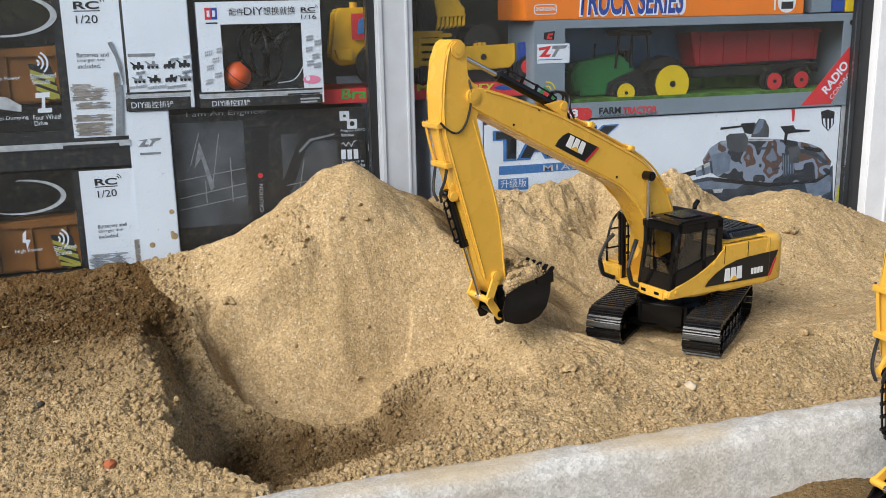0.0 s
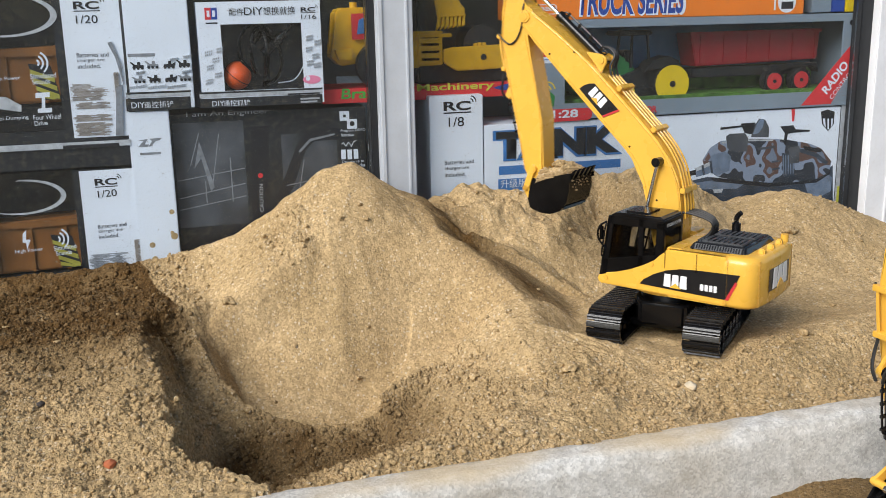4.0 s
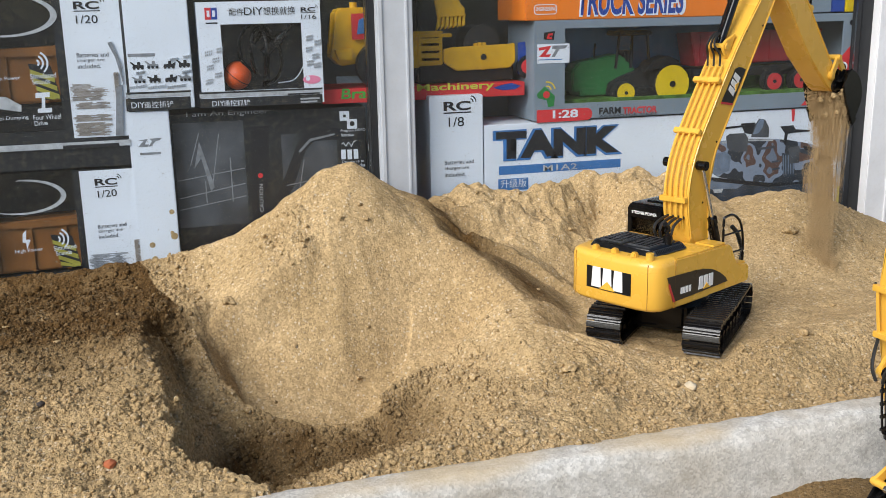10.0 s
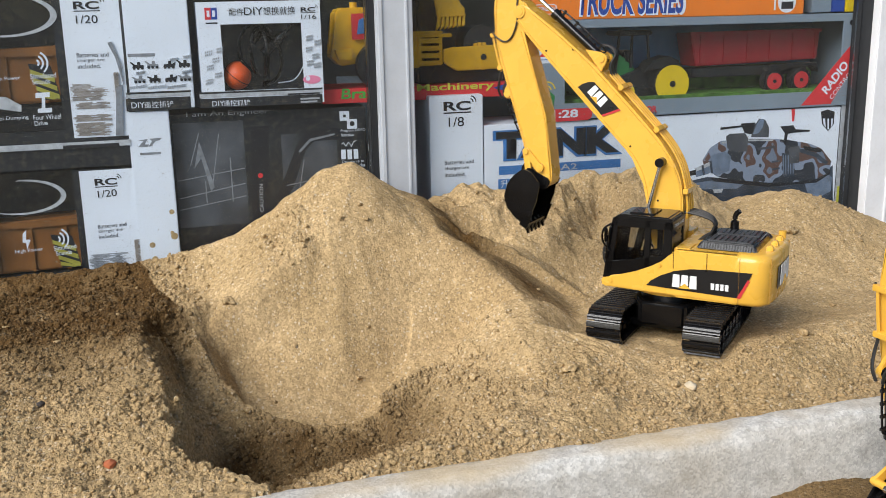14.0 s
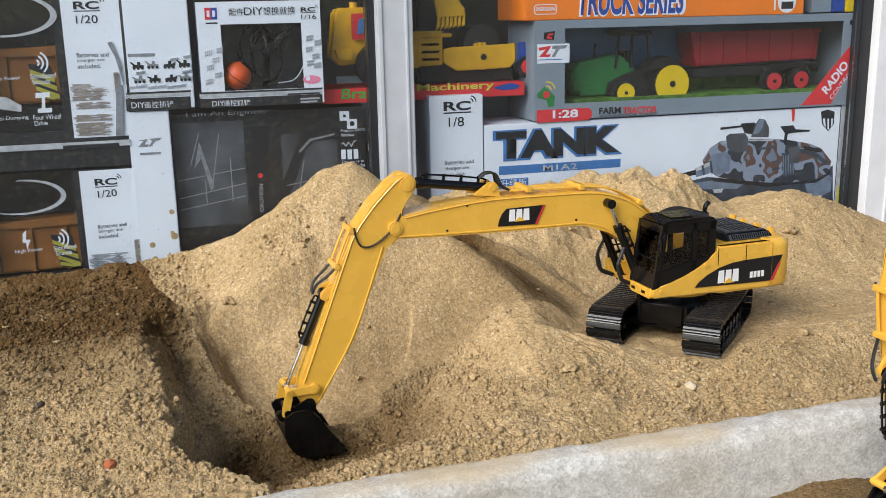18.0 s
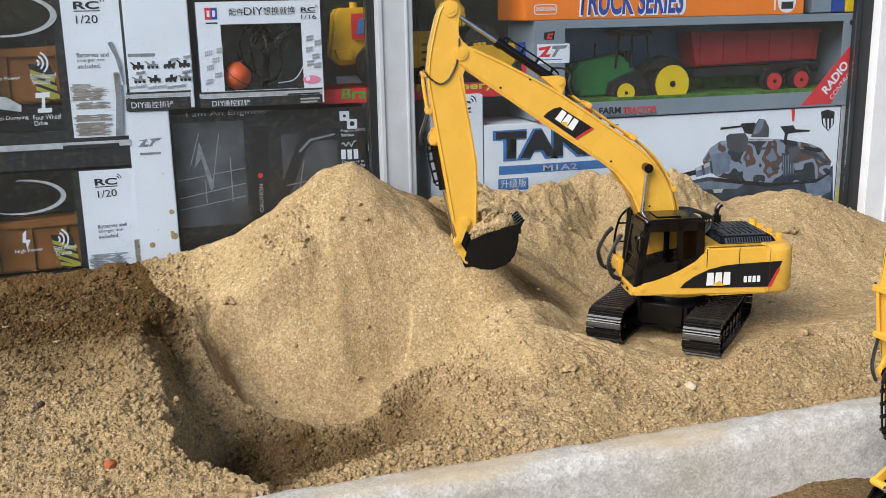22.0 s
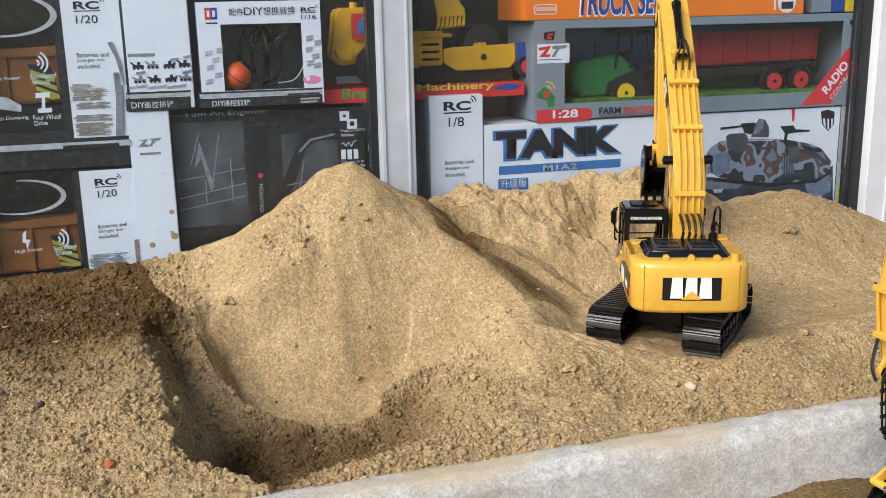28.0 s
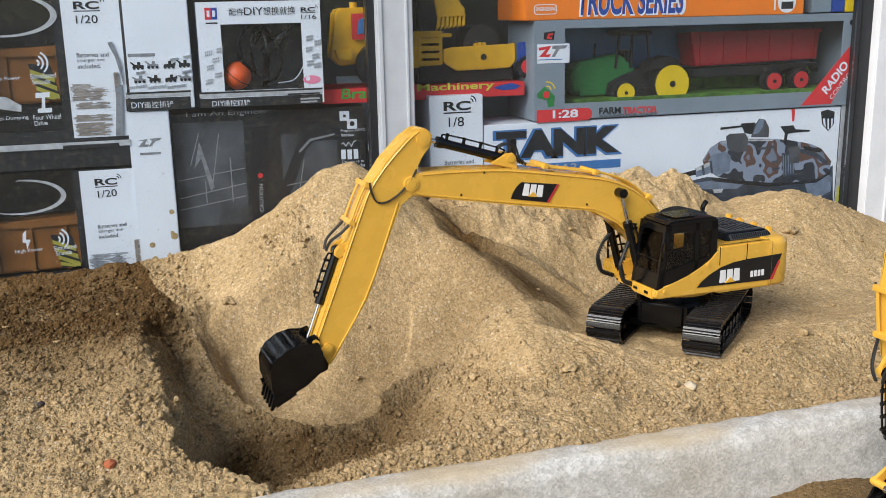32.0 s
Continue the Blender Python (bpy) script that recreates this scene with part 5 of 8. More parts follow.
class Box:
    """A goods box standing behind the glass: its front in the plane y = front, with prints laid on it."""

    def __init__(self, name, rect, front, depth, mat, label, category="toy box", group="boxed toys in the shop window", opening=None, base=None):
        x0, z0, x1, z1 = rect
        if base is not None:
            z0 = base
        self.o = Vector(((x0 + x1) / 2, front, z0))
        self.root = thing(name, Matrix.Translation(self.o), label, category, group)
        self.lift = 0.0
        w, h = (x1 - x0) / 2, z1 - z0
        if opening is None:
            part("carton", bx(-w, w, 0, depth, 0, h), mat, self.root, bevel=0.0012)
        else:
            a, b, c, d = opening[0] - self.o.x, opening[1] - z0, opening[2] - self.o.x, opening[3] - z0
            t = 0.002
            bm = bx(-w, w, depth - t, depth, 0, h)
            for q in ((-w, a, 0, t, 0, h), (c, w, 0, t, 0, h), (a, c, 0, t, 0, b), (a, c, 0, t, d, h), (-w, -w + t, t, depth - t, 0, h), (w - t, w, t, depth - t, 0, h),
                      (-w + t, w - t, t, depth - t, 0, t), (-w + t, w - t, t, depth - t, h - t, h)):
                bx(*q, bm)
            part("carton", bm, mat, self.root)
            f = part("film_window", bx(a - 0.002, c + 0.002, 0.0022, 0.0027, b - 0.002, d + 0.002), FILM, self.root, "creased clear plastic film", smooth=False)
            f.visible_shadow = False

    def patch(self, rect, mat, name="print", depth=0.0003, label=""):
        self.lift += 0.000015
        x0, z0, x1, z1 = rect
        o = self.o
        return part(name, bx(x0 - o.x, x1 - o.x, -depth - self.lift, 0.0002, z0 - o.z, z1 - o.z), mat, self.root, label, smooth=False)

    def shape(self, pts, mat, name="print", depth=0.0003, label="", y=0.0):
        self.lift += 0.000015
        o = self.o
        return part(name, slab([(x - o.x, z - o.z) for x, z in pts], y - depth - self.lift, y + 0.0002), mat, self.root, label, smooth=False)

    def text(self, string, left_bottom, height, mat, width=0.0, turn=0.0, bold=0.0, name="lettering", lean=0.0):
        x, z = left_bottom
        self.lift += 0.000015
        m = pose(x - self.o.x, -0.0004 - self.lift, z - self.o.z, 0, -turn, 0)
        if lean:
            sh = Matrix.Identity(4)
            sh[0][2] = lean
        ob = words(name, string, height, m, mat, self.root, width, bold=bold)
        if lean:
            ob.data.transform(sh)
        return ob

    def bars(self, rect, n, mat, fill=0.55, name="text_bar"):
        x0, z0, x1, z1 = rect
        h = (z1 - z0) / n
        for k in range(n):
            self.patch((x0, z1 - h * (k + fill), x0 + (x1 - x0) * (1 - 0.13 * (k % 3)), z1 - h * k), mat, name)

    def brush(self, rect, mat, seed, name="brush_print"):
        """A dry brush stroke: strands of uneven length with ragged ends."""
        rnd = random.Random(seed)
        x0, z0, x1, z1 = rect
        n = max(2, int((z1 - z0) / 0.0012))
        h, w = (z1 - z0) / n, x1 - x0
        for k in range(n):
            a, c = x0 - w * rnd.uniform(-0.02, 0.12), x1 + w * rnd.uniform(-0.22, 0.06)
            z = z0 + h * k
            for u0, u1 in ((0.0, rnd.uniform(0.35, 0.6)), (rnd.uniform(0.62, 0.72), 1.0)) if rnd.random() < 0.5 else ((0.0, 1.0),):
                self.shape([(a + (c - a) * u0, z + h * 0.1), (a + (c - a) * u1, z), (a + (c - a) * u1 + 0.0012, z + h * 0.75), (a + (c - a) * u0 + 0.001, z + h * 0.85)], mat, name, 0.0003)

    def disc(self, c, r, mat, sx=1.0, name="print", n=24):
        return self.shape([(c[0] + r * sx * math.cos(2 * math.pi * i / n), c[1] + r * math.sin(2 * math.pi * i / n)) for i in range(n)], mat, name)


FLOOR_Z = -0.10
# -- white box with the tank
b = Box("tank_box", (-0.1331, -0.0672, 0.5530, 0.1903), 0.405, 0.12, CARTON_WHITE, "large white carton with a printed camouflaged tank", base=FLOOR_Z)
b.patch((0.5538, -0.1128, 0.5835, 0.1931), INK_PALE, "edge_panel", 0.0002)
b.patch((0.5573, -0.0343, 0.5735, 0.0418), INK_LIME, "edge_stripe", 0.0003)
b.text("TANK", (-0.1188, 0.1291), 0.052, INK_BLUE, width=0.236, bold=0.10, name="lettering_outline", lean=0.0)
b.text("TANK", (-0.1128, 0.1325), 0.046, INK_BLACK, width=0.224, bold=0.065)
b.patch((-0.1080, 0.1062, 0.1140, 0.1208), INK_BLUE, "stripe")
b.text("M1A2", (-0.0292, 0.1077), 0.0105, INK_PALE, width=0.062, bold=0.01)
b.patch((-0.1092, 0.0788, -0.0557, 0.0991), INK_BLUE, "stripe")
b.text("升级版", (-0.1052, 0.0833), 0.0150, CARTON_WHITE, width=0.046)
b.text("STAR", (0.5721, 0.0731), 0.011, INK_BLACK, width=0.095, turn=90, bold=0.03)
# printed tank
b.shape([(0.2371, 0.0706), (0.2839, 0.0775), (0.4075, 0.0592), (0.5115, 0.0591), (0.544, 0.0824), (0.5508, 0.0045), (0.5341, -0.0119), (0.322, 0.0043), (0.2513, 0.0518)], INK_SLATE, "printed_hull")
b.shape([(0.2506, 0.0674), (0.312, 0.0723), (0.3628, 0.061), (0.3444, 0.0521), (0.2757, 0.0557)], INK_STEEL, "printed_hull")
b.shape([(0.3329, 0.0336), (0.3706, 0.0378), (0.4094, 0.0316), (0.3908, 0.0215), (0.3398, 0.0229)], INK_BROWN, "printed_hull")
b.shape([(0.4856, 0.0539), (0.5307, 0.0671), (0.5446, 0.0604), (0.5435, 0.0343), (0.5147, 0.0206), (0.4937, 0.0349)], INK_STEEL, "printed_hull")
b.shape([(0.2901, 0.077), (0.4075, 0.0592), (0.5115, 0.0591), (0.54, 0.0752), (0.5399, 0.0677), (0.5121, 0.0522), (0.408, 0.0511), (0.2967, 0.0688)], INK_BLACK, "printed_shadow")
b.shape([(0.2732, 0.1086), (0.2874, 0.1298), (0.3083, 0.1407), (0.3579, 0.1418), (0.4148, 0.1387), (0.447, 0.1347), (0.493, 0.1254), (0.5167, 0.1155), (0.5407, 0.0895), (0.5371, 0.0696), (0.5115, 0.0597), (0.4594, 0.0557), (0.4075, 0.0592), (0.3435, 0.0679), (0.3056, 0.076), (0.2776, 0.0934)], CAMO, "printed_turret")
b.shape([(0.3097, 0.1389), (0.358, 0.1407), (0.4149, 0.1376), (0.4138, 0.1348), (0.3582, 0.1373), (0.3111, 0.1356)], INK_PALE, "printed_edge")
b.shape([(0.2863, 0.115), (0.3168, 0.122), (0.3297, 0.1124), (0.3275, 0.0858), (0.303, 0.0784), (0.2878, 0.0861)], INK_STEEL, "printed_mantlet")
b.shape([(0.2585, 0.0946), (0.2881, 0.1049), (0.2896, 0.0982), (0.2607, 0.0878)], INK_PALE, "printed_barrel")
b.shape([(0.2589, 0.0879), (0.2896, 0.0982), (0.2928, 0.0847), (0.2623, 0.0789)], INK_STEEL, "printed_barrel")
b.shape([(0.2712, 0.0988), (0.2754, 0.1002), (0.2794, 0.0822), (0.2751, 0.0808)], INK_SLATE, "printed_ring")
b.shape([(0.2868, 0.105), (0.2911, 0.1064), (0.2953, 0.0845), (0.291, 0.0837)], INK_SLATE, "printed_ring")
b.shape([(0.2219, 0.0848), (0.2605, 0.0923), (0.2609, 0.0834), (0.2246, 0.078)], INK_BLACK, "printed_barrel")
b.shape([(0.2768, 0.1089), (0.2848, 0.1217), (0.2889, 0.1126), (0.2831, 0.1052)], INK_BROWN, "printed_patch")
b.shape([(0.4333, 0.1119), (0.4606, 0.108), (0.4625, 0.0658), (0.4403, 0.0684)], INK_SLATE, "printed_rack")
b.shape([(0.4361, 0.1083), (0.4381, 0.1082), (0.4406, 0.0729), (0.4387, 0.073)], INK_STEEL, "printed_rib")
b.shape([(0.4413, 0.108), (0.4432, 0.1079), (0.4458, 0.0726), (0.4439, 0.0727)], INK_STEEL, "printed_rib")
b.shape([(0.4465, 0.1077), (0.4484, 0.1076), (0.451, 0.0722), (0.4491, 0.0724)], INK_STEEL, "printed_rib")
b.shape([(0.4516, 0.1074), (0.4536, 0.1073), (0.4562, 0.0719), (0.4543, 0.072)], INK_STEEL, "printed_rib")
b.shape([(0.4568, 0.1071), (0.4588, 0.107), (0.4614, 0.0716), (0.4595, 0.0717)], INK_STEEL, "printed_rib")
b.shape([(0.4144, 0.0983), (0.4303, 0.0996), (0.4306, 0.0962), (0.4147, 0.0949)], INK_SLATE, "printed_rib")
b.shape([(0.4154, 0.0847), (0.4313, 0.086), (0.4315, 0.0826), (0.4156, 0.0813)], INK_SLATE, "printed_rib")
b.shape([(0.4675, 0.1195), (0.5075, 0.1075), (0.5327, 0.09), (0.5293, 0.0833), (0.5056, 0.0997), (0.4681, 0.1121)], INK_SLATE, "printed_rack")
b.shape([(0.4707, 0.1198), (0.515, 0.1128), (0.5152, 0.1105), (0.4709, 0.1176)], INK_STEEL, "printed_rib")
b.shape([(0.2956, 0.0543), (0.3168, 0.054), (0.3146, 0.0474), (0.2997, 0.0473)], INK_PALE, "printed_lamp")
b.shape([(0.3180, 0.1479), (0.3256, 0.1525), (0.3552, 0.1520), (0.3626, 0.1435), (0.3618, 0.1191), (0.3366, 0.1186), (0.3213, 0.1276)], INK_DIM, "printed_hatch")
b.shape([(0.3058, 0.1646), (0.3498, 0.1664), (0.3500, 0.1633), (0.3060, 0.1606)], INK_BLACK, "printed_gun")
b.shape([(0.3462, 0.1696), (0.3747, 0.1701), (0.3799, 0.1608), (0.3714, 0.1491), (0.3552, 0.1520)], INK_BLACK, "printed_gun")
# two plain shapes stand for the printed figure behind the gun
b.shape([(0.3683, 0.1442), (0.3750, 0.1651), (0.3834, 0.1767), (0.3951, 0.1742), (0.4042, 0.1595), (0.4042, 0.1423)], INK_DIM, "printed_hatch")
b.shape([(0.3794, 0.1689), (0.3858, 0.1756), (0.3928, 0.1743), (0.3914, 0.1602), (0.3828, 0.1505), (0.3714, 0.1491)], INK_STEEL, "printed_hatch")
b.shape([(0.4274, 0.1604), (0.4542, 0.1611), (0.4595, 0.1536), (0.4893, 0.1510), (0.4895, 0.1479), (0.4552, 0.1477), (0.4436, 0.1463), (0.4415, 0.1269), (0.4368, 0.1272), (0.4376, 0.1476)], INK_BLACK, "printed_gun")
b.shape([(0.4467, 0.1204), (0.4701, 0.1232), (0.4713, 0.0920), (0.4524, 0.0911)], INK_DIM, "printed_rack")
b.shape([(0.4772, 0.1228), (0.5186, 0.1142), (0.5155, 0.1081), (0.4815, 0.1143)], INK_BLACK, "printed_rack")
b.shape([(0.3822, 0.1241), (0.4193, 0.1261), (0.4196, 0.1220), (0.3848, 0.1199)], INK_DIM, "printed_rack")
b.shape([(0.5105, 0.1828), (0.5245, 0.1863), (0.5393, 0.1815), (0.5389, 0.1588), (0.5279, 0.1470), (0.5148, 0.1600)], INK_BLACK, "printed_shield")
b.shape([(0.5151, 0.1703), (0.5199, 0.1701), (0.5225, 0.1535), (0.5172, 0.1599)], CARTON_WHITE, "shield_stripe")
b.shape([(0.5247, 0.1698), (0.5283, 0.1697), (0.5300, 0.1500), (0.5264, 0.1501)], CARTON_WHITE, "shield_stripe")
b.shape([(0.5331, 0.1694), (0.5367, 0.1692), (0.5364, 0.1589), (0.5334, 0.1529)], CARTON_WHITE, "shield_stripe")
b.shape([(0.4485, 0.1908), (0.4555, 0.1905), (0.4549, 0.1682), (0.4513, 0.1683)], INK_RED, "text_bar")

# -- grey box with a farm tractor behind film
T = (-0.0462, 0.1934, 0.5678, 0.3567)
WIN = (0.0077, 0.2201, 0.5432, 0.3431)
b = Box("tractor_box", T, 0.402, 0.13, CARTON_GREY, "grey carton with a film window showing a green tractor", opening=WIN)
o = b.o
part("printed_backdrop", bx(WIN[0] - o.x - 0.02, WIN[2] - o.x + 0.02, 0.118, 0.122, WIN[1] - o.z - 0.02, WIN[3] - o.z + 0.02), INK_SKY, b.root, "printed blue sky")
part("printed_meadow", bx(WIN[0] - o.x - 0.02, WIN[2] - o.x + 0.02, 0.112, 0.1165, WIN[1] - o.z - 0.02, WIN[1] - o.z + 0.045), INK_GRASS, b.root, "printed green meadow")
part("printed_ground", bx(WIN[0] - o.x - 0.02, WIN[2] - o.x + 0.02, 0.02, 0.112, 0.004, WIN[1] - o.z + 0.004), INK_GRASS, b.root, "printed green meadow")
red = (-0.0419, 0.1907, 0.0580, 0.2115)
b.shape([(red[0], red[1]), (red[2] - 0.01, red[1])] + arc(red[2] - 0.01, (red[1] + red[3]) / 2, (red[3] - red[1]) / 2, -80, 80, 6) + [(red[2] - 0.01, red[3]), (red[0], red[3])], INK_RED, "red_band")
b.text("1:28", (-0.0137, 0.1965), 0.0135, CARTON_WHITE, width=0.046, bold=0.03)
b.text("FARM", (0.0705, 0.1991), 0.0115, INK_BLACK, width=0.040, bold=0.03)
b.text("TRACTOR", (0.1145, 0.1979), 0.0115, INK_RED, width=0.064, bold=0.03)
b.text("AGRIMOTOR SERIES", (0.0706, 0.1933), 0.0045, INK_BLACK, width=0.108)
b.shape([(0.4659, 0.1964), (0.5273, 0.1966), (0.5673, 0.2579), (0.5631, 0.3022)], INK_RED, "red_band")
b.text("RADIO", (0.5176, 0.2133), 0.0165, CARTON_WHITE, width=0.066, turn=50, bold=0.03)
b.text("CONTROL", (0.5291, 0.2037), 0.0085, CARTON_WHITE, width=0.064, turn=50)
b.patch((-0.0413, 0.2877, 0.0156, 0.3188), CARTON_WHITE, "sticker", 0.0002)
b.shape([(-0.0393, 0.3132), (-0.0165, 0.3162), (-0.0264, 0.3019), (-0.0164, 0.3025), (-0.0204, 0.2980), (-0.0383, 0.2986), (-0.0264, 0.3101), (-0.0383, 0.3086)], INK_RED, "emblem")
b.shape([(-0.0145, 0.3161), (0.0124, 0.3162), (0.0075, 0.3109), (-0.0025, 0.3103), (-0.0104, 0.2977), (-0.0164, 0.2979), (-0.0085, 0.3105), (-0.0155, 0.3107)], INK_GREY, "emblem")
b.bars((-0.0393, 0.2916, 0.0027, 0.2943), 1, INK_BLUE)
b.shape([(-0.0296, 0.3374), (-0.0108, 0.3396), (-0.0126, 0.3251), (-0.0305, 0.3265)], INK_BLACK, "emblem")
b.shape([(-0.0226, 0.3354), (-0.0147, 0.3361), (-0.0147, 0.3325), (-0.0196, 0.3326), (-0.0206, 0.3299), (-0.0156, 0.3298), (-0.0156, 0.3261), (-0.0255, 0.3273)], INK_RED, "emblem")
b.shape([(-0.0420, 0.2380), (-0.0281, 0.2504), (-0.0099, 0.2339), (-0.0118, 0.2171), (-0.0219, 0.2157), (-0.0240, 0.2270), (-0.0400, 0.2314)], TOY_GREEN, "printed_remote")
b.disc((-0.0250, 0.2364), 0.006, INK_RED, name="printed_remote")
for k in range(2):
    b.shape(arc(-0.0238 + 0.0, 0.2433, 0.008 + 0.007 * k, 10, 100, 8) + arc(-0.0238, 0.2433, 0.0062 + 0.007 * k, 100, 10, 8), TOY_YELLOW, "printed_wave")
b.disc((0.5596, 0.3399), 0.005, INK_BLACK, name="printed_icon", n=6)
b.shape([(0.5499, 0.2119), (0.5716, 0.2110), (0.5718, 0.2090), (0.5501, 0.2099)], INK_GREY, "crease")
TRACTOR_FLOOR = WIN[1] + 0.006


def wheel(parent, x, z, r, wide, y, tyre, rim, name="wheel", hub=0.62):
    w = part(name, rod((x, y - wide, z), (x, y + wide, z), r, seg=30), tyre, parent, bevel=min(0.002, r * 0.1))
    part("rim", rod((x, y - wide - 0.001, z), (x, y - wide + 0.004, z), r * hub, seg=26), rim, w)
    part("hub", rod((x, y - wide - 0.0025, z), (x, y - wide + 0.002, z), r * 0.16, seg=10), tyre, w)
    return w


def farm_toys():
    wf, wr = (0.1325, 0.2309), (0.2207, 0.2430)
    ox, oz = wr[0], TRACTOR_FLOOR
    t = thing("toy_tractor", pose(ox, 0.45, oz), "green toy tractor on tracks with yellow wheels, in its carton", "toy tractor", "boxed toys in the shop window")
    L = lambda p: (p[0] - ox, p[1] - oz)
    rear = L(wr)
    front = L(wf)
    wheel(t, rear[0], rear[1], 0.0345, 0.012, -0.01, TYRE, TOY_YELLOW, hub=0.94)
    wheel(t, front[0], front[1], 0.0195, 0.012, -0.01, TYRE, TOY_YELLOW, hub=0.84)
    for k, u in enumerate((0.30, 0.48, 0.66)):
        part("road_wheel", rod((front[0] + (rear[0] - front[0]) * u, -0.02, front[1] - 0.004), (front[0] + (rear[0] - front[0]) * u, 0.0, front[1] - 0.004), 0.012, seg=14), TYRE, t)
    part("track_belt", slab([(front[0] - 0.026, front[1]), (front[0] - 0.018, front[1] - 0.020), (rear[0], rear[1] - 0.037), (rear[0] + 0.03, rear[1] - 0.03), (rear[0] + 0.042, rear[1]), (rear[0] + 0.03, rear[1] + 0.034),
                             (rear[0] - 0.02, rear[1] + 0.036), (front[0], front[1] + 0.026), (front[0] - 0.02, front[1] + 0.016)], 0.0, 0.022), TYRE, t, bevel=0.002)
    part("bonnet", slab([L((0.0472, 0.2325)), L((0.0446, 0.2682)), L((0.0570, 0.2830)), L((0.1330, 0.2959)), L((0.1549, 0.2817)), L((0.1775, 0.2516)), L((0.1023, 0.2350))], 0.010, 0.05), TOY_GREEN, t, bevel=0.003)
    part("chassis", slab([L((0.0600, 0.2252)), L((0.0598, 0.2387)), L((0.2215, 0.2499)), L((0.2223, 0.2301))], 0.006, 0.06), TOY_GREEN, t, bevel=0.002)
    part("fender", slab([L((0.1684, 0.2637)), L((0.1820, 0.2827)), L((0.2144, 0.2914)), L((0.2369, 0.2809)), L((0.2317, 0.2732)), L((0.1879, 0.2688))], -0.02, 0.02), TYRE, t, bevel=0.002)
    c0, c1, c2, c3 = L((0.1261, 0.2710)), L((0.1322, 0.3285)), L((0.1858, 0.3290)), L((0.1897, 0.2785))
    for p, q in ((c0, c1), (c1, c2), (c2, c3), ((c0[0] * 0.55 + c3[0] * 0.45, c0[1]), (c1[0] * 0.55 + c2[0] * 0.45, c1[1]))):
        part("cab_post", rod((p[0], 0.008, p[1]), (q[0], 0.008, q[1]), 0.0026, seg=8), TYRE, t)
    part("cab_roof", bx(c1[0] - 0.004, c2[0] + 0.006, 0.0, 0.055, c1[1] - 0.002, c1[1] + 0.006), TYRE, t, bevel=0.002)
    part("seat", bx(c0[0] + 0.018, c0[0] + 0.036, 0.012, 0.045, c0[1], c0[1] + 0.03), TYRE, t, bevel=0.003)
    part("exhaust", rod((*L((0.0929, 0.2780))[:1], 0.03, L((0.0929, 0.2780))[1]), (L((0.0964, 0.3142))[0], 0.03, L((0.0964, 0.3142))[1]), 0.002, seg=8), TYRE, t)
    # trailer
    h = (0.2659, 0.2715, 0.5303, 0.3275)
    r = thing("toy_trailer", pose((h[0] + h[2]) / 2, 0.45, oz), "dark red toy farm trailer with red wheels, in its carton", "toy trailer", "boxed toys in the shop window")
    hx, z0, z1 = (h[2] - h[0]) / 2, h[1] - oz, h[3] - oz
    part("hopper", slab([(-hx, z1), (hx, z1 + 0.002), (hx - 0.003, z0 + 0.004), (-hx + 0.012, z0 - 0.002)], 0.0, 0.055), TOY_RED, r, bevel=0.002)
    for k in range(6):
        x = -hx + 0.02 + k * (2 * hx - 0.03) / 5
        part("rib", bx(x - 0.0015, x + 0.0015, -0.002, 0.001, z0 + 0.004, z1 - 0.002), TOY_RED, r)
    part("rim_rail", bx(-hx - 0.002, hx + 0.002, -0.003, 0.002, z1 - 0.004, z1 + 0.002), TOY_RED, r, bevel=0.001)
    part("chassis", bx(-hx + 0.005, hx - 0.02, 0.005, 0.05, z0 - 0.022, z0 - 0.006), TYRE, r, bevel=0.002)
    part("drawbar", hose([(-hx + 0.01, 0.02, z0 - 0.012), (-hx - 0.02, 0.02, z0 - 0.02), (-hx - 0.04, 0.02, z0 - 0.03)], 0.003), TYRE, r)
    for x, z in ((0.4298, 0.2389), (0.4856, 0.2398)):
        wheel(r, x - (h[0] + h[2]) / 2, z - oz, 0.0215, 0.009, -0.006, TYRE, INK_RED, hub=0.7)
    part("guard", slab([(0.04, z0 - 0.008), (0.02, z0 - 0.018), (0.022, z0 - 0.004), (hx - 0.01, z0 - 0.002), (hx - 0.006, z0 - 0.02), (hx - 0.02, z0 - 0.006)], -0.012, 0.01), TYRE, r, bevel=0.001)


farm_toys()

# -- orange box
b = Box("truck_box", (-0.0620, 0.3569, 0.4580, 0.4495), 0.4015, 0.14, CARTON_ORANGE, "bright orange carton with blue lettering")
b.text("TRUCK SERIES", (0.0237, 0.3605), 0.050, CARTON_WHITE, width=0.202, bold=0.05, name="lettering_outline", lean=0.06)
b.text("TRUCK SERIES", (0.0267, 0.3632), 0.045, INK_DEEP, width=0.194, bold=0.03, lean=0.06)
e = (-0.0476, 0.3661, -0.0073, 0.3822)
b.shape(rounded(*e, 0.006), CARTON_WHITE, "badge")
b.shape(rounded(e[0] + 0.0012, e[1] + 0.0012, e[2] - 0.0012, e[3] - 0.0012, 0.005), CARTON_ORANGE, "badge")
b.text("ENGINEERING", (-0.0446, 0.3718), 0.0065, CARTON_WHITE, width=0.036, bold=0.02)
b.disc((0.4230, 0.3777), 0.018, CARTON_WHITE, name="badge")
b.patch((0.4121, 0.3662, 0.4359, 0.3786), INK_BLACK, "printed_icon")
b.patch((0.3976, 0.3647, 0.4009, 0.4104), CARTON_WHITE, "line")
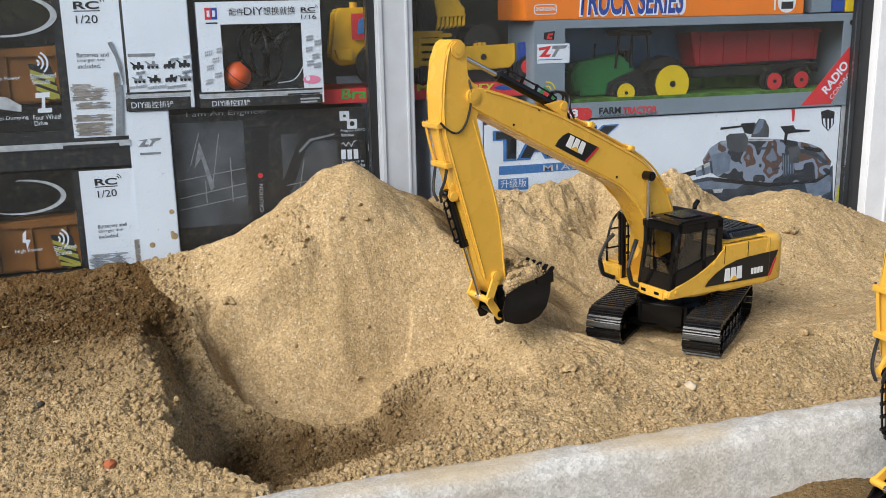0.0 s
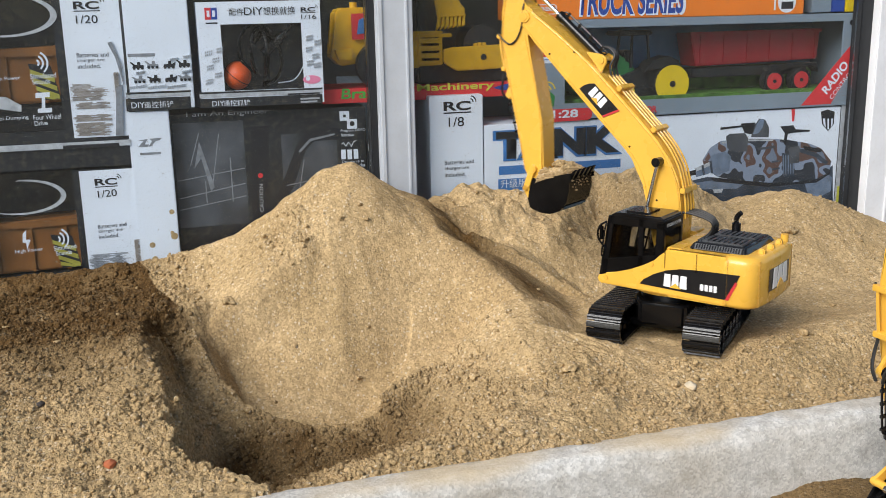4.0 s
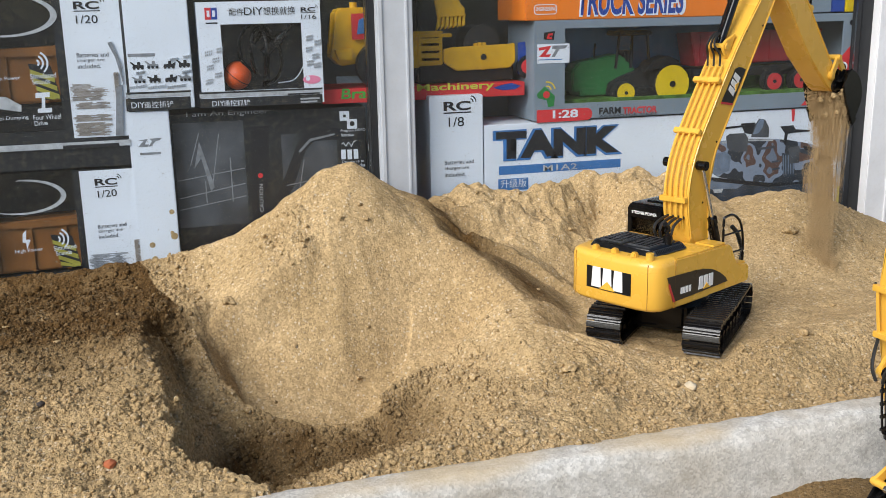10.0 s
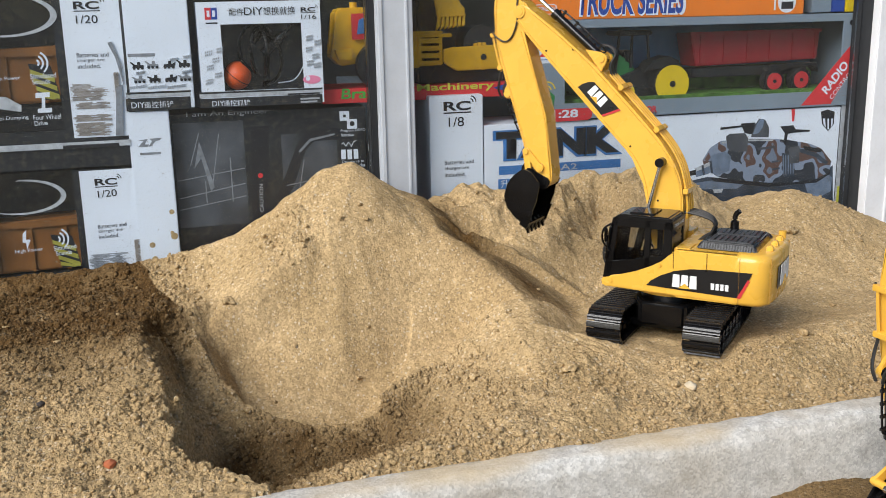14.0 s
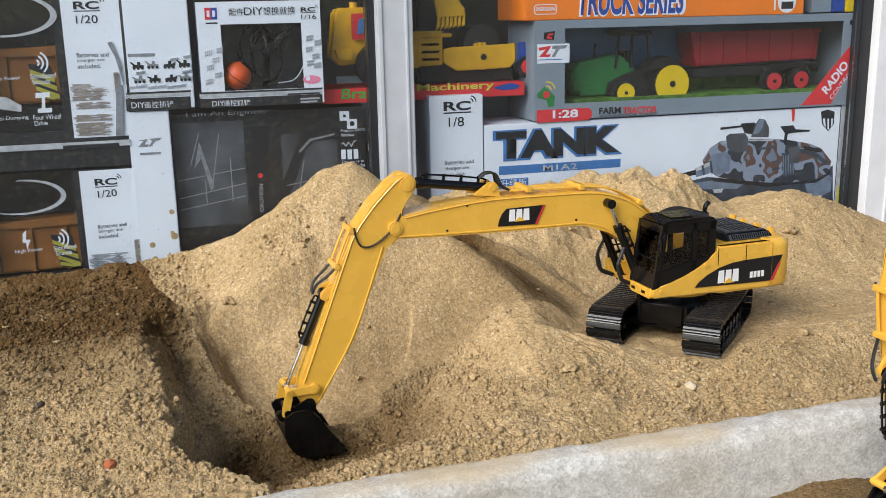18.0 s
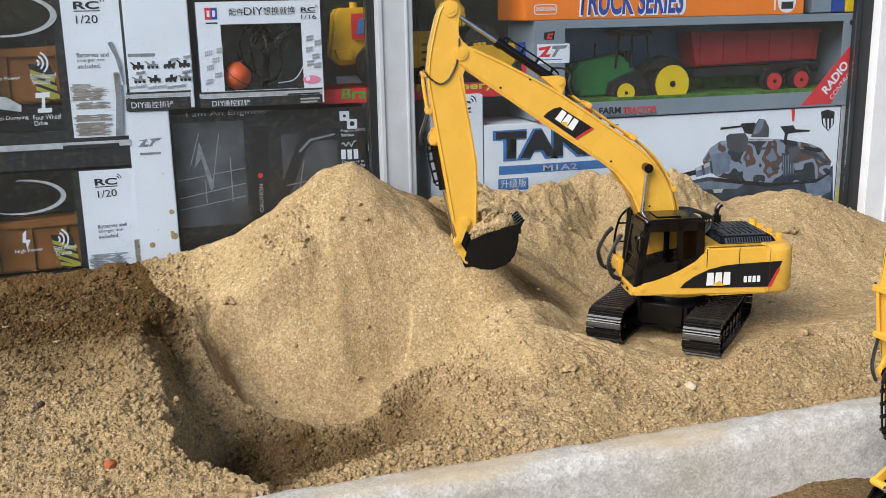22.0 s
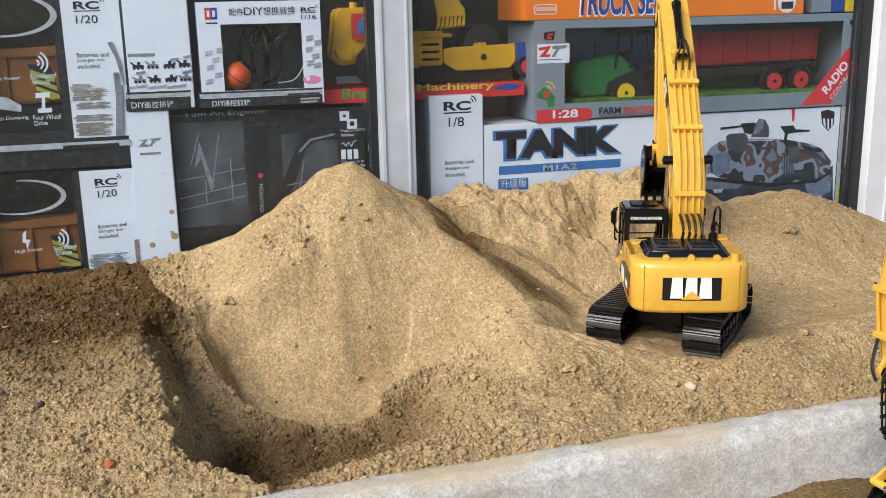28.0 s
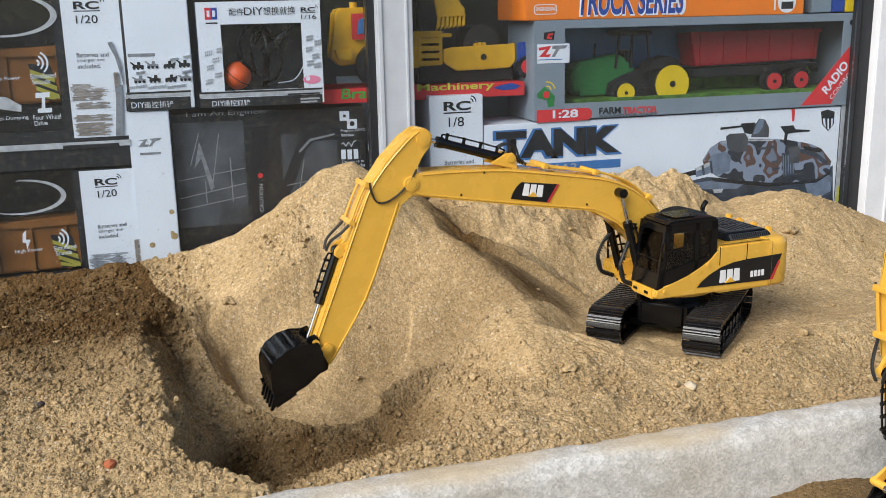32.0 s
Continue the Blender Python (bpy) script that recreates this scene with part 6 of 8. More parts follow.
# -- small goods at the top by the post
for nm, r, mat, lab in (("carton", (0.4822, 0.3607, 0.5220, 0.4196), CARTON_GREY, "small dark grey carton at the shelf end"), ("carton", (0.5231, 0.3620, 0.5503, 0.4192), INK_DEEP, "narrow blue printed carton"),
                        ("carton", (0.5516, 0.3593, 0.5899, 0.4188), TOY_YELLOW, "yellow and pale carton behind the glass")):
    Box(nm, (r[0], T[3] + 0.002, r[2], r[3]), 0.412, 0.08, mat, lab, "box", "small cartons")

# -- white box 1/8
b = Box("model_box", (-0.2256, -0.0432, -0.1350, 0.2417), 0.404, 0.10, CARTON_WHITE, "tall narrow white model carton", base=FLOOR_Z)


def rc_mark(b, p, h, w):
    """Printed RC sign with its two radio waves."""
    b.text("RC", p, h, INK_BLACK, width=w, bold=0.03)
    for k in range(2):
        r = h * (0.42 + 0.32 * k)
        cx, cz = p[0] + w * 0.98, p[1] + h * 0.85
        b.shape(arc(cx, cz, r, 0, 80, 6) + arc(cx, cz, r - h * 0.13, 80, 0, 6), INK_BLACK, "printed_wave")
    b.patch((p[0], p[1] - h * 0.30, p[0] + w * 1.02, p[1] - h * 0.16), INK_BLACK, "text_bar")


rc_mark(b, (-0.2024, 0.2174), 0.0150, 0.046)
b.text("1/8", (-0.1943, 0.1914), 0.0155, INK_BLACK, width=0.026)
for k, (s, y, w) in enumerate((("Batteries and", 292, 0.050), ("charger are", 303, 0.042), ("included.", 314, 0.036))):
    b.text(s, [(-0.2023, 0.1296), (-0.2025, 0.1193), (-0.2027, 0.1090)][k], 0.0070, INK_DIM, width=w)

# -- red base of a blister box, a yellow toy machine on it
BR = (-0.3954, 0.2351, -0.0544, 0.2578)
b = Box("machine_box", BR, 0.425, 0.12, INK_RED, "red blister box base with green and yellow lettering")
b.text("Brave", (-0.3652, 0.2419), 0.0165, INK_GREEN, width=0.068, bold=0.02, lean=0.12)
b.text("Machinery", (-0.2407, 0.2456), 0.0150, INK_LIME, width=0.132, bold=0.022)
b.shape([(-0.1111, 0.2494), (-0.0933, 0.2542), (-0.0784, 0.2564), (-0.0614, 0.2511), (-0.0714, 0.2459), (-0.0934, 0.2450)], INK_DEEP, "printed_robot")
blist = bx(BR[0] - b.o.x, BR[2] - b.o.x - 0.02, 0.006, 0.0065, BR[3] - BR[1], BR[3] - BR[1] + 0.24)
bl = part("blister", blist, FILM, b.root, "crumpled clear plastic blister", smooth=False)
bl.visible_shadow = False
MZ = BR[3]


def toy_machine():
    ax = (BR[0] + BR[2]) / 2
    m = thing("toy_loader", pose(ax, 0.455, MZ), "yellow toy wheel loader in a clear blister box", "toy loader", "boxed toys in the shop window")
    L = lambda p: (p[0] - ax, p[1] - MZ)
    blade = [L((-0.1888, 0.3135)), L((-0.1743, 0.3167)), L((-0.0760, 0.3194)), L((-0.0650, 0.3209)), L((-0.0641, 0.2911)), L((-0.0742, 0.2803)), L((-0.1672, 0.2780)), L((-0.1883, 0.2916))]
    part("blade", slab(blade, -0.012, -0.004), TOY_AMBER, m, bevel=0.0015)
    part("bolt", rod((*L((-0.1208, 0.2995))[:1], -0.014, L((-0.1208, 0.2995))[1]), (L((-0.1208, 0.2995))[0], -0.01, L((-0.1208, 0.2995))[1]), 0.005), TYRE, m)
    g = (-0.2300, 0.2879, -0.1875, 0.3373)
    part("grille", bx(g[0] - ax, g[2] - ax, -0.001, 0.05, g[1] - MZ, g[3] - MZ), TOY_AMBER, m, bevel=0.002)
    for k in range(4):
        z = g[1] - MZ + 0.008 + k * 0.012
        part("grille_slot", bx(g[0] - ax + 0.006, g[2] - ax - 0.006, -0.001, 0.002, z, z + 0.004), TYRE, m)
    body = (-0.2311, 0.2609, -0.0623, 0.3049)
    part("chassis", bx(body[0] - ax, body[2] - ax, 0.002, 0.06, 0.0, body[3] - MZ), TYRE, m, bevel=0.004)
    part("wheel_arch", rod((L((-0.1195, 0.3199))[0], 0.0, L((-0.1195, 0.3199))[1]), (L((-0.1195, 0.3199))[0], 0.05, L((-0.1195, 0.3199))[1]), 0.032, seg=22), TYRE, m)
    cab = (-0.2302, 0.3389, -0.1917, 0.4113)
    part("cab", bx(cab[0] - ax, cab[2] - ax, 0.0, 0.05, cab[1] - MZ, cab[3] - MZ), TYRE, m, bevel=0.004)
    part("cab_rail", bx(cab[0] - ax, cab[2] - ax + 0.02, -0.002, 0.004, cab[1] - MZ - 0.006, cab[1] - MZ), TOY_AMBER, m, bevel=0.001)
    claw = [L((-0.2045, 0.4150)), L((-0.1700, 0.4150)), L((-0.1590, 0.3860)), L((-0.1498, 0.3800)), L((-0.1500, 0.3690)), L((-0.1720, 0.3660)), L((-0.1960, 0.3640))]
    part("claw_bucket", slab(claw, -0.006, 0.03), TOY_AMBER, m, bevel=0.0015)
    part("claw_lip", bx(L((-0.1975, 0))[0], L((-0.1490, 0))[0], -0.009, -0.005, L((0, 0.3660))[1], L((0, 0.3700))[1]), TOY_AMBER, m, bevel=0.0008)
    for k in range(7):
        x, z = -0.1960 + 0.0070 * k, 0.3675
        tooth = [L((x, z)), L((x + 0.0042, z)), L((x + 0.0036, z - 0.016)), L((x - 0.0040, z - 0.0245 + 0.001 * k)), L((x - 0.0015, z - 0.014))]
        part("claw_tooth", slab(tooth, -0.008, -0.001), TOY_AMBER, m, bevel=0.0006)
    rear = [L((-0.2560, 0.3420)), L((-0.1880, 0.3430)), L((-0.1890, 0.3340)), L((-0.1990, 0.3300)), L((-0.2010, 0.2860)), L((-0.2540, 0.2840))]
    part("body_panel", slab(rear, 0.002, 0.05), TOY_AMBER, m, bevel=0.0015)
    part("engine_rail", bx(L((-0.2560, 0))[0], L((-0.1880, 0))[0], -0.004, 0.002, L((0, 0.3395))[1], L((0, 0.3435))[1]), TOY_AMBER, m, bevel=0.0008)
    for x, z in ((-0.1330, 0.3200), (-0.1180, 0.3210), (-0.1260, 0.3215)):
        part("blade_lug", bx(L((x, 0))[0] - 0.003, L((x, 0))[0] + 0.003, -0.010, -0.005, L((0, z))[1] - 0.006, L((0, z))[1] + 0.002), TOY_AMBER, m, bevel=0.0006)
    part("blade_rib", bx(L((-0.1240, 0))[0], L((-0.1190, 0))[0], -0.0135, -0.0115, L((0, 0.2785))[1], L((0, 0.2960))[1]), TOY_AMBER, m, bevel=0.0004)
    lb = [L((-0.3637, 0.3783)), L((-0.3544, 0.3834)), L((-0.2662, 0.3834)), L((-0.2672, 0.2959)), L((-0.3252, 0.2960)), L((-0.3585, 0.2918)), L((-0.3742, 0.3084)), L((-0.3681, 0.3223))]
    part("engine_hood", slab(lb, 0.0, 0.05), TOY_AMBER, m, bevel=0.003)
    part("beacon", rod((L((-0.3308, 0.3829))[0], 0.02, L((-0.3308, 0.3829))[1]), (L((-0.3306, 0.3881))[0], 0.02, L((-0.3304, 0.3916))[1]), 0.006), TOY_AMBER, m)
    s = (-0.3395, 0.3335, -0.3083, 0.3740)
    part("sticker", bx(s[0] - ax, s[2] - ax, -0.0065, -0.0055, s[1] - MZ, s[3] - MZ), INK_RED, m, "red sticker with a blue printed machine")
    part("sticker_print", slab([(s[0] - ax + 0.008, s[1] - MZ + 0.008), (s[2] - ax - 0.006, s[1] - MZ + 0.010), (s[2] - ax - 0.010, s[3] - MZ - 0.006), (s[0] - ax + 0.012, s[3] - MZ - 0.010)], -0.0073, -0.0066), INK_BLUE, m)
    part("step", slab([L((-0.3683, 0.3188)), L((-0.3408, 0.3197)), L((-0.3416, 0.3002)), L((-0.3635, 0.3027))], -0.012, 0.002), TOY_AMBER, m, bevel=0.001)
    c = L((-0.2993, 0.2915))
    wheel(m, c[0], c[1], 0.036, 0.012, -0.01, TYRE, TOY_AMBER, hub=0.5)
    # small motorbike toy print at the end of the box
    c3 = L((-0.0428, 0.2813))
    wheel(m, c3[0], c3[1] - 0.0, 0.020, 0.004, -0.01, TYRE, INK_RED, hub=0.6)
    part("print_card", slab([L((-0.0599, 0.3209)), L((-0.0478, 0.3224)), L((-0.0438, 0.2981)), L((-0.0498, 0.2666)), L((-0.0599, 0.2707))], -0.012, -0.010), INK_DEEP, m)


toy_machine()

def tread(b, x, z, w, tall=1.0):
    """A faded tyre print: slanting dashes in two rows."""
    for k in range(4):
        u = x + w * k / 4
        for row in (0, 1):
            v = z + 0.0042 * tall * row + 0.0005 * k
            b.shape([(u, v), (u + w * 0.16, v + 0.0004), (u + w * 0.22, v + 0.0030 * tall), (u + w * 0.06, v + 0.0026 * tall)], INK_PALE, "tread_print", 0.0002)


# -- white box with film window: spare parts, an orange ball
W = (-0.5808, 0.2412, -0.3965, 0.3955)
O = (-0.5467, 0.2642, -0.4264, 0.3625)
b = Box("parts_box", W, 0.398, 0.06, CARTON_WHITE, "white carton with a film window, black lower band", opening=O)
part("inner_tray", bx(O[0] - b.o.x - 0.01, O[2] - b.o.x + 0.01, 0.05, 0.056, O[1] - b.o.z - 0.01, O[3] - b.o.z + 0.01), CARTON_BLACK, b.root, "dark inner tray")
b.patch((-0.5855, 0.2403, -0.3993, 0.2540), CARTON_BLACK, "black_band")
b.patch((-0.5847, 0.2549, -0.3987, 0.2609), INK_PALE, "grey_band")
b.patch((-0.5843, 0.2609, -0.3985, 0.2638), CARTON_BLACK, "black_band")
r = (-0.5683, 0.3700, -0.5504, 0.3871)
b.patch((r[0], r[1], (r[0] + r[2]) / 2, r[3]), INK_RED, "emblem")
b.patch(((r[0] + r[2]) / 2, r[1], r[2], r[3]), INK_DEEP, "emblem")
for k in (0.28, 0.72):
    x = r[0] + (r[2] - r[0]) * k
    b.patch((x - 0.002, r[1] + 0.004, x + 0.002, r[3] - 0.004), CARTON_WHITE, "emblem")
b.bars((-0.5678, 0.3618, -0.5506, 0.3659), 1, INK_BLACK)
b.text("配件", (-0.5333, 0.3751), 0.0105, INK_BLACK, width=0.022)
b.text("DIY", (-0.5109, 0.3755), 0.0110, INK_BLACK, width=0.028)
b.text("想换就换", (-0.4825, 0.3749), 0.0120, INK_BLACK, width=0.048)
rc_mark(b, (-0.4262, 0.3787), 0.0065, 0.022)
b.text("1/16", (-0.4259, 0.3678), 0.0065, INK_BLACK, width=0.023)
b.text("DIY", (-0.5670, 0.2423), 0.0080, CARTON_WHITE, width=0.018)
b.text("遥控抓铲", (-0.5503, 0.2416), 0.0090, CARTON_WHITE, width=0.040)
b.bars((-0.4335, 0.2395, -0.4037, 0.2491), 2, INK_PALE)
b.bars((-0.4529, 0.2538, -0.4031, 0.2568), 1, INK_BLACK, 0.8)
b.disc((-0.4143, 0.2766), 0.0065, INK_PINK, sx=2.1, name="printed_badge")
b.disc((-0.4203, 0.2786), 0.0035, CARTON_WHITE, name="printed_badge")
for k in range(12):
    x, z = [(-0.5722, 0.3169), (-0.5623, 0.3065), (-0.5713, 0.2960), (-0.5605, 0.2847), (-0.5745, 0.2752), (-0.5554, 0.3213), (-0.4217, 0.3188), (-0.4126, 0.3083), (-0.4210, 0.2983), (-0.4081, 0.3286), (-0.4208, 0.3357), (-0.4107, 0.2945)][k]
    tread(b, x, z, 0.011)


def parts_inside():
    c = (-0.5254, 0.2855)
    bm = bmesh.new()
    bmesh.ops.create_uvsphere(bm, u_segments=24, v_segments=14, radius=0.0215)
    ball = tagged(part("toy_ball", bm, BALL, None), "small orange ball with black seams, in the carton", "ball")
    ball.location = (c[0], 0.421, max(c[1], O[1] + 0.020))
    for k in range(2):
        s = part("seam", hose([(0.0218 * math.cos(a), 0.0218 * math.sin(a) * (0.5 if k else 1), 0.0218 * math.sin(a) * (0.87 if k else 0)) for a in [i * math.pi / 8 for i in range(17)]], 0.0006, seg=5, steps=2), TYRE, ball)
        s.matrix_basis = pose(0, 0, 0, 20, 35 + 50 * k, 10)
    g = (-0.4928, 0.3262)
    gr = thing("toy_grapple", pose(g[0], 0.43, O[1]), "black toy grapple attachment inside the carton", "toy part")
    h = g[1] - O[1]
    for k in range(4):
        a = 20 + 40 * k
        pts = [(0.030 * math.cos(radians(t)) * math.cos(radians(a)) + 0.004 * k, -0.012 + 0.018 * math.cos(radians(t)) * math.sin(radians(a)), h + 0.036 * math.sin(radians(t)) - 0.006 * k) for t in range(40, 290, 25)]
        part("claw", hose(pts, 0.0030, seg=7, steps=3), BLACK, gr)
    part("rotor", rod((0.010, 0.0, h - 0.01), (0.044, -0.004, h + 0.02), 0.008, seg=14), BLACK, gr)
    part("arm", hose([(0.038, -0.002, h + 0.015), (0.062, -0.004, h + 0.040), (0.078, -0.004, h + 0.052)], 0.0030), BLACK, gr)
    part("cable", hose([(0.03, 0.0, h - 0.055), (0.055, -0.006, h - 0.05), (0.070, -0.008, h - 0.03), (0.084, -0.008, h - 0.005)], 0.0009), CARTON_WHITE, gr)
    part("stem", rod((0.012, 0.004, 0.002), (0.016, 0.0, h - 0.005), 0.005), BLACK, gr)


parts_inside()

# -- small white box beside it
b = Box("parts_box", (-0.6842, 0.2422, -0.5923, 0.4236), 0.3975, 0.06, CARTON_WHITE, "white carton with rows of small printed machines")
b.patch((-0.6912, 0.2405, -0.5982, 0.2589), CARTON_BLACK, "black_band")
b.patch((-0.6901, 0.2597, -0.5972, 0.2647), INK_PALE, "grey_band")
b.patch((-0.6897, 0.2651, -0.5969, 0.2680), CARTON_BLACK, "black_band")
b.text("DIY", (-0.6838, 0.2448), 0.0085, CARTON_WHITE, width=0.019)
b.text("遥控抓铲", (-0.6654, 0.2440), 0.0095, CARTON_WHITE, width=0.042)
b.bars((-0.6824, 0.3182, -0.6442, 0.3239), 1, INK_GREY, 0.8)
for row, ps in enumerate(([(-0.6795, 0.3008), (-0.6587, 0.3016), (-0.6355, 0.3008), (-0.6135, 0.3017)], [(-0.6789, 0.2810), (-0.6573, 0.2810), (-0.6347, 0.2809), (-0.6135, 0.2818)])):
    for k, (x, z) in enumerate(ps):
        ink = INK_GREY if (k + row) % 3 == 1 else INK_BLACK
        b.shape([(x + 0.002, z + 0.0025), (x + 0.018, z + 0.002), (x + 0.0185, z + 0.006), (x + 0.012, z + 0.0072), (x + 0.003, z + 0.0065)], ink, "printed_machine", 0.0003)
        b.shape([(x + 0.009, z + 0.006), (x + 0.014, z + 0.006), (x + 0.0135, z + 0.0112), (x + 0.0095, z + 0.0110)], ink, "printed_cab", 0.0003)
        if k % 4 != 2:
            b.shape([(x + 0.003, z + 0.006), (x - 0.001, z + 0.0105 - 0.002 * row), (x + 0.0005, z + 0.0115 - 0.002 * row), (x + 0.006, z + 0.0075)], ink, "printed_boom", 0.0003)
        else:
            b.shape([(x + 0.013, z + 0.006), (x + 0.020, z + 0.0095), (x + 0.019, z + 0.0045)], ink, "printed_tipper", 0.0003)
        for u in (0.0045, 0.0100, 0.0160):
            b.disc((x + u, z + 0.002), 0.0022, INK_BLACK, name="printed_wheel", n=9)
for k in range(10):
    x, z = [(-0.6852, 0.2730), (-0.6716, 0.2741), (-0.6581, 0.2719), (-0.6443, 0.2730), (-0.6306, 0.2716), (-0.6167, 0.2727), (-0.6077, 0.2932), (-0.6240, 0.3120), (-0.6043, 0.3154), (-0.6738, 0.2940)][k]
    tread(b, x, z, 0.013, 0.5)

# -- tall white box below them
b = Box("model_box", (-0.6916, 0.0025, -0.6316, 0.2389), 0.400, 0.09, CARTON_WHITE, "tall white carton with a grey emblem, spotted with sand", base=FLOOR_Z)
b.shape([(-0.6786, 0.1964), (-0.6646, 0.1981), (-0.6703, 0.1900), (-0.6638, 0.1896), (-0.6657, 0.1863), (-0.6803, 0.1863), (-0.6714, 0.1951)], INK_GREY, "emblem")
b.shape([(-0.6630, 0.1981), (-0.6450, 0.1988), (-0.6477, 0.1955), (-0.6544, 0.1942), (-0.6607, 0.1869), (-0.6649, 0.1862), (-0.6593, 0.1945)], INK_GREY, "emblem")
b.bars((-0.6780, 0.1725, -0.6479, 0.1776), 1, INK_GREY, 0.7)
for p, q in (((-0.6396, 0.0847), 0.004), ((-0.6386, 0.0463), 0.0055), ((-0.6723, 0.0348), 0.0045), ((-0.6415, 0.0519), 0.003), ((-0.6701, 0.0122), 0.005)):
    b.disc(p, q, SAND, name="sand_spot", n=8)


def truck_box(rect, base, panel, winrect, low):
    """Dark dump-truck carton: film window with the toy, and a white info panel."""
    b = Box("truck_box", rect, 0.402, 0.10, CARTON_BLACK, "black dump truck carton with white info panel", opening=winrect, base=base)
    part("inner_tray", bx(winrect[0] - b.o.x - 0.004, winrect[2] - b.o.x + 0.004, 0.088, 0.094, winrect[1] - b.o.z, winrect[3] - b.o.z), CARTON_BLACK, b.root)
    b.patch(panel, CARTON_WHITE, "info_panel")
    return b


def toy_truck(cx, cz, floor, s):
    t = thing("toy_dump_truck", pose(cx, 0.44, floor), "orange toy dump truck inside its carton", "toy truck", "boxed toys in the shop window")
    z = cz - floor
    part("tipper_body", slab([(-0.16 * s, z + 0.03), (0.075 * s, z + 0.034), (0.090 * s, z + 0.046), (0.096 * s, z + 0.042), (0.088 * s, z + 0.022), (0.082 * s, z - 0.045), (-0.15 * s, z - 0.05)], 0.0, 0.04), TOY_ORANGE, t, bevel=0.003)
    for k in range(5):
        x = (-0.14 + k * 0.05) * s
        part("rib", bx(x - 0.003, x + 0.003, -0.004, 0.001, z - 0.046, z + 0.028), TOY_ORANGE, t, bevel=0.001)
    part("rim_rail", bx(-0.16 * s, 0.08 * s, -0.005, 0.001, z + 0.022, z + 0.032), TOY_ORANGE, t, bevel=0.001)
    part("chassis", bx(-0.16 * s, 0.08 * s, 0.0, 0.04, 0.006, z - 0.05), TYRE, t, bevel=0.002)
    for x in (-0.12, -0.02, 0.05):
        wheel(t, x * s, 0.018, 0.018, 0.006, -0.004, TYRE, INK_GREY)
    return t


def hazard(b, p):
    x, z = p
    b.shape([(x, z), (x + 0.030, z - 0.004), (x + 0.040, z - 0.052), (x + 0.012, z - 0.052)], INK_BLACK, "hazard_label")
    for k in range(4):
        zz = z - 0.008 - k * 0.012
        b.shape([(x + 0.002 + k * 0.003, zz), (x + 0.002 + k * 0.003, zz - 0.006), (x + 0.034 + k * 0.002, zz - 0.020), (x + 0.034 + k * 0.002, zz - 0.013)] if k < 3 else
                [(x + 0.010, zz + 0.002), (x + 0.010, zz - 0.004), (x + 0.030, zz - 0.008), (x + 0.036, zz - 0.006)], INK_HAZARD, "hazard_stripe")


def wave_icon(b, p):
    for k in range(3):
        r = 0.006 + 0.006 * k
        b.shape(arc(p[0], p[1], r, -50, 60, 6) + arc(p[0], p[1], r - 0.0025, 60, -50, 6), CARTON_WHITE, "printed_wave")


def film_reflection(b, p, s):
    """Pale ring painted on the film's upper corner as a lamp's reflection."""
    outer = [(p[0] + 0.062 * s * math.cos(radians(t)), p[1] + 0.026 * s * math.sin(radians(t))) for t in range(-150, 91, 12)]
    inner = [(p[0] - 0.006 * s + 0.0605 * s * math.cos(radians(t)), p[1] + 0.0003 + 0.0240 * s * math.sin(radians(t))) for t in range(90, -151, -12)]
    b.shape(outer + inner, INK_PALE, "printed_swoosh")


LOW_TOP = (-0.7268, 0.1564)
b = truck_box((-0.9299, -0.0111, -0.6863, 0.1603), FLOOR_Z, (-0.7677, -0.0093, -0.6867, 0.1551), (-0.9227, -0.0072, -0.7772, 0.1578), True)
LOWZ = b.o.z
rc_mark(b, (-0.7469, 0.1321), 0.0103, 0.0319)
b.text("1/20", (-0.7439, 0.1138), 0.0105, INK_BLACK, width=0.0272, turn=2)
for k, s in enumerate(("Batteries and", "charger are", "included.")):
    b.text(s, [(-0.7485, 0.0663), (-0.7485, 0.0584), (-0.7485, 0.0505)][k], 0.0060, INK_DIM, width=(0.041, 0.035, 0.029)[k], turn=2)
for k in range(6):
    y = 0.0
    r = [(-0.7599, 0.0220, -0.7110, 0.0255), (-0.7645, 0.0168, -0.7091, 0.0194), (-0.7610, 0.0097, -0.7146, 0.0142), (-0.7592, 0.0041, -0.7094, 0.0067), (-0.7646, -0.0005, -0.7214, 0.0021), (-0.6983, 0.0039, -0.6851, 0.0439)][k]
    b.brush((r[0], r[1] - 0.0015, r[2], r[3] + 0.0015), INK_GREY if k < 5 else INK_WASH, k + 3)
b.text("High Power", (-0.8677, 0.0367), 0.0067, CARTON_WHITE, width=0.0384, turn=3)
b.text("Simulated", (-0.8140, 0.0381), 0.0067, CARTON_WHITE, width=0.0320, turn=3)
b.text("Sounds", (-0.8117, 0.0301), 0.0067, CARTON_WHITE, width=0.0224, turn=3)
hazard(b, (-0.8169, 0.0627))
wave_icon(b, (-0.8090, 0.0551))
b.shape([(-0.8548, 0.0676), (-0.8496, 0.0723), (-0.8513, 0.0578), (-0.8451, 0.0573), (-0.8514, 0.0431), (-0.8517, 0.0535), (-0.8564, 0.0539)], CARTON_WHITE, "printed_bolt")
film_reflection(b, (-0.8502, 0.1217), 1.0)
p = (-0.8788, 0.0456)
toy_truck(p[0] + 0.02, p[1], LOWZ + 0.004, 1.0)
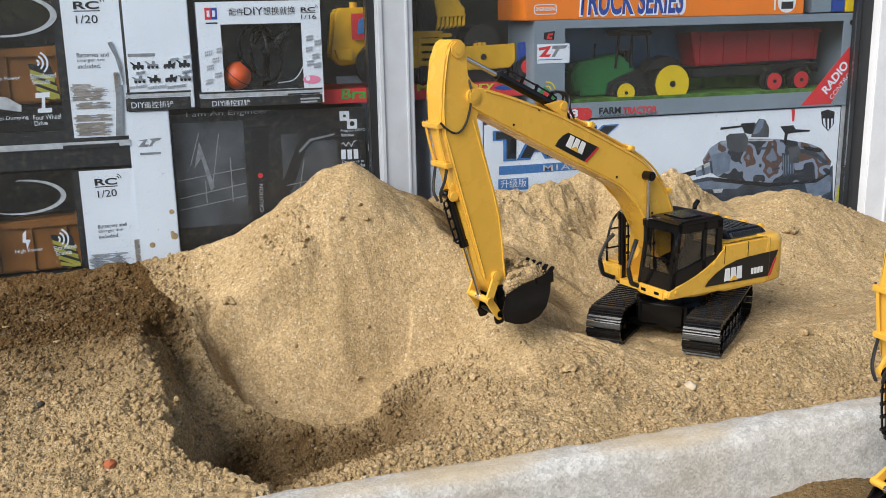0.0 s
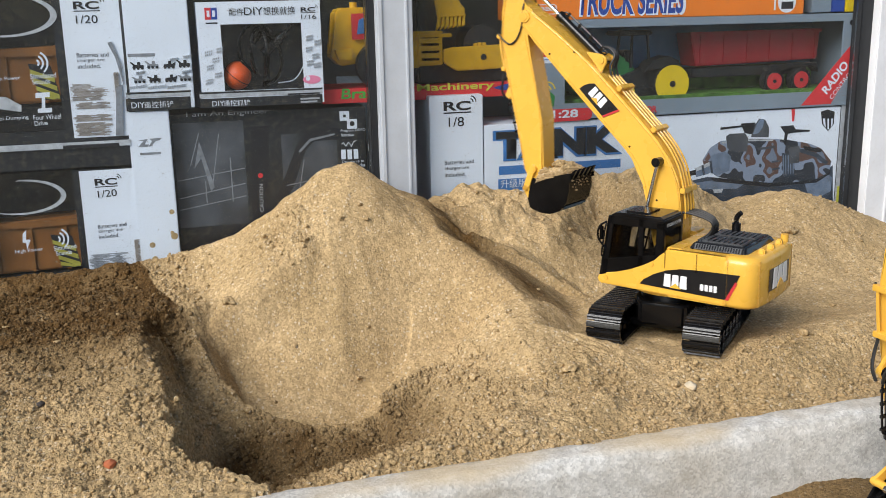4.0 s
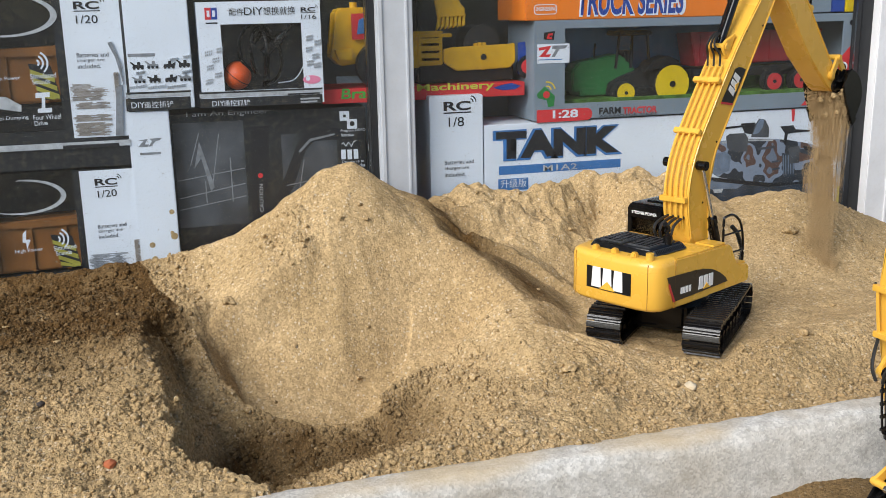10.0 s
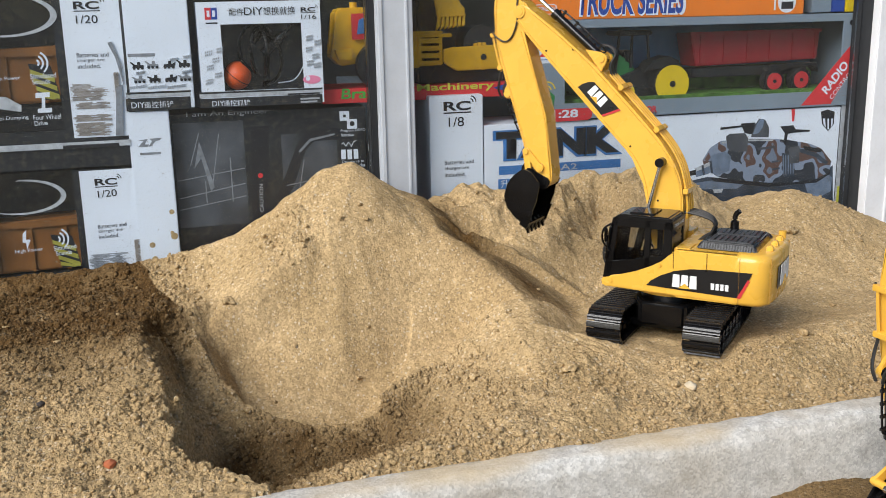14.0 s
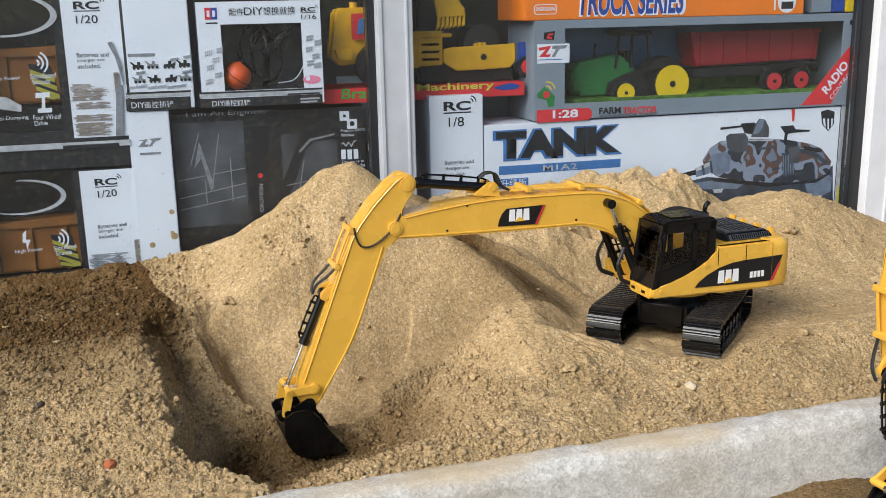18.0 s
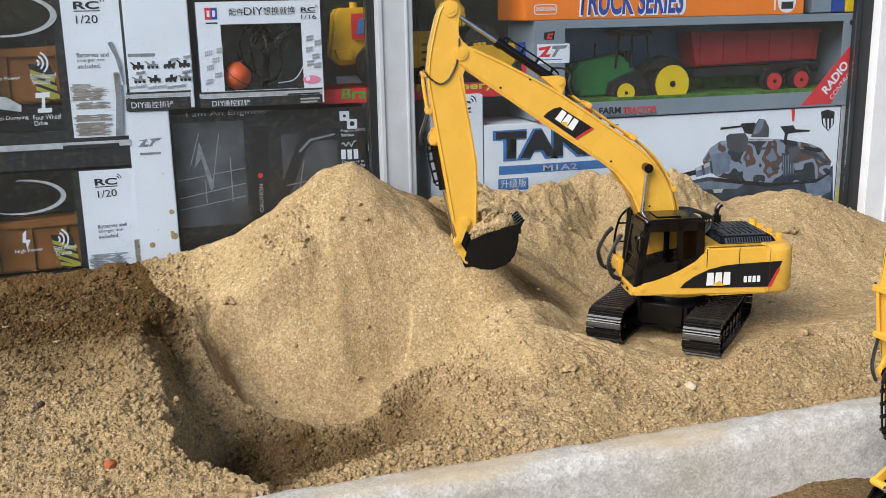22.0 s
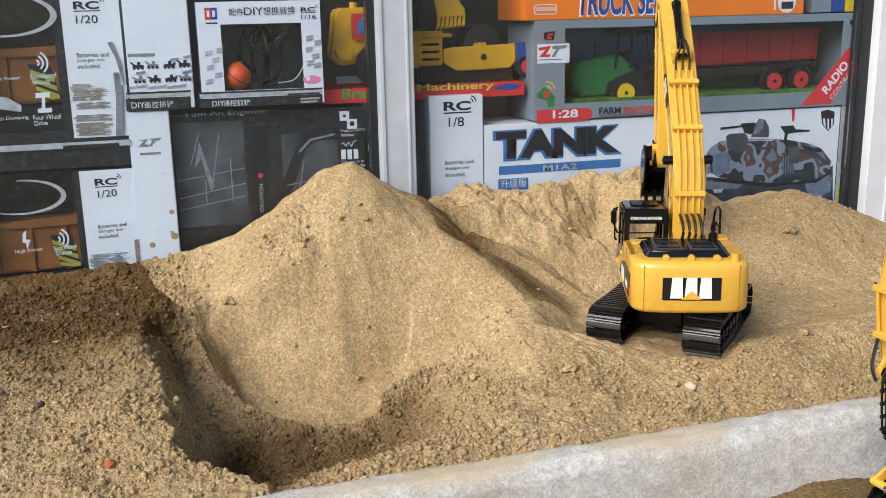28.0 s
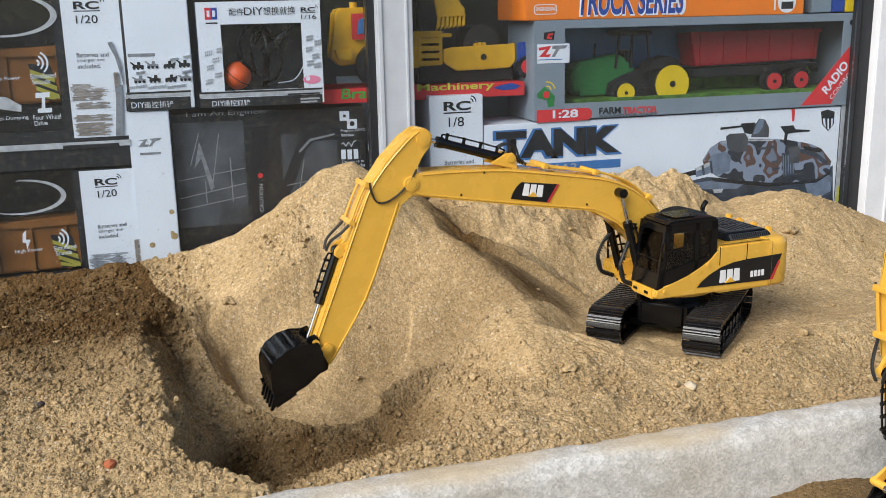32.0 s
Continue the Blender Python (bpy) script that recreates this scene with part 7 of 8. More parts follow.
b = truck_box((-0.9026, 0.1615, -0.6793, 0.4333), LOW_TOP[1] + 0.001, (-0.7683, 0.2045, -0.6882, 0.4326), (-0.8927, 0.2162, -0.7807, 0.4262), False)
UPZ = b.o.z
rc_mark(b, (-0.7507, 0.3885), 0.0111, 0.0353)
b.text("1/20", (-0.7489, 0.3687), 0.0113, INK_BLACK, width=0.0296)
for k, s in enumerate(("Batteries and", "charger are", "included.")):
    b.text(s, [(-0.7530, 0.3209), (-0.7531, 0.3128), (-0.7531, 0.3048)][k], 0.0064, INK_DIM, width=(0.044, 0.038, 0.032)[k])
for k in range(9):
    r = [(-0.7634, 0.2778, -0.7347, 0.2810), (-0.7624, 0.2724, -0.7117, 0.2748), (-0.7592, 0.2650, -0.7162, 0.2699), (-0.7653, 0.2604, -0.7247, 0.2629), (-0.7570, 0.2484, -0.7138, 0.2542), (-0.7627, 0.2304, -0.7155, 0.2362),
         (-0.7614, 0.2212, -0.7150, 0.2245), (-0.7608, 0.2095, -0.7175, 0.2170), (-0.7048, 0.2086, -0.6985, 0.2962)][k]
    b.brush((r[0], r[1] - 0.002, r[2], r[3] + 0.002), INK_WASH, k + 20)
b.shape([(-0.7091, 0.3405), (-0.7034, 0.3419), (-0.6930, 0.3108), (-0.6919, 0.2796), (-0.6958, 0.2978), (-0.7001, 0.3192)], INK_GREY, "crane_print")
b.shape([(-0.7026, 0.2759), (-0.6943, 0.2797), (-0.6989, 0.2048), (-0.7101, 0.2054)], INK_GREY, "crane_print")
b.patch((-0.9006, 0.1902, -0.6899, 0.1985), INK_PALE, "grey_band")
b.bars((-0.7850, 0.1881, -0.7060, 0.1948), 1, INK_BLACK, 0.8)
b.text("High Power", (-0.8700, 0.2900), 0.0067, CARTON_WHITE, width=0.0384, turn=2)
b.text("Simulated", (-0.8186, 0.2928), 0.0071, CARTON_WHITE, width=0.0352, turn=2)
b.text("Sounds", (-0.8165, 0.2847), 0.0071, CARTON_WHITE, width=0.0240, turn=2)
b.text("Four Wheel", (-0.8207, 0.2338), 0.0071, CARTON_WHITE, width=0.0376, turn=1)
b.text("Drive", (-0.8200, 0.2256), 0.0067, CARTON_WHITE, width=0.0176, turn=1)
b.text("Control Dumping", (-0.8872, 0.2338), 0.0067, CARTON_WHITE, width=0.0600, turn=1)
hazard(b, (-0.8200, 0.3144))
wave_icon(b, (-0.8101, 0.3149))
b.shape([(-0.8141, 0.2725), (-0.7948, 0.2733), (-0.7956, 0.2660), (-0.8017, 0.2663), (-0.8035, 0.2501), (-0.7942, 0.2505), (-0.7949, 0.2440), (-0.8141, 0.2441), (-0.8135, 0.2498), (-0.8081, 0.2503), (-0.8064, 0.2657), (-0.8149, 0.2652)], CARTON_WHITE, "printed_axle")
b.shape([(-0.8695, 0.2692), (-0.8546, 0.2686), (-0.8350, 0.2556), (-0.8360, 0.2467), (-0.8493, 0.2490), (-0.8714, 0.2532)], INK_PALE, "printed_tipper")
film_reflection(b, (-0.8450, 0.3818), 1.15)
p = (-0.8761, 0.3003)
toy_truck(p[0] + 0.01, p[1], UPZ + 0.004, 1.05)

# -- dark box with an engineer motto
b = Box("engineer_box", (-0.6299, -0.0190, -0.3278, 0.2296), 0.42, 0.10, CARTON_BLACK, "dark carton with grey printed machine arms", base=FLOOR_Z)
b.text("I am An Engineer", (-0.6061, 0.2237), 0.0100, INK_PALE, width=0.125)
b.patch((-0.6281, 0.0537, -0.5219, 0.2167), INK_DIM, "photo_print")
b.patch((-0.4645, 0.0970, -0.3761, 0.1913), INK_DIM, "photo_print")
b.shape([(-0.5101, 0.2058), (-0.4821, 0.2070), (-0.4908, 0.0373), (-0.5187, 0.0210)], INK_BLACK, "printed_mast")
b.shape([(-0.4804, 0.0900), (-0.4685, 0.1093), (-0.4376, 0.1798), (-0.4216, 0.1950), (-0.3808, 0.1983), (-0.3555, 0.1916), (-0.3561, 0.1789), (-0.4125, 0.1784), (-0.4278, 0.1630), (-0.4488, 0.1079), (-0.4627, 0.0850)], INK_BLACK, "printed_arm")
b.shape([(-0.4385, 0.1636), (-0.4195, 0.1824), (-0.3794, 0.1892), (-0.3795, 0.1865), (-0.4179, 0.1787), (-0.4350, 0.1616)], INK_GREY, "printed_pipe")
b.shape([(-0.6005, 0.1449), (-0.5903, 0.1882), (-0.5718, 0.1163), (-0.5776, 0.1077), (-0.5890, 0.1618)], INK_GREY, "printed_cable")
for x0, z0, x1, z1, w in ((-0.626, 0.128, -0.524, 0.142, 0.0007), (-0.626, 0.100, -0.524, 0.118, 0.0008), (-0.626, 0.082, -0.524, 0.098, 0.0007), (-0.606, 0.150, -0.590, 0.200, 0.0008),
                          (-0.575, 0.115, -0.560, 0.198, 0.0007), (-0.545, 0.09, -0.545, 0.16, 0.0009), (-0.585, 0.09, -0.585, 0.125, 0.0008), (-0.46, 0.110, -0.378, 0.122, 0.0007), (-0.44, 0.10, -0.43, 0.15, 0.0007)):
    n = Vector((z1 - z0, 0, x0 - x1)).normalized() * w
    b.shape([(x0 - n.x, z0 - n.z), (x1 - n.x, z1 - n.z), (x1 + n.x, z1 + n.z), (x0 + n.x, z0 + n.z)], INK_GREY, "printed_line", 0.0003)
b.patch((-0.3700, 0.2082, -0.3545, 0.2234), CARTON_WHITE, "icon")
b.patch((-0.3587, 0.1949, -0.3422, 0.2103), CARTON_WHITE, "icon")
b.patch((-0.3645, 0.2136, -0.3600, 0.2180), INK_BLACK, "icon")
b.disc((-0.3504, 0.2031), 0.004, INK_BLACK, name="icon")
b.text("Program DEMO", (-0.3693, 0.1896), 0.0052, CARTON_WHITE, width=0.040)
b.text("function", (-0.3687, 0.1832), 0.0052, CARTON_WHITE, width=0.020)
for k in range(3):
    r = [(-0.3700, 0.1466, -0.3627, 0.1621), (-0.3599, 0.1460, -0.3526, 0.1616), (-0.3497, 0.1463, -0.3424, 0.1619)][k]
    b.patch(r, CARTON_WHITE, "icon")
b.shape([(-0.3702, 0.1706), (-0.3655, 0.1740), (-0.3620, 0.1683), (-0.3572, 0.1744), (-0.3529, 0.1678), (-0.3489, 0.1749), (-0.3433, 0.1764), (-0.3490, 0.1730), (-0.3529, 0.1660), (-0.3573, 0.1726), (-0.3621, 0.1665), (-0.3656, 0.1721)], CARTON_WHITE, "icon")
b.text("Operate up to", (-0.3698, 0.1395), 0.0050, CARTON_WHITE, width=0.036)
b.text("Three Vehicles", (-0.3701, 0.1331), 0.0050, CARTON_WHITE, width=0.038)
b.patch((-0.3253, 0.1577, -0.3160, 0.1687), CARTON_WHITE, "icon")
b.disc((-0.5002, 0.1286), 0.004, INK_RED, name="icon")
b.text("CAUTION", (-0.4986, 0.0702), 0.006, INK_PALE, width=0.045, turn=88)
# -- dim stock further back in the shop
for nm, r, mat, lab in (("carton", (-0.9, FLOOR_Z, -0.32, 0.16), CARTON_BLACK, "dark stacked carton deeper in the shop"), ("carton", (-0.30, FLOOR_Z, 0.0, 0.25), CARTON_GREY, "grey carton deeper in the shop")):
    Box(nm, r, 0.60, 0.25, mat, lab, "box", "stock in the shop")


# ---- arm of a second toy excavator on the pavement ----
def second_arm():
    base = pose(0.034, -0.411, -0.086, 0, 0, 185)
    arm = thing("second_toy_excavator", base, "yellow arm of another toy excavator, bucket on the pavement", "toy excavator")
    S = build_stick(arm)
    turn = pose(0, 0, 0.232, 0, 92.0, 0)
    S.matrix_basis = turn
    K = build_bucket(arm)
    K.matrix_basis = turn @ pose(STICK_LEN, 0, 0, 0, 55, 0)
    r = Vector((0.2300, 0, 0.0300))
    foot = Vector((PIN_BC[0], 0, PIN_BC[1]))
    a = math.degrees(math.atan2(r.z - foot.z, r.x - foot.x))
    barrel, rod_ = build_cylinder(arm, 0.0050, 0.066, 0.075, "bucket_cylinder")
    barrel.matrix_basis = turn @ pose(foot.x, 0, foot.z, 0, -a, 0)
    rod_.matrix_basis = turn @ pose(r.x, 0, r.z, 0, -a, 0)
    l1 = build_link(arm, LINK_1, "rocker_link")
    l1.matrix_basis = turn @ pose(PIN_L[0], 0, PIN_L[1], 0, -math.degrees(math.atan2(r.z - PIN_L[1], r.x - PIN_L[0])), 0)


second_arm()

# ---- loose clods and pebbles on the sand ----
def clods():
    rnd = random.Random(5)
    shapes = []
    SIZES = (0.0024, 0.0032, 0.0042, 0.0065, 0.0085, 0.0110)
    for k in range(6):
        bm = bmesh.new()
        lump_mesh(bm, (0, 0, 0), SIZES[k], k + 1, 0.62, 3, 1.5)
        for w in bm.verts:
            w.co *= 1 + 0.16 * noise.noise(w.co * (3.2 / SIZES[k]) + Vector((k, 2, 0)))
        me = bpy.data.meshes.new("sand_clod")
        bm.to_mesh(me)
        bm.free()
        me.materials.append(SAND)
        me.polygons.foreach_set("use_smooth", [True] * len(me.polygons))
        shapes.append(me)
    spots = [(-0.094, -0.178, 0.006), (0.12, -0.12, 0.0095), (0.31, 0.19, 0.012), (-0.575, 0.19, 0.0085),
             (-0.33, -0.09, 0.007), (-0.30, -0.06, 0.006), (-0.20, -0.12, 0.009), (-0.185, -0.145, 0.007)]
    for k in range(70):
        x, y = rnd.uniform(-0.9, 0.5), rnd.uniform(-0.24, 0.3)
        spots.append((x, y, rnd.choice((0.0024, 0.0024, 0.0032, 0.0042))))
    for k, (x, y, r) in enumerate(spots):
        u, v = track_space(x, y)
        if abs(u) < 0.13 and abs(v) < 0.10:
            continue
        j = min(range(6), key=lambda i: abs(SIZES[i] - r))
        ob = new("sand_clod", shapes[j])
        z = float(ground_z(x, y))
        ob.matrix_basis = pose(x, y, z + r * 0.25, 0, 0, rnd.uniform(0, 360))
        tagged(ob, "small crumbly lump of damp sand lying on the heap", "sand clod", "loose sand clods")


clods()


def pebble(x, y, r, mat, label):
    bm = bmesh.new()
    lump_mesh(bm, (0, 0, 0), r, 9, 0.6, 2)
    ob = tagged(part("pebble", bm, mat, None), label, "pebble")
    ob.location = (x, y, float(ground_z(x, y)) + r * 0.3)


pebble(-0.075, -0.183, 0.0075, paint("pale_pebble", (0.66, 0.55, 0.38), 0.7), "pale smooth pebble on the sand")
pebble(-0.715, -0.215, 0.006, paint("brick_crumb", (0.45, 0.13, 0.05), 0.8), "orange brick crumb on the sand")
pebble(-0.790, -0.075, 0.0045, paint("dark_pebble", (0.05, 0.04, 0.035), 0.7), "small dark pebble on the sand")

# ---- sand that the bucket carries and tips ----
def grain_meshes():
    """Loose clusters of grains, each a small eight-sided crumb."""
    rnd = random.Random(3)
    octa = np.array(((1, 0, 0), (-1, 0, 0), (0, 1, 0), (0, -1, 0), (0, 0, 1), (0, 0, -1)), float)
    side = np.array(((0, 2, 4), (2, 1, 4), (1, 3, 4), (3, 0, 4), (2, 0, 5), (1, 2, 5), (3, 1, 5), (0, 3, 5)))
    out = []
    for k in range(16):
        verts, faces = [], []
        for g in range(750):
            c = np.array((min(0.024, max(-0.018, rnd.gauss(0, 0.011))), min(0.018, max(-0.018, rnd.gauss(0, 0.011))), min(0.014, max(-0.010, rnd.gauss(0, 0.006)))))
            r = rnd.uniform(0.0008, 0.0018) if rnd.random() < 0.95 else rnd.uniform(0.0018, 0.0030)
            faces.append(side + 6 * g)
            verts.append(c + octa * r)
        me = bpy.data.meshes.new("sand_grains")
        me.from_pydata(np.concatenate(verts).tolist(), [], np.concatenate(faces).tolist())
        me.materials.append(LOOSE)
        out.append(me)
    return out


GRAINS = grain_meshes()


def build_load(seed):
    """The pieces of one bucketful: crumbly lumps and loose clusters of grains."""
    rnd = random.Random(seed)
    root = thing("sand_load", Matrix.Identity(4), "bucketful of loose yellow-brown sand being tipped out", "sand", kind="stuff")
    pieces = []
    # eight large lumps heap over the lip, small crumbs lie on them
    for k in range(36):
        big = k < 9
        u, v = (0.018 + 0.013 * (k % 3), 0.0135 * (k // 3 - 1)) if big else (rnd.uniform(0.009, 0.054), rnd.uniform(-0.024, 0.024))
        high = (1 - ((u - 0.031) / 0.038) ** 2) * (1 - (v / 0.045) ** 2)
        r = rnd.uniform(0.0135, 0.0160) if big else rnd.uniform(0.0025, 0.0050)
        bm = bmesh.new()
        lump_mesh(bm, (0, 0, 0), r, seed + k * 1.7, 0.9, 4 if big else 2, 0.35 if big else 0.8)
        for w in bm.verts:
            w.co += w.co.normalized() * (noise.noise(w.co * 420 + Vector((k, 0, 0))) * 0.0010 + noise.noise(w.co * 900 + Vector((k, 3, 0))) * 0.0009)
        deep = 0.008 - 0.012 * high if big else 0.004 - 0.026 * high
        pieces.append((part("sand_lump", bm, SAND, root), Vector((u, v, deep))))
    for k in range(66):
        home = Vector((rnd.uniform(0.022, 0.040), rnd.uniform(-0.012, 0.012), rnd.uniform(0.000, 0.010)))
        ob = new("sand_grains", GRAINS[k % len(GRAINS)])
        ob.parent = root
        pieces.append((ob, home))
    return pieces


load_1, load_2 = build_load(21), build_load(57)


# ---- a white moth that flutters past the lens ----
moth = thing("moth", Matrix.Identity(4), "small white moth flying over the kerb", "moth")
MOTH = paint("white_moth", (0.82, 0.82, 0.80), 0.8, vary=0.1, scale=300)
bm = rod((-0.004, 0, 0), (0.004, 0, 0), 0.0010, seg=8, r2=0.0006)
part("body", bm, MOTH, moth)
for s in (-1, 1):
    part("wing", slab([(0.004, s * 0.0006), (0.0065, s * 0.008), (0.001, s * 0.0110), (-0.006, s * 0.008), (-0.005, s * 0.0006)], 0.0, 0.0003, axis="z"), MOTH, moth)


# ---- motion ----
SWING = [(0, 195), (1, 176), (2, 123.3), (3, 94), (3.5, 104), (4.5, 155), (5.5, 205), (6, 228), (7, 278.7), (8, 321.4), (9, 361), (9.5, 378), (10, 386), (11, 386.5), (11.7, 387),
         (12, 389.5), (12.5, 420), (13, 444), (14, 495), (14.5, 520), (15.5, 542), (16.5, 544), (21, 544), (22, 529.4), (23, 475), (24, 427.3), (25, 382), (25.5, 382.5),
         (26.6, 384), (27.5, 428.5), (28, 429.5), (28.5, 434), (29, 459), (30, 512.4), (31, 546), (32, 546.5)]
BOOM = [(0, 37), (1, 54.9), (2, 54.7), (3, 54.2), (5.5, 55), (7, 55), (8, 56.5), (9, 60.8), (10, 67), (11, 65.6), (12, 61.6), (13, 59.5), (14, 56.2), (14.5, 55.7), (15.5, 36), (16.5, 15.9),
        (17, 12.4), (18, 11.4), (19, 16.3), (20, 21.1), (21, 26.1), (22, 45), (23, 52), (24, 55), (25, 56.5), (25.5, 61), (26, 65), (27.5, 59), (29, 58.8), (30, 58.7), (31, 59), (31.4, 50), (32, 19.8)]
STICK = [(0, -98.5), (1, -89), (2, -95), (3, -97), (5.5, -90), (6, -92), (7, -93), (8, -89.4), (9, -79), (10, -40), (10.6, -42), (11, -57), (12, -87.5), (13, -95), (14, -99), (14.5, -85.1),
         (15.5, -64), (16.5, -55.9), (17, -51), (18, -60.8), (19, -78.6), (20, -93), (21, -104), (22, -91.4), (23, -100), (24, -92), (25, -78.5), (25.5, -57.5), (26, -44), (26.6, -56),
         (27.5, -90), (29, -95), (30, -87.6), (31, -54.5), (32, -60.1)]
BUCKET = [(0, 166), (1, 169.7), (2, 160), (3, 161), (5.5, 165.5), (7, 172), (8, 172), (9, 180), (9.2, 186), (9.4, 248), (9.6, 262), (9.8, 278), (10, 300), (10.2, 338), (10.4, 351), (10.6, 350),
          (11, 334), (12, 304), (13, 296), (14, 288), (14.5, 309), (15.5, 332), (16.5, 336), (17, 326), (17.5, 280), (18, 238.7), (19, 223.3), (20, 215.6), (20.5, 190), (21, 158.7), (22, 164.4),
          (23, 158), (24, 165), (24.6, 172), (24.7, 178), (24.8, 222), (24.9, 248), (25, 258), (25.3, 268), (25.5, 286), (25.9, 350), (26.5, 345), (27.5, 303), (28.5, 298), (29, 297), (30, 307), (31, 336), (32, 329)]


def at(rows, t):
    """A smooth value between rows: cubic with slopes that never overshoot."""
    ts, vs = [r[0] for r in rows], [r[1] for r in rows]
    if t <= ts[0]:
        return vs[0]
    if t >= ts[-1]:
        return vs[-1]
    i = next(k for k in range(len(ts) - 1) if ts[k] <= t <= ts[k + 1])

    def slope(k):
        if k == 0 or k == len(ts) - 1:
            return 0.0
        a, b = (vs[k] - vs[k - 1]) / (ts[k] - ts[k - 1]), (vs[k + 1] - vs[k]) / (ts[k + 1] - ts[k])
        return 0.0 if a * b <= 0 else 2 * a * b / (a + b)
    h = ts[i + 1] - ts[i]
    u = (t - ts[i]) / h
    a, b = slope(i), slope(i + 1)
    return (2 * u ** 3 - 3 * u * u + 1) * vs[i] + (u ** 3 - 2 * u * u + u) * h * a + (3 * u * u - 2 * u ** 3) * vs[i + 1] + (u ** 3 - u * u) * h * b


def arm_pose(t):
    """Poses of all moving pieces in the excavator's space."""
    az, be, st, bu = at(SWING, t), at(BOOM, t), at(STICK, t), at(BUCKET, t)
    base = pose(0, 0, TRACK_Z, 0, 0, az)

    def vec(a, x, z):
        c, s = math.cos(radians(a)), math.sin(radians(a))
        return Vector((x * c - z * s, 0, x * s + z * c))
    foot = Vector((BOOM_FOOT[0], ARM_Y, BOOM_FOOT[1]))
    b = foot + vec(be, BOOM_LEN, 0)
    d = b + vec(st, STICK_LEN, 0)
    out = {}

    def put(key, p, a, y=0.0):
        out[key] = base @ pose(p.x, p.y + y, p.z, 0, -a, 0)
    out["house"] = base
    put("boom", foot, be), put("stick", b, st), put("bucket", d, bu)

    def ram(key, p, q, y=0.0):
        a = math.degrees(math.atan2(q.z - p.z, q.x - p.x))
        put(key + "_barrel", p, a, y), put(key + "_rod", q, a, y)
    ram("stick_cyl", foot + vec(be, *PIN_S), b + vec(st, *PIN_C))
    k = foot + vec(be, *PIN_K)
    c = Vector((CYL_FOOT[0], ARM_Y, CYL_FOOT[1]))
    ram("boom_cyl_0", c, k, 0.0245), ram("boom_cyl_1", c, k, -0.0245)
    l, g = b + vec(st, *PIN_L), d + vec(bu, *PIN_G)
    gap = g - l
    dist = min(gap.length, (LINK_1 + LINK_2) * 0.999)
    x = (dist * dist + LINK_1 ** 2 - LINK_2 ** 2) / (2 * dist)
    hgt = math.sqrt(max(0.0, LINK_1 ** 2 - x * x))
    e = gap.normalized()
    n = Vector((-e.z, 0, e.x))
    r1 = l + e * x + n * hgt
    r2 = l + e * x - n * hgt
    outward = vec(st, 0, 1)
    r = r1 if (r1 - l).dot(outward) > (r2 - l).dot(outward) else r2
    put("link_1", l, math.degrees(math.atan2(r.z - l.z, r.x - l.x)))
    put("link_2", g, math.degrees(math.atan2(r.z - g.z, r.x - g.x)))
    ram("bucket_cyl", b + vec(st, *PIN_BC), r)
    return out


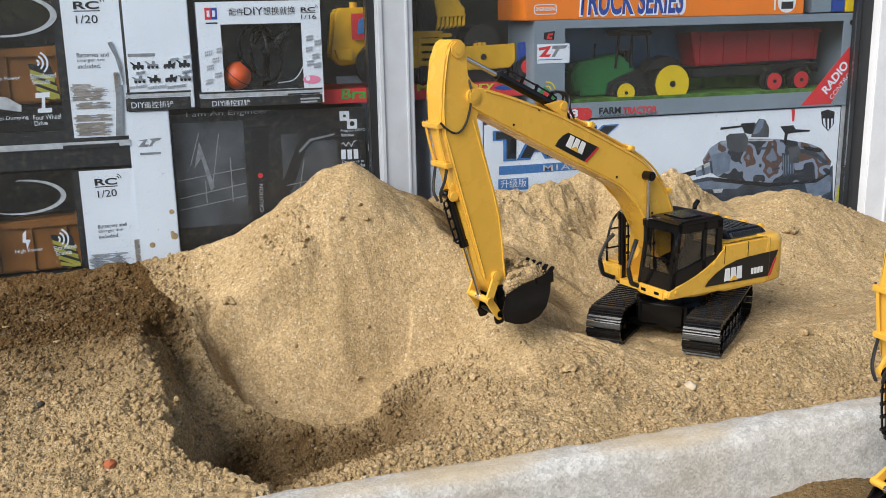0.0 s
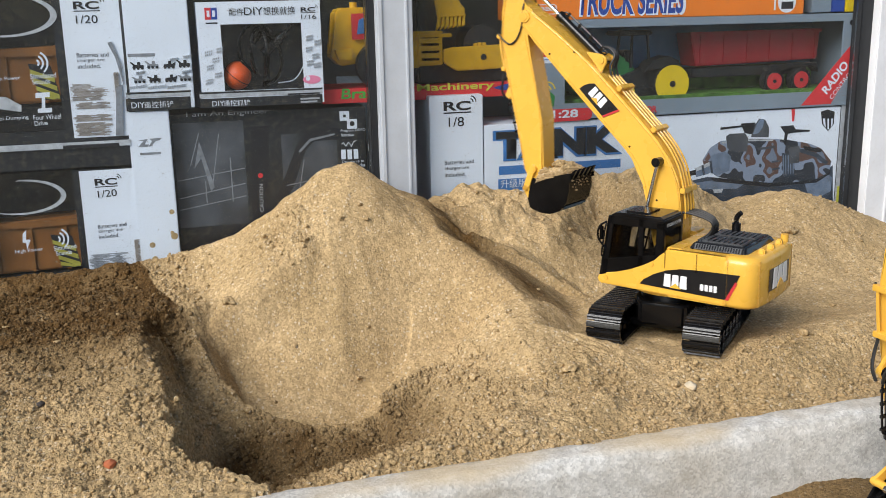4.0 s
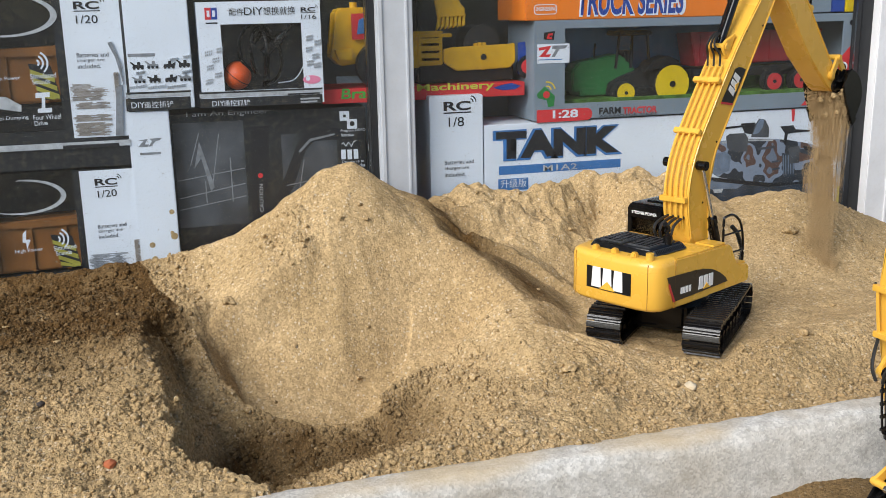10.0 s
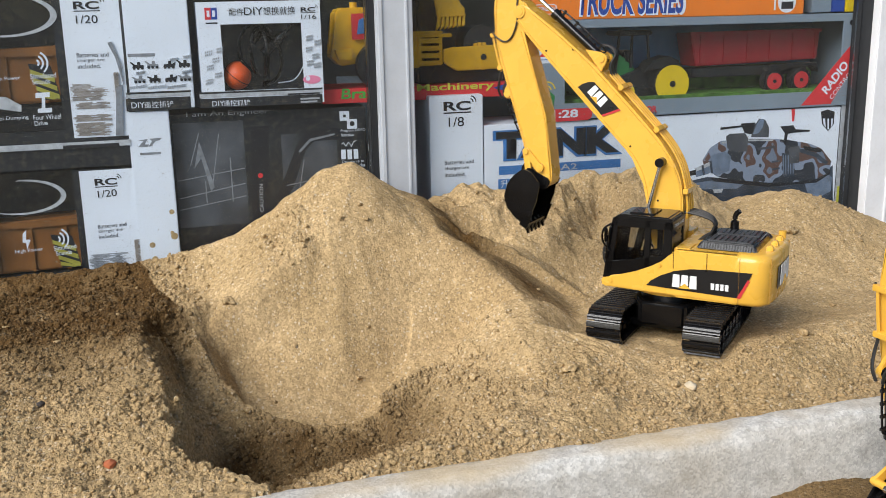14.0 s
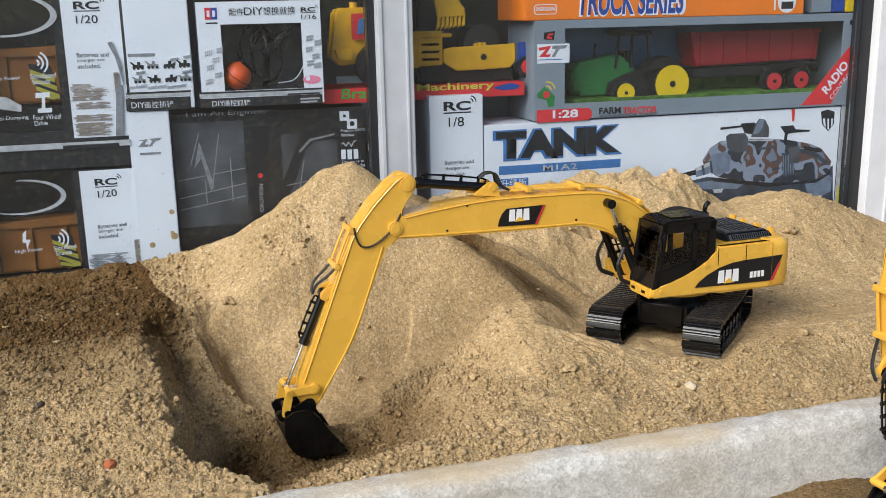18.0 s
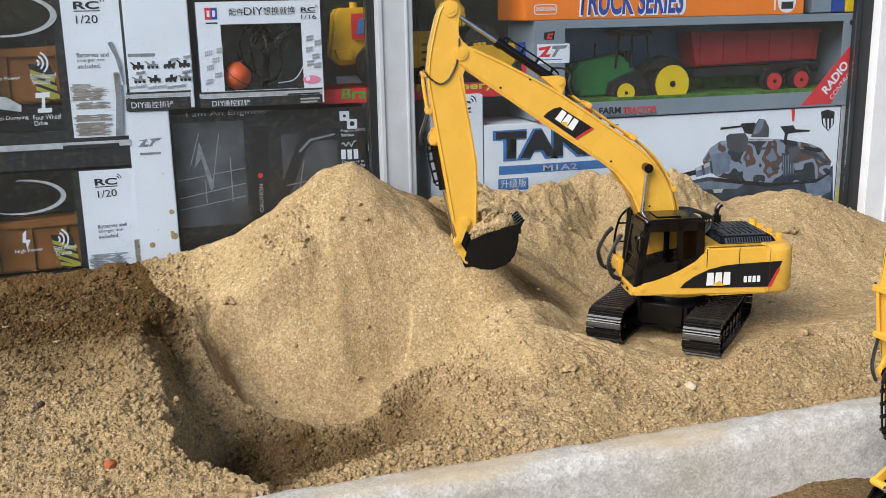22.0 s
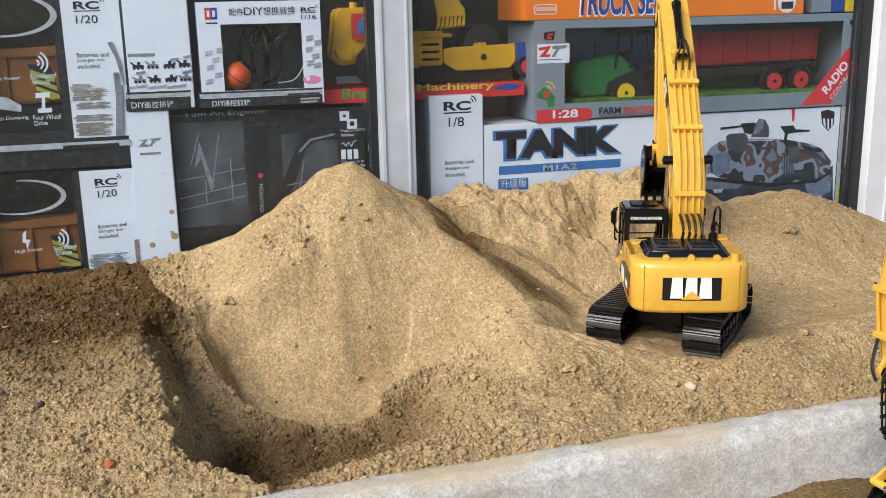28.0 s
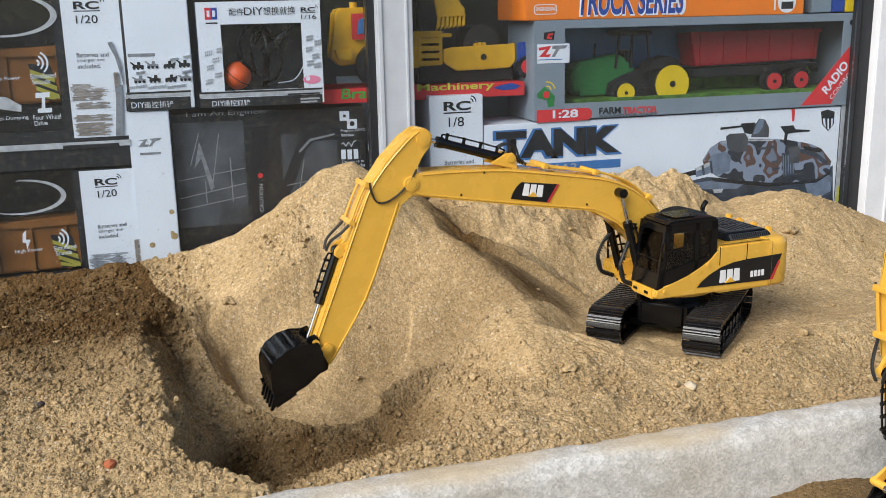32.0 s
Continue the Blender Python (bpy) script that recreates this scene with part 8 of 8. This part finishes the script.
def motions():
    pieces = {"house": house, "boom": boom, "stick": stick, "bucket": bucket, "stick_cyl_barrel": stick_cyl[0], "stick_cyl_rod": stick_cyl[1],
              "bucket_cyl_barrel": bucket_cyl[0], "bucket_cyl_rod": bucket_cyl[1], "link_1": link_1, "link_2": link_2}
    for k in (0, 1):
        pieces["boom_cyl_%d_barrel" % k], pieces["boom_cyl_%d_rod" % k] = boom_cyls[k]
    times = [i / 10 for i in range(321)]
    poses = [arm_pose(t) for t in times]
    for key, ob in pieces.items():
        walk(ob, [(t, p[key]) for t, p in zip(times, poses)])
    # the moth: up from the pavement, across, and away
    walk(moth, [(0.0, pose(-0.62, -0.80, PAVE_Z + 0.004, 0, 0, 0)), (1.55, pose(-0.62, -0.80, PAVE_Z + 0.004, 0, 0, 0)), (1.8, pose(-0.5548, -0.8755, 0.2384, 50, 20, 20)), (1.9, pose(-0.4771, -0.8898, 0.2666, 62, 20, 20)), (2.0, pose(-0.4313, -0.8958, 0.2925, 72, 20, 20)), (2.1, pose(-0.385, -0.900, 0.318, 72, 20, 20)), (2.25, pose(-0.20, -0.85, 0.40, 60, 0, 20)),
                (2.6, pose(0.9, -0.9, 0.7, 30, 0, 20)), (6.0, pose(1.5, -1.2, PAVE_Z + 0.004, 0, 0, 20)), (32.0, pose(1.5, -1.2, PAVE_Z + 0.004, 0, 0, 20))])
    down = pose(0, 0, -TRACK_Z)
    made = {}

    def bucket_at(t):
        if t not in made:
            made[t] = down @ arm_pose(t)["bucket"]
        return made[t]
    # first bucketful: in the bucket from the start; second: cut from the hole
    for pieces, tips, cut in ((load_1, (9.27, 10.12), None), (load_2, (24.72, 25.72), 18.0)):
        order = sorted(range(len(pieces)), key=lambda k: k * 2.5 if k < 9 else (k * 23) % len(pieces))
        for n, k in enumerate(order):
            ob, local = pieces[k]
            rel = tips[0] + (tips[1] - tips[0]) * (n + 0.5) / len(pieces)
            seat = lambda t: bucket_at(t) @ Matrix.Translation(local)
            rows = []
            if cut is None:
                rows = [(i / 5, seat(i / 5)) for i in range(int(rel * 5) + 1)]
            else:
                hole = Vector((-0.40 + 0.035 * ((k * 5) % 7) / 7, -0.03 + 0.05 * ((k * 3) % 5 - 2) / 5, -0.165))
                rows = [(0.0, Matrix.Translation(hole)), (cut - 0.5, Matrix.Translation(hole))]
                for i in range(int(cut * 5), int(rel * 5) + 1):
                    u = min(1.0, (i / 5 - cut) / (1.8 + 0.012 * k))
                    u = u * u * (3 - 2 * u)
                    m = seat(i / 5)
                    rows.append((i / 5, Matrix.Translation(hole * (1 - u) + m.translation * u) @ m.to_3x3().to_4x4()))
            rows.append((int(rel * 30) / 30, seat(int(rel * 30) / 30))) if int(rel * 30) / 30 > rows[-1][0] + 0.02 else None
            m0 = seat(rel)
            p0 = m0.translation.copy()
            drift = Vector((math.cos(k * 2.4), math.sin(k * 2.4), 0)) * 0.04 + Vector((0, 0, -0.25))
            i = int(rel * 30) + 1
            while True:
                t = i / 30
                dt = t - rel
                p = p0 + drift * dt + Vector((0, 0, -4.9 * dt * dt))
                floor = float(ground_z(p.x, p.y)) - 0.035
                p.z = max(p.z, floor)
                rows.append((t, Matrix.Translation(p) @ m0.to_3x3().to_4x4()))
                if p.z <= floor:
                    break
                i += 1
            rows.append((32.0, rows[-1][1]))
            walk(ob, rows)


motions()
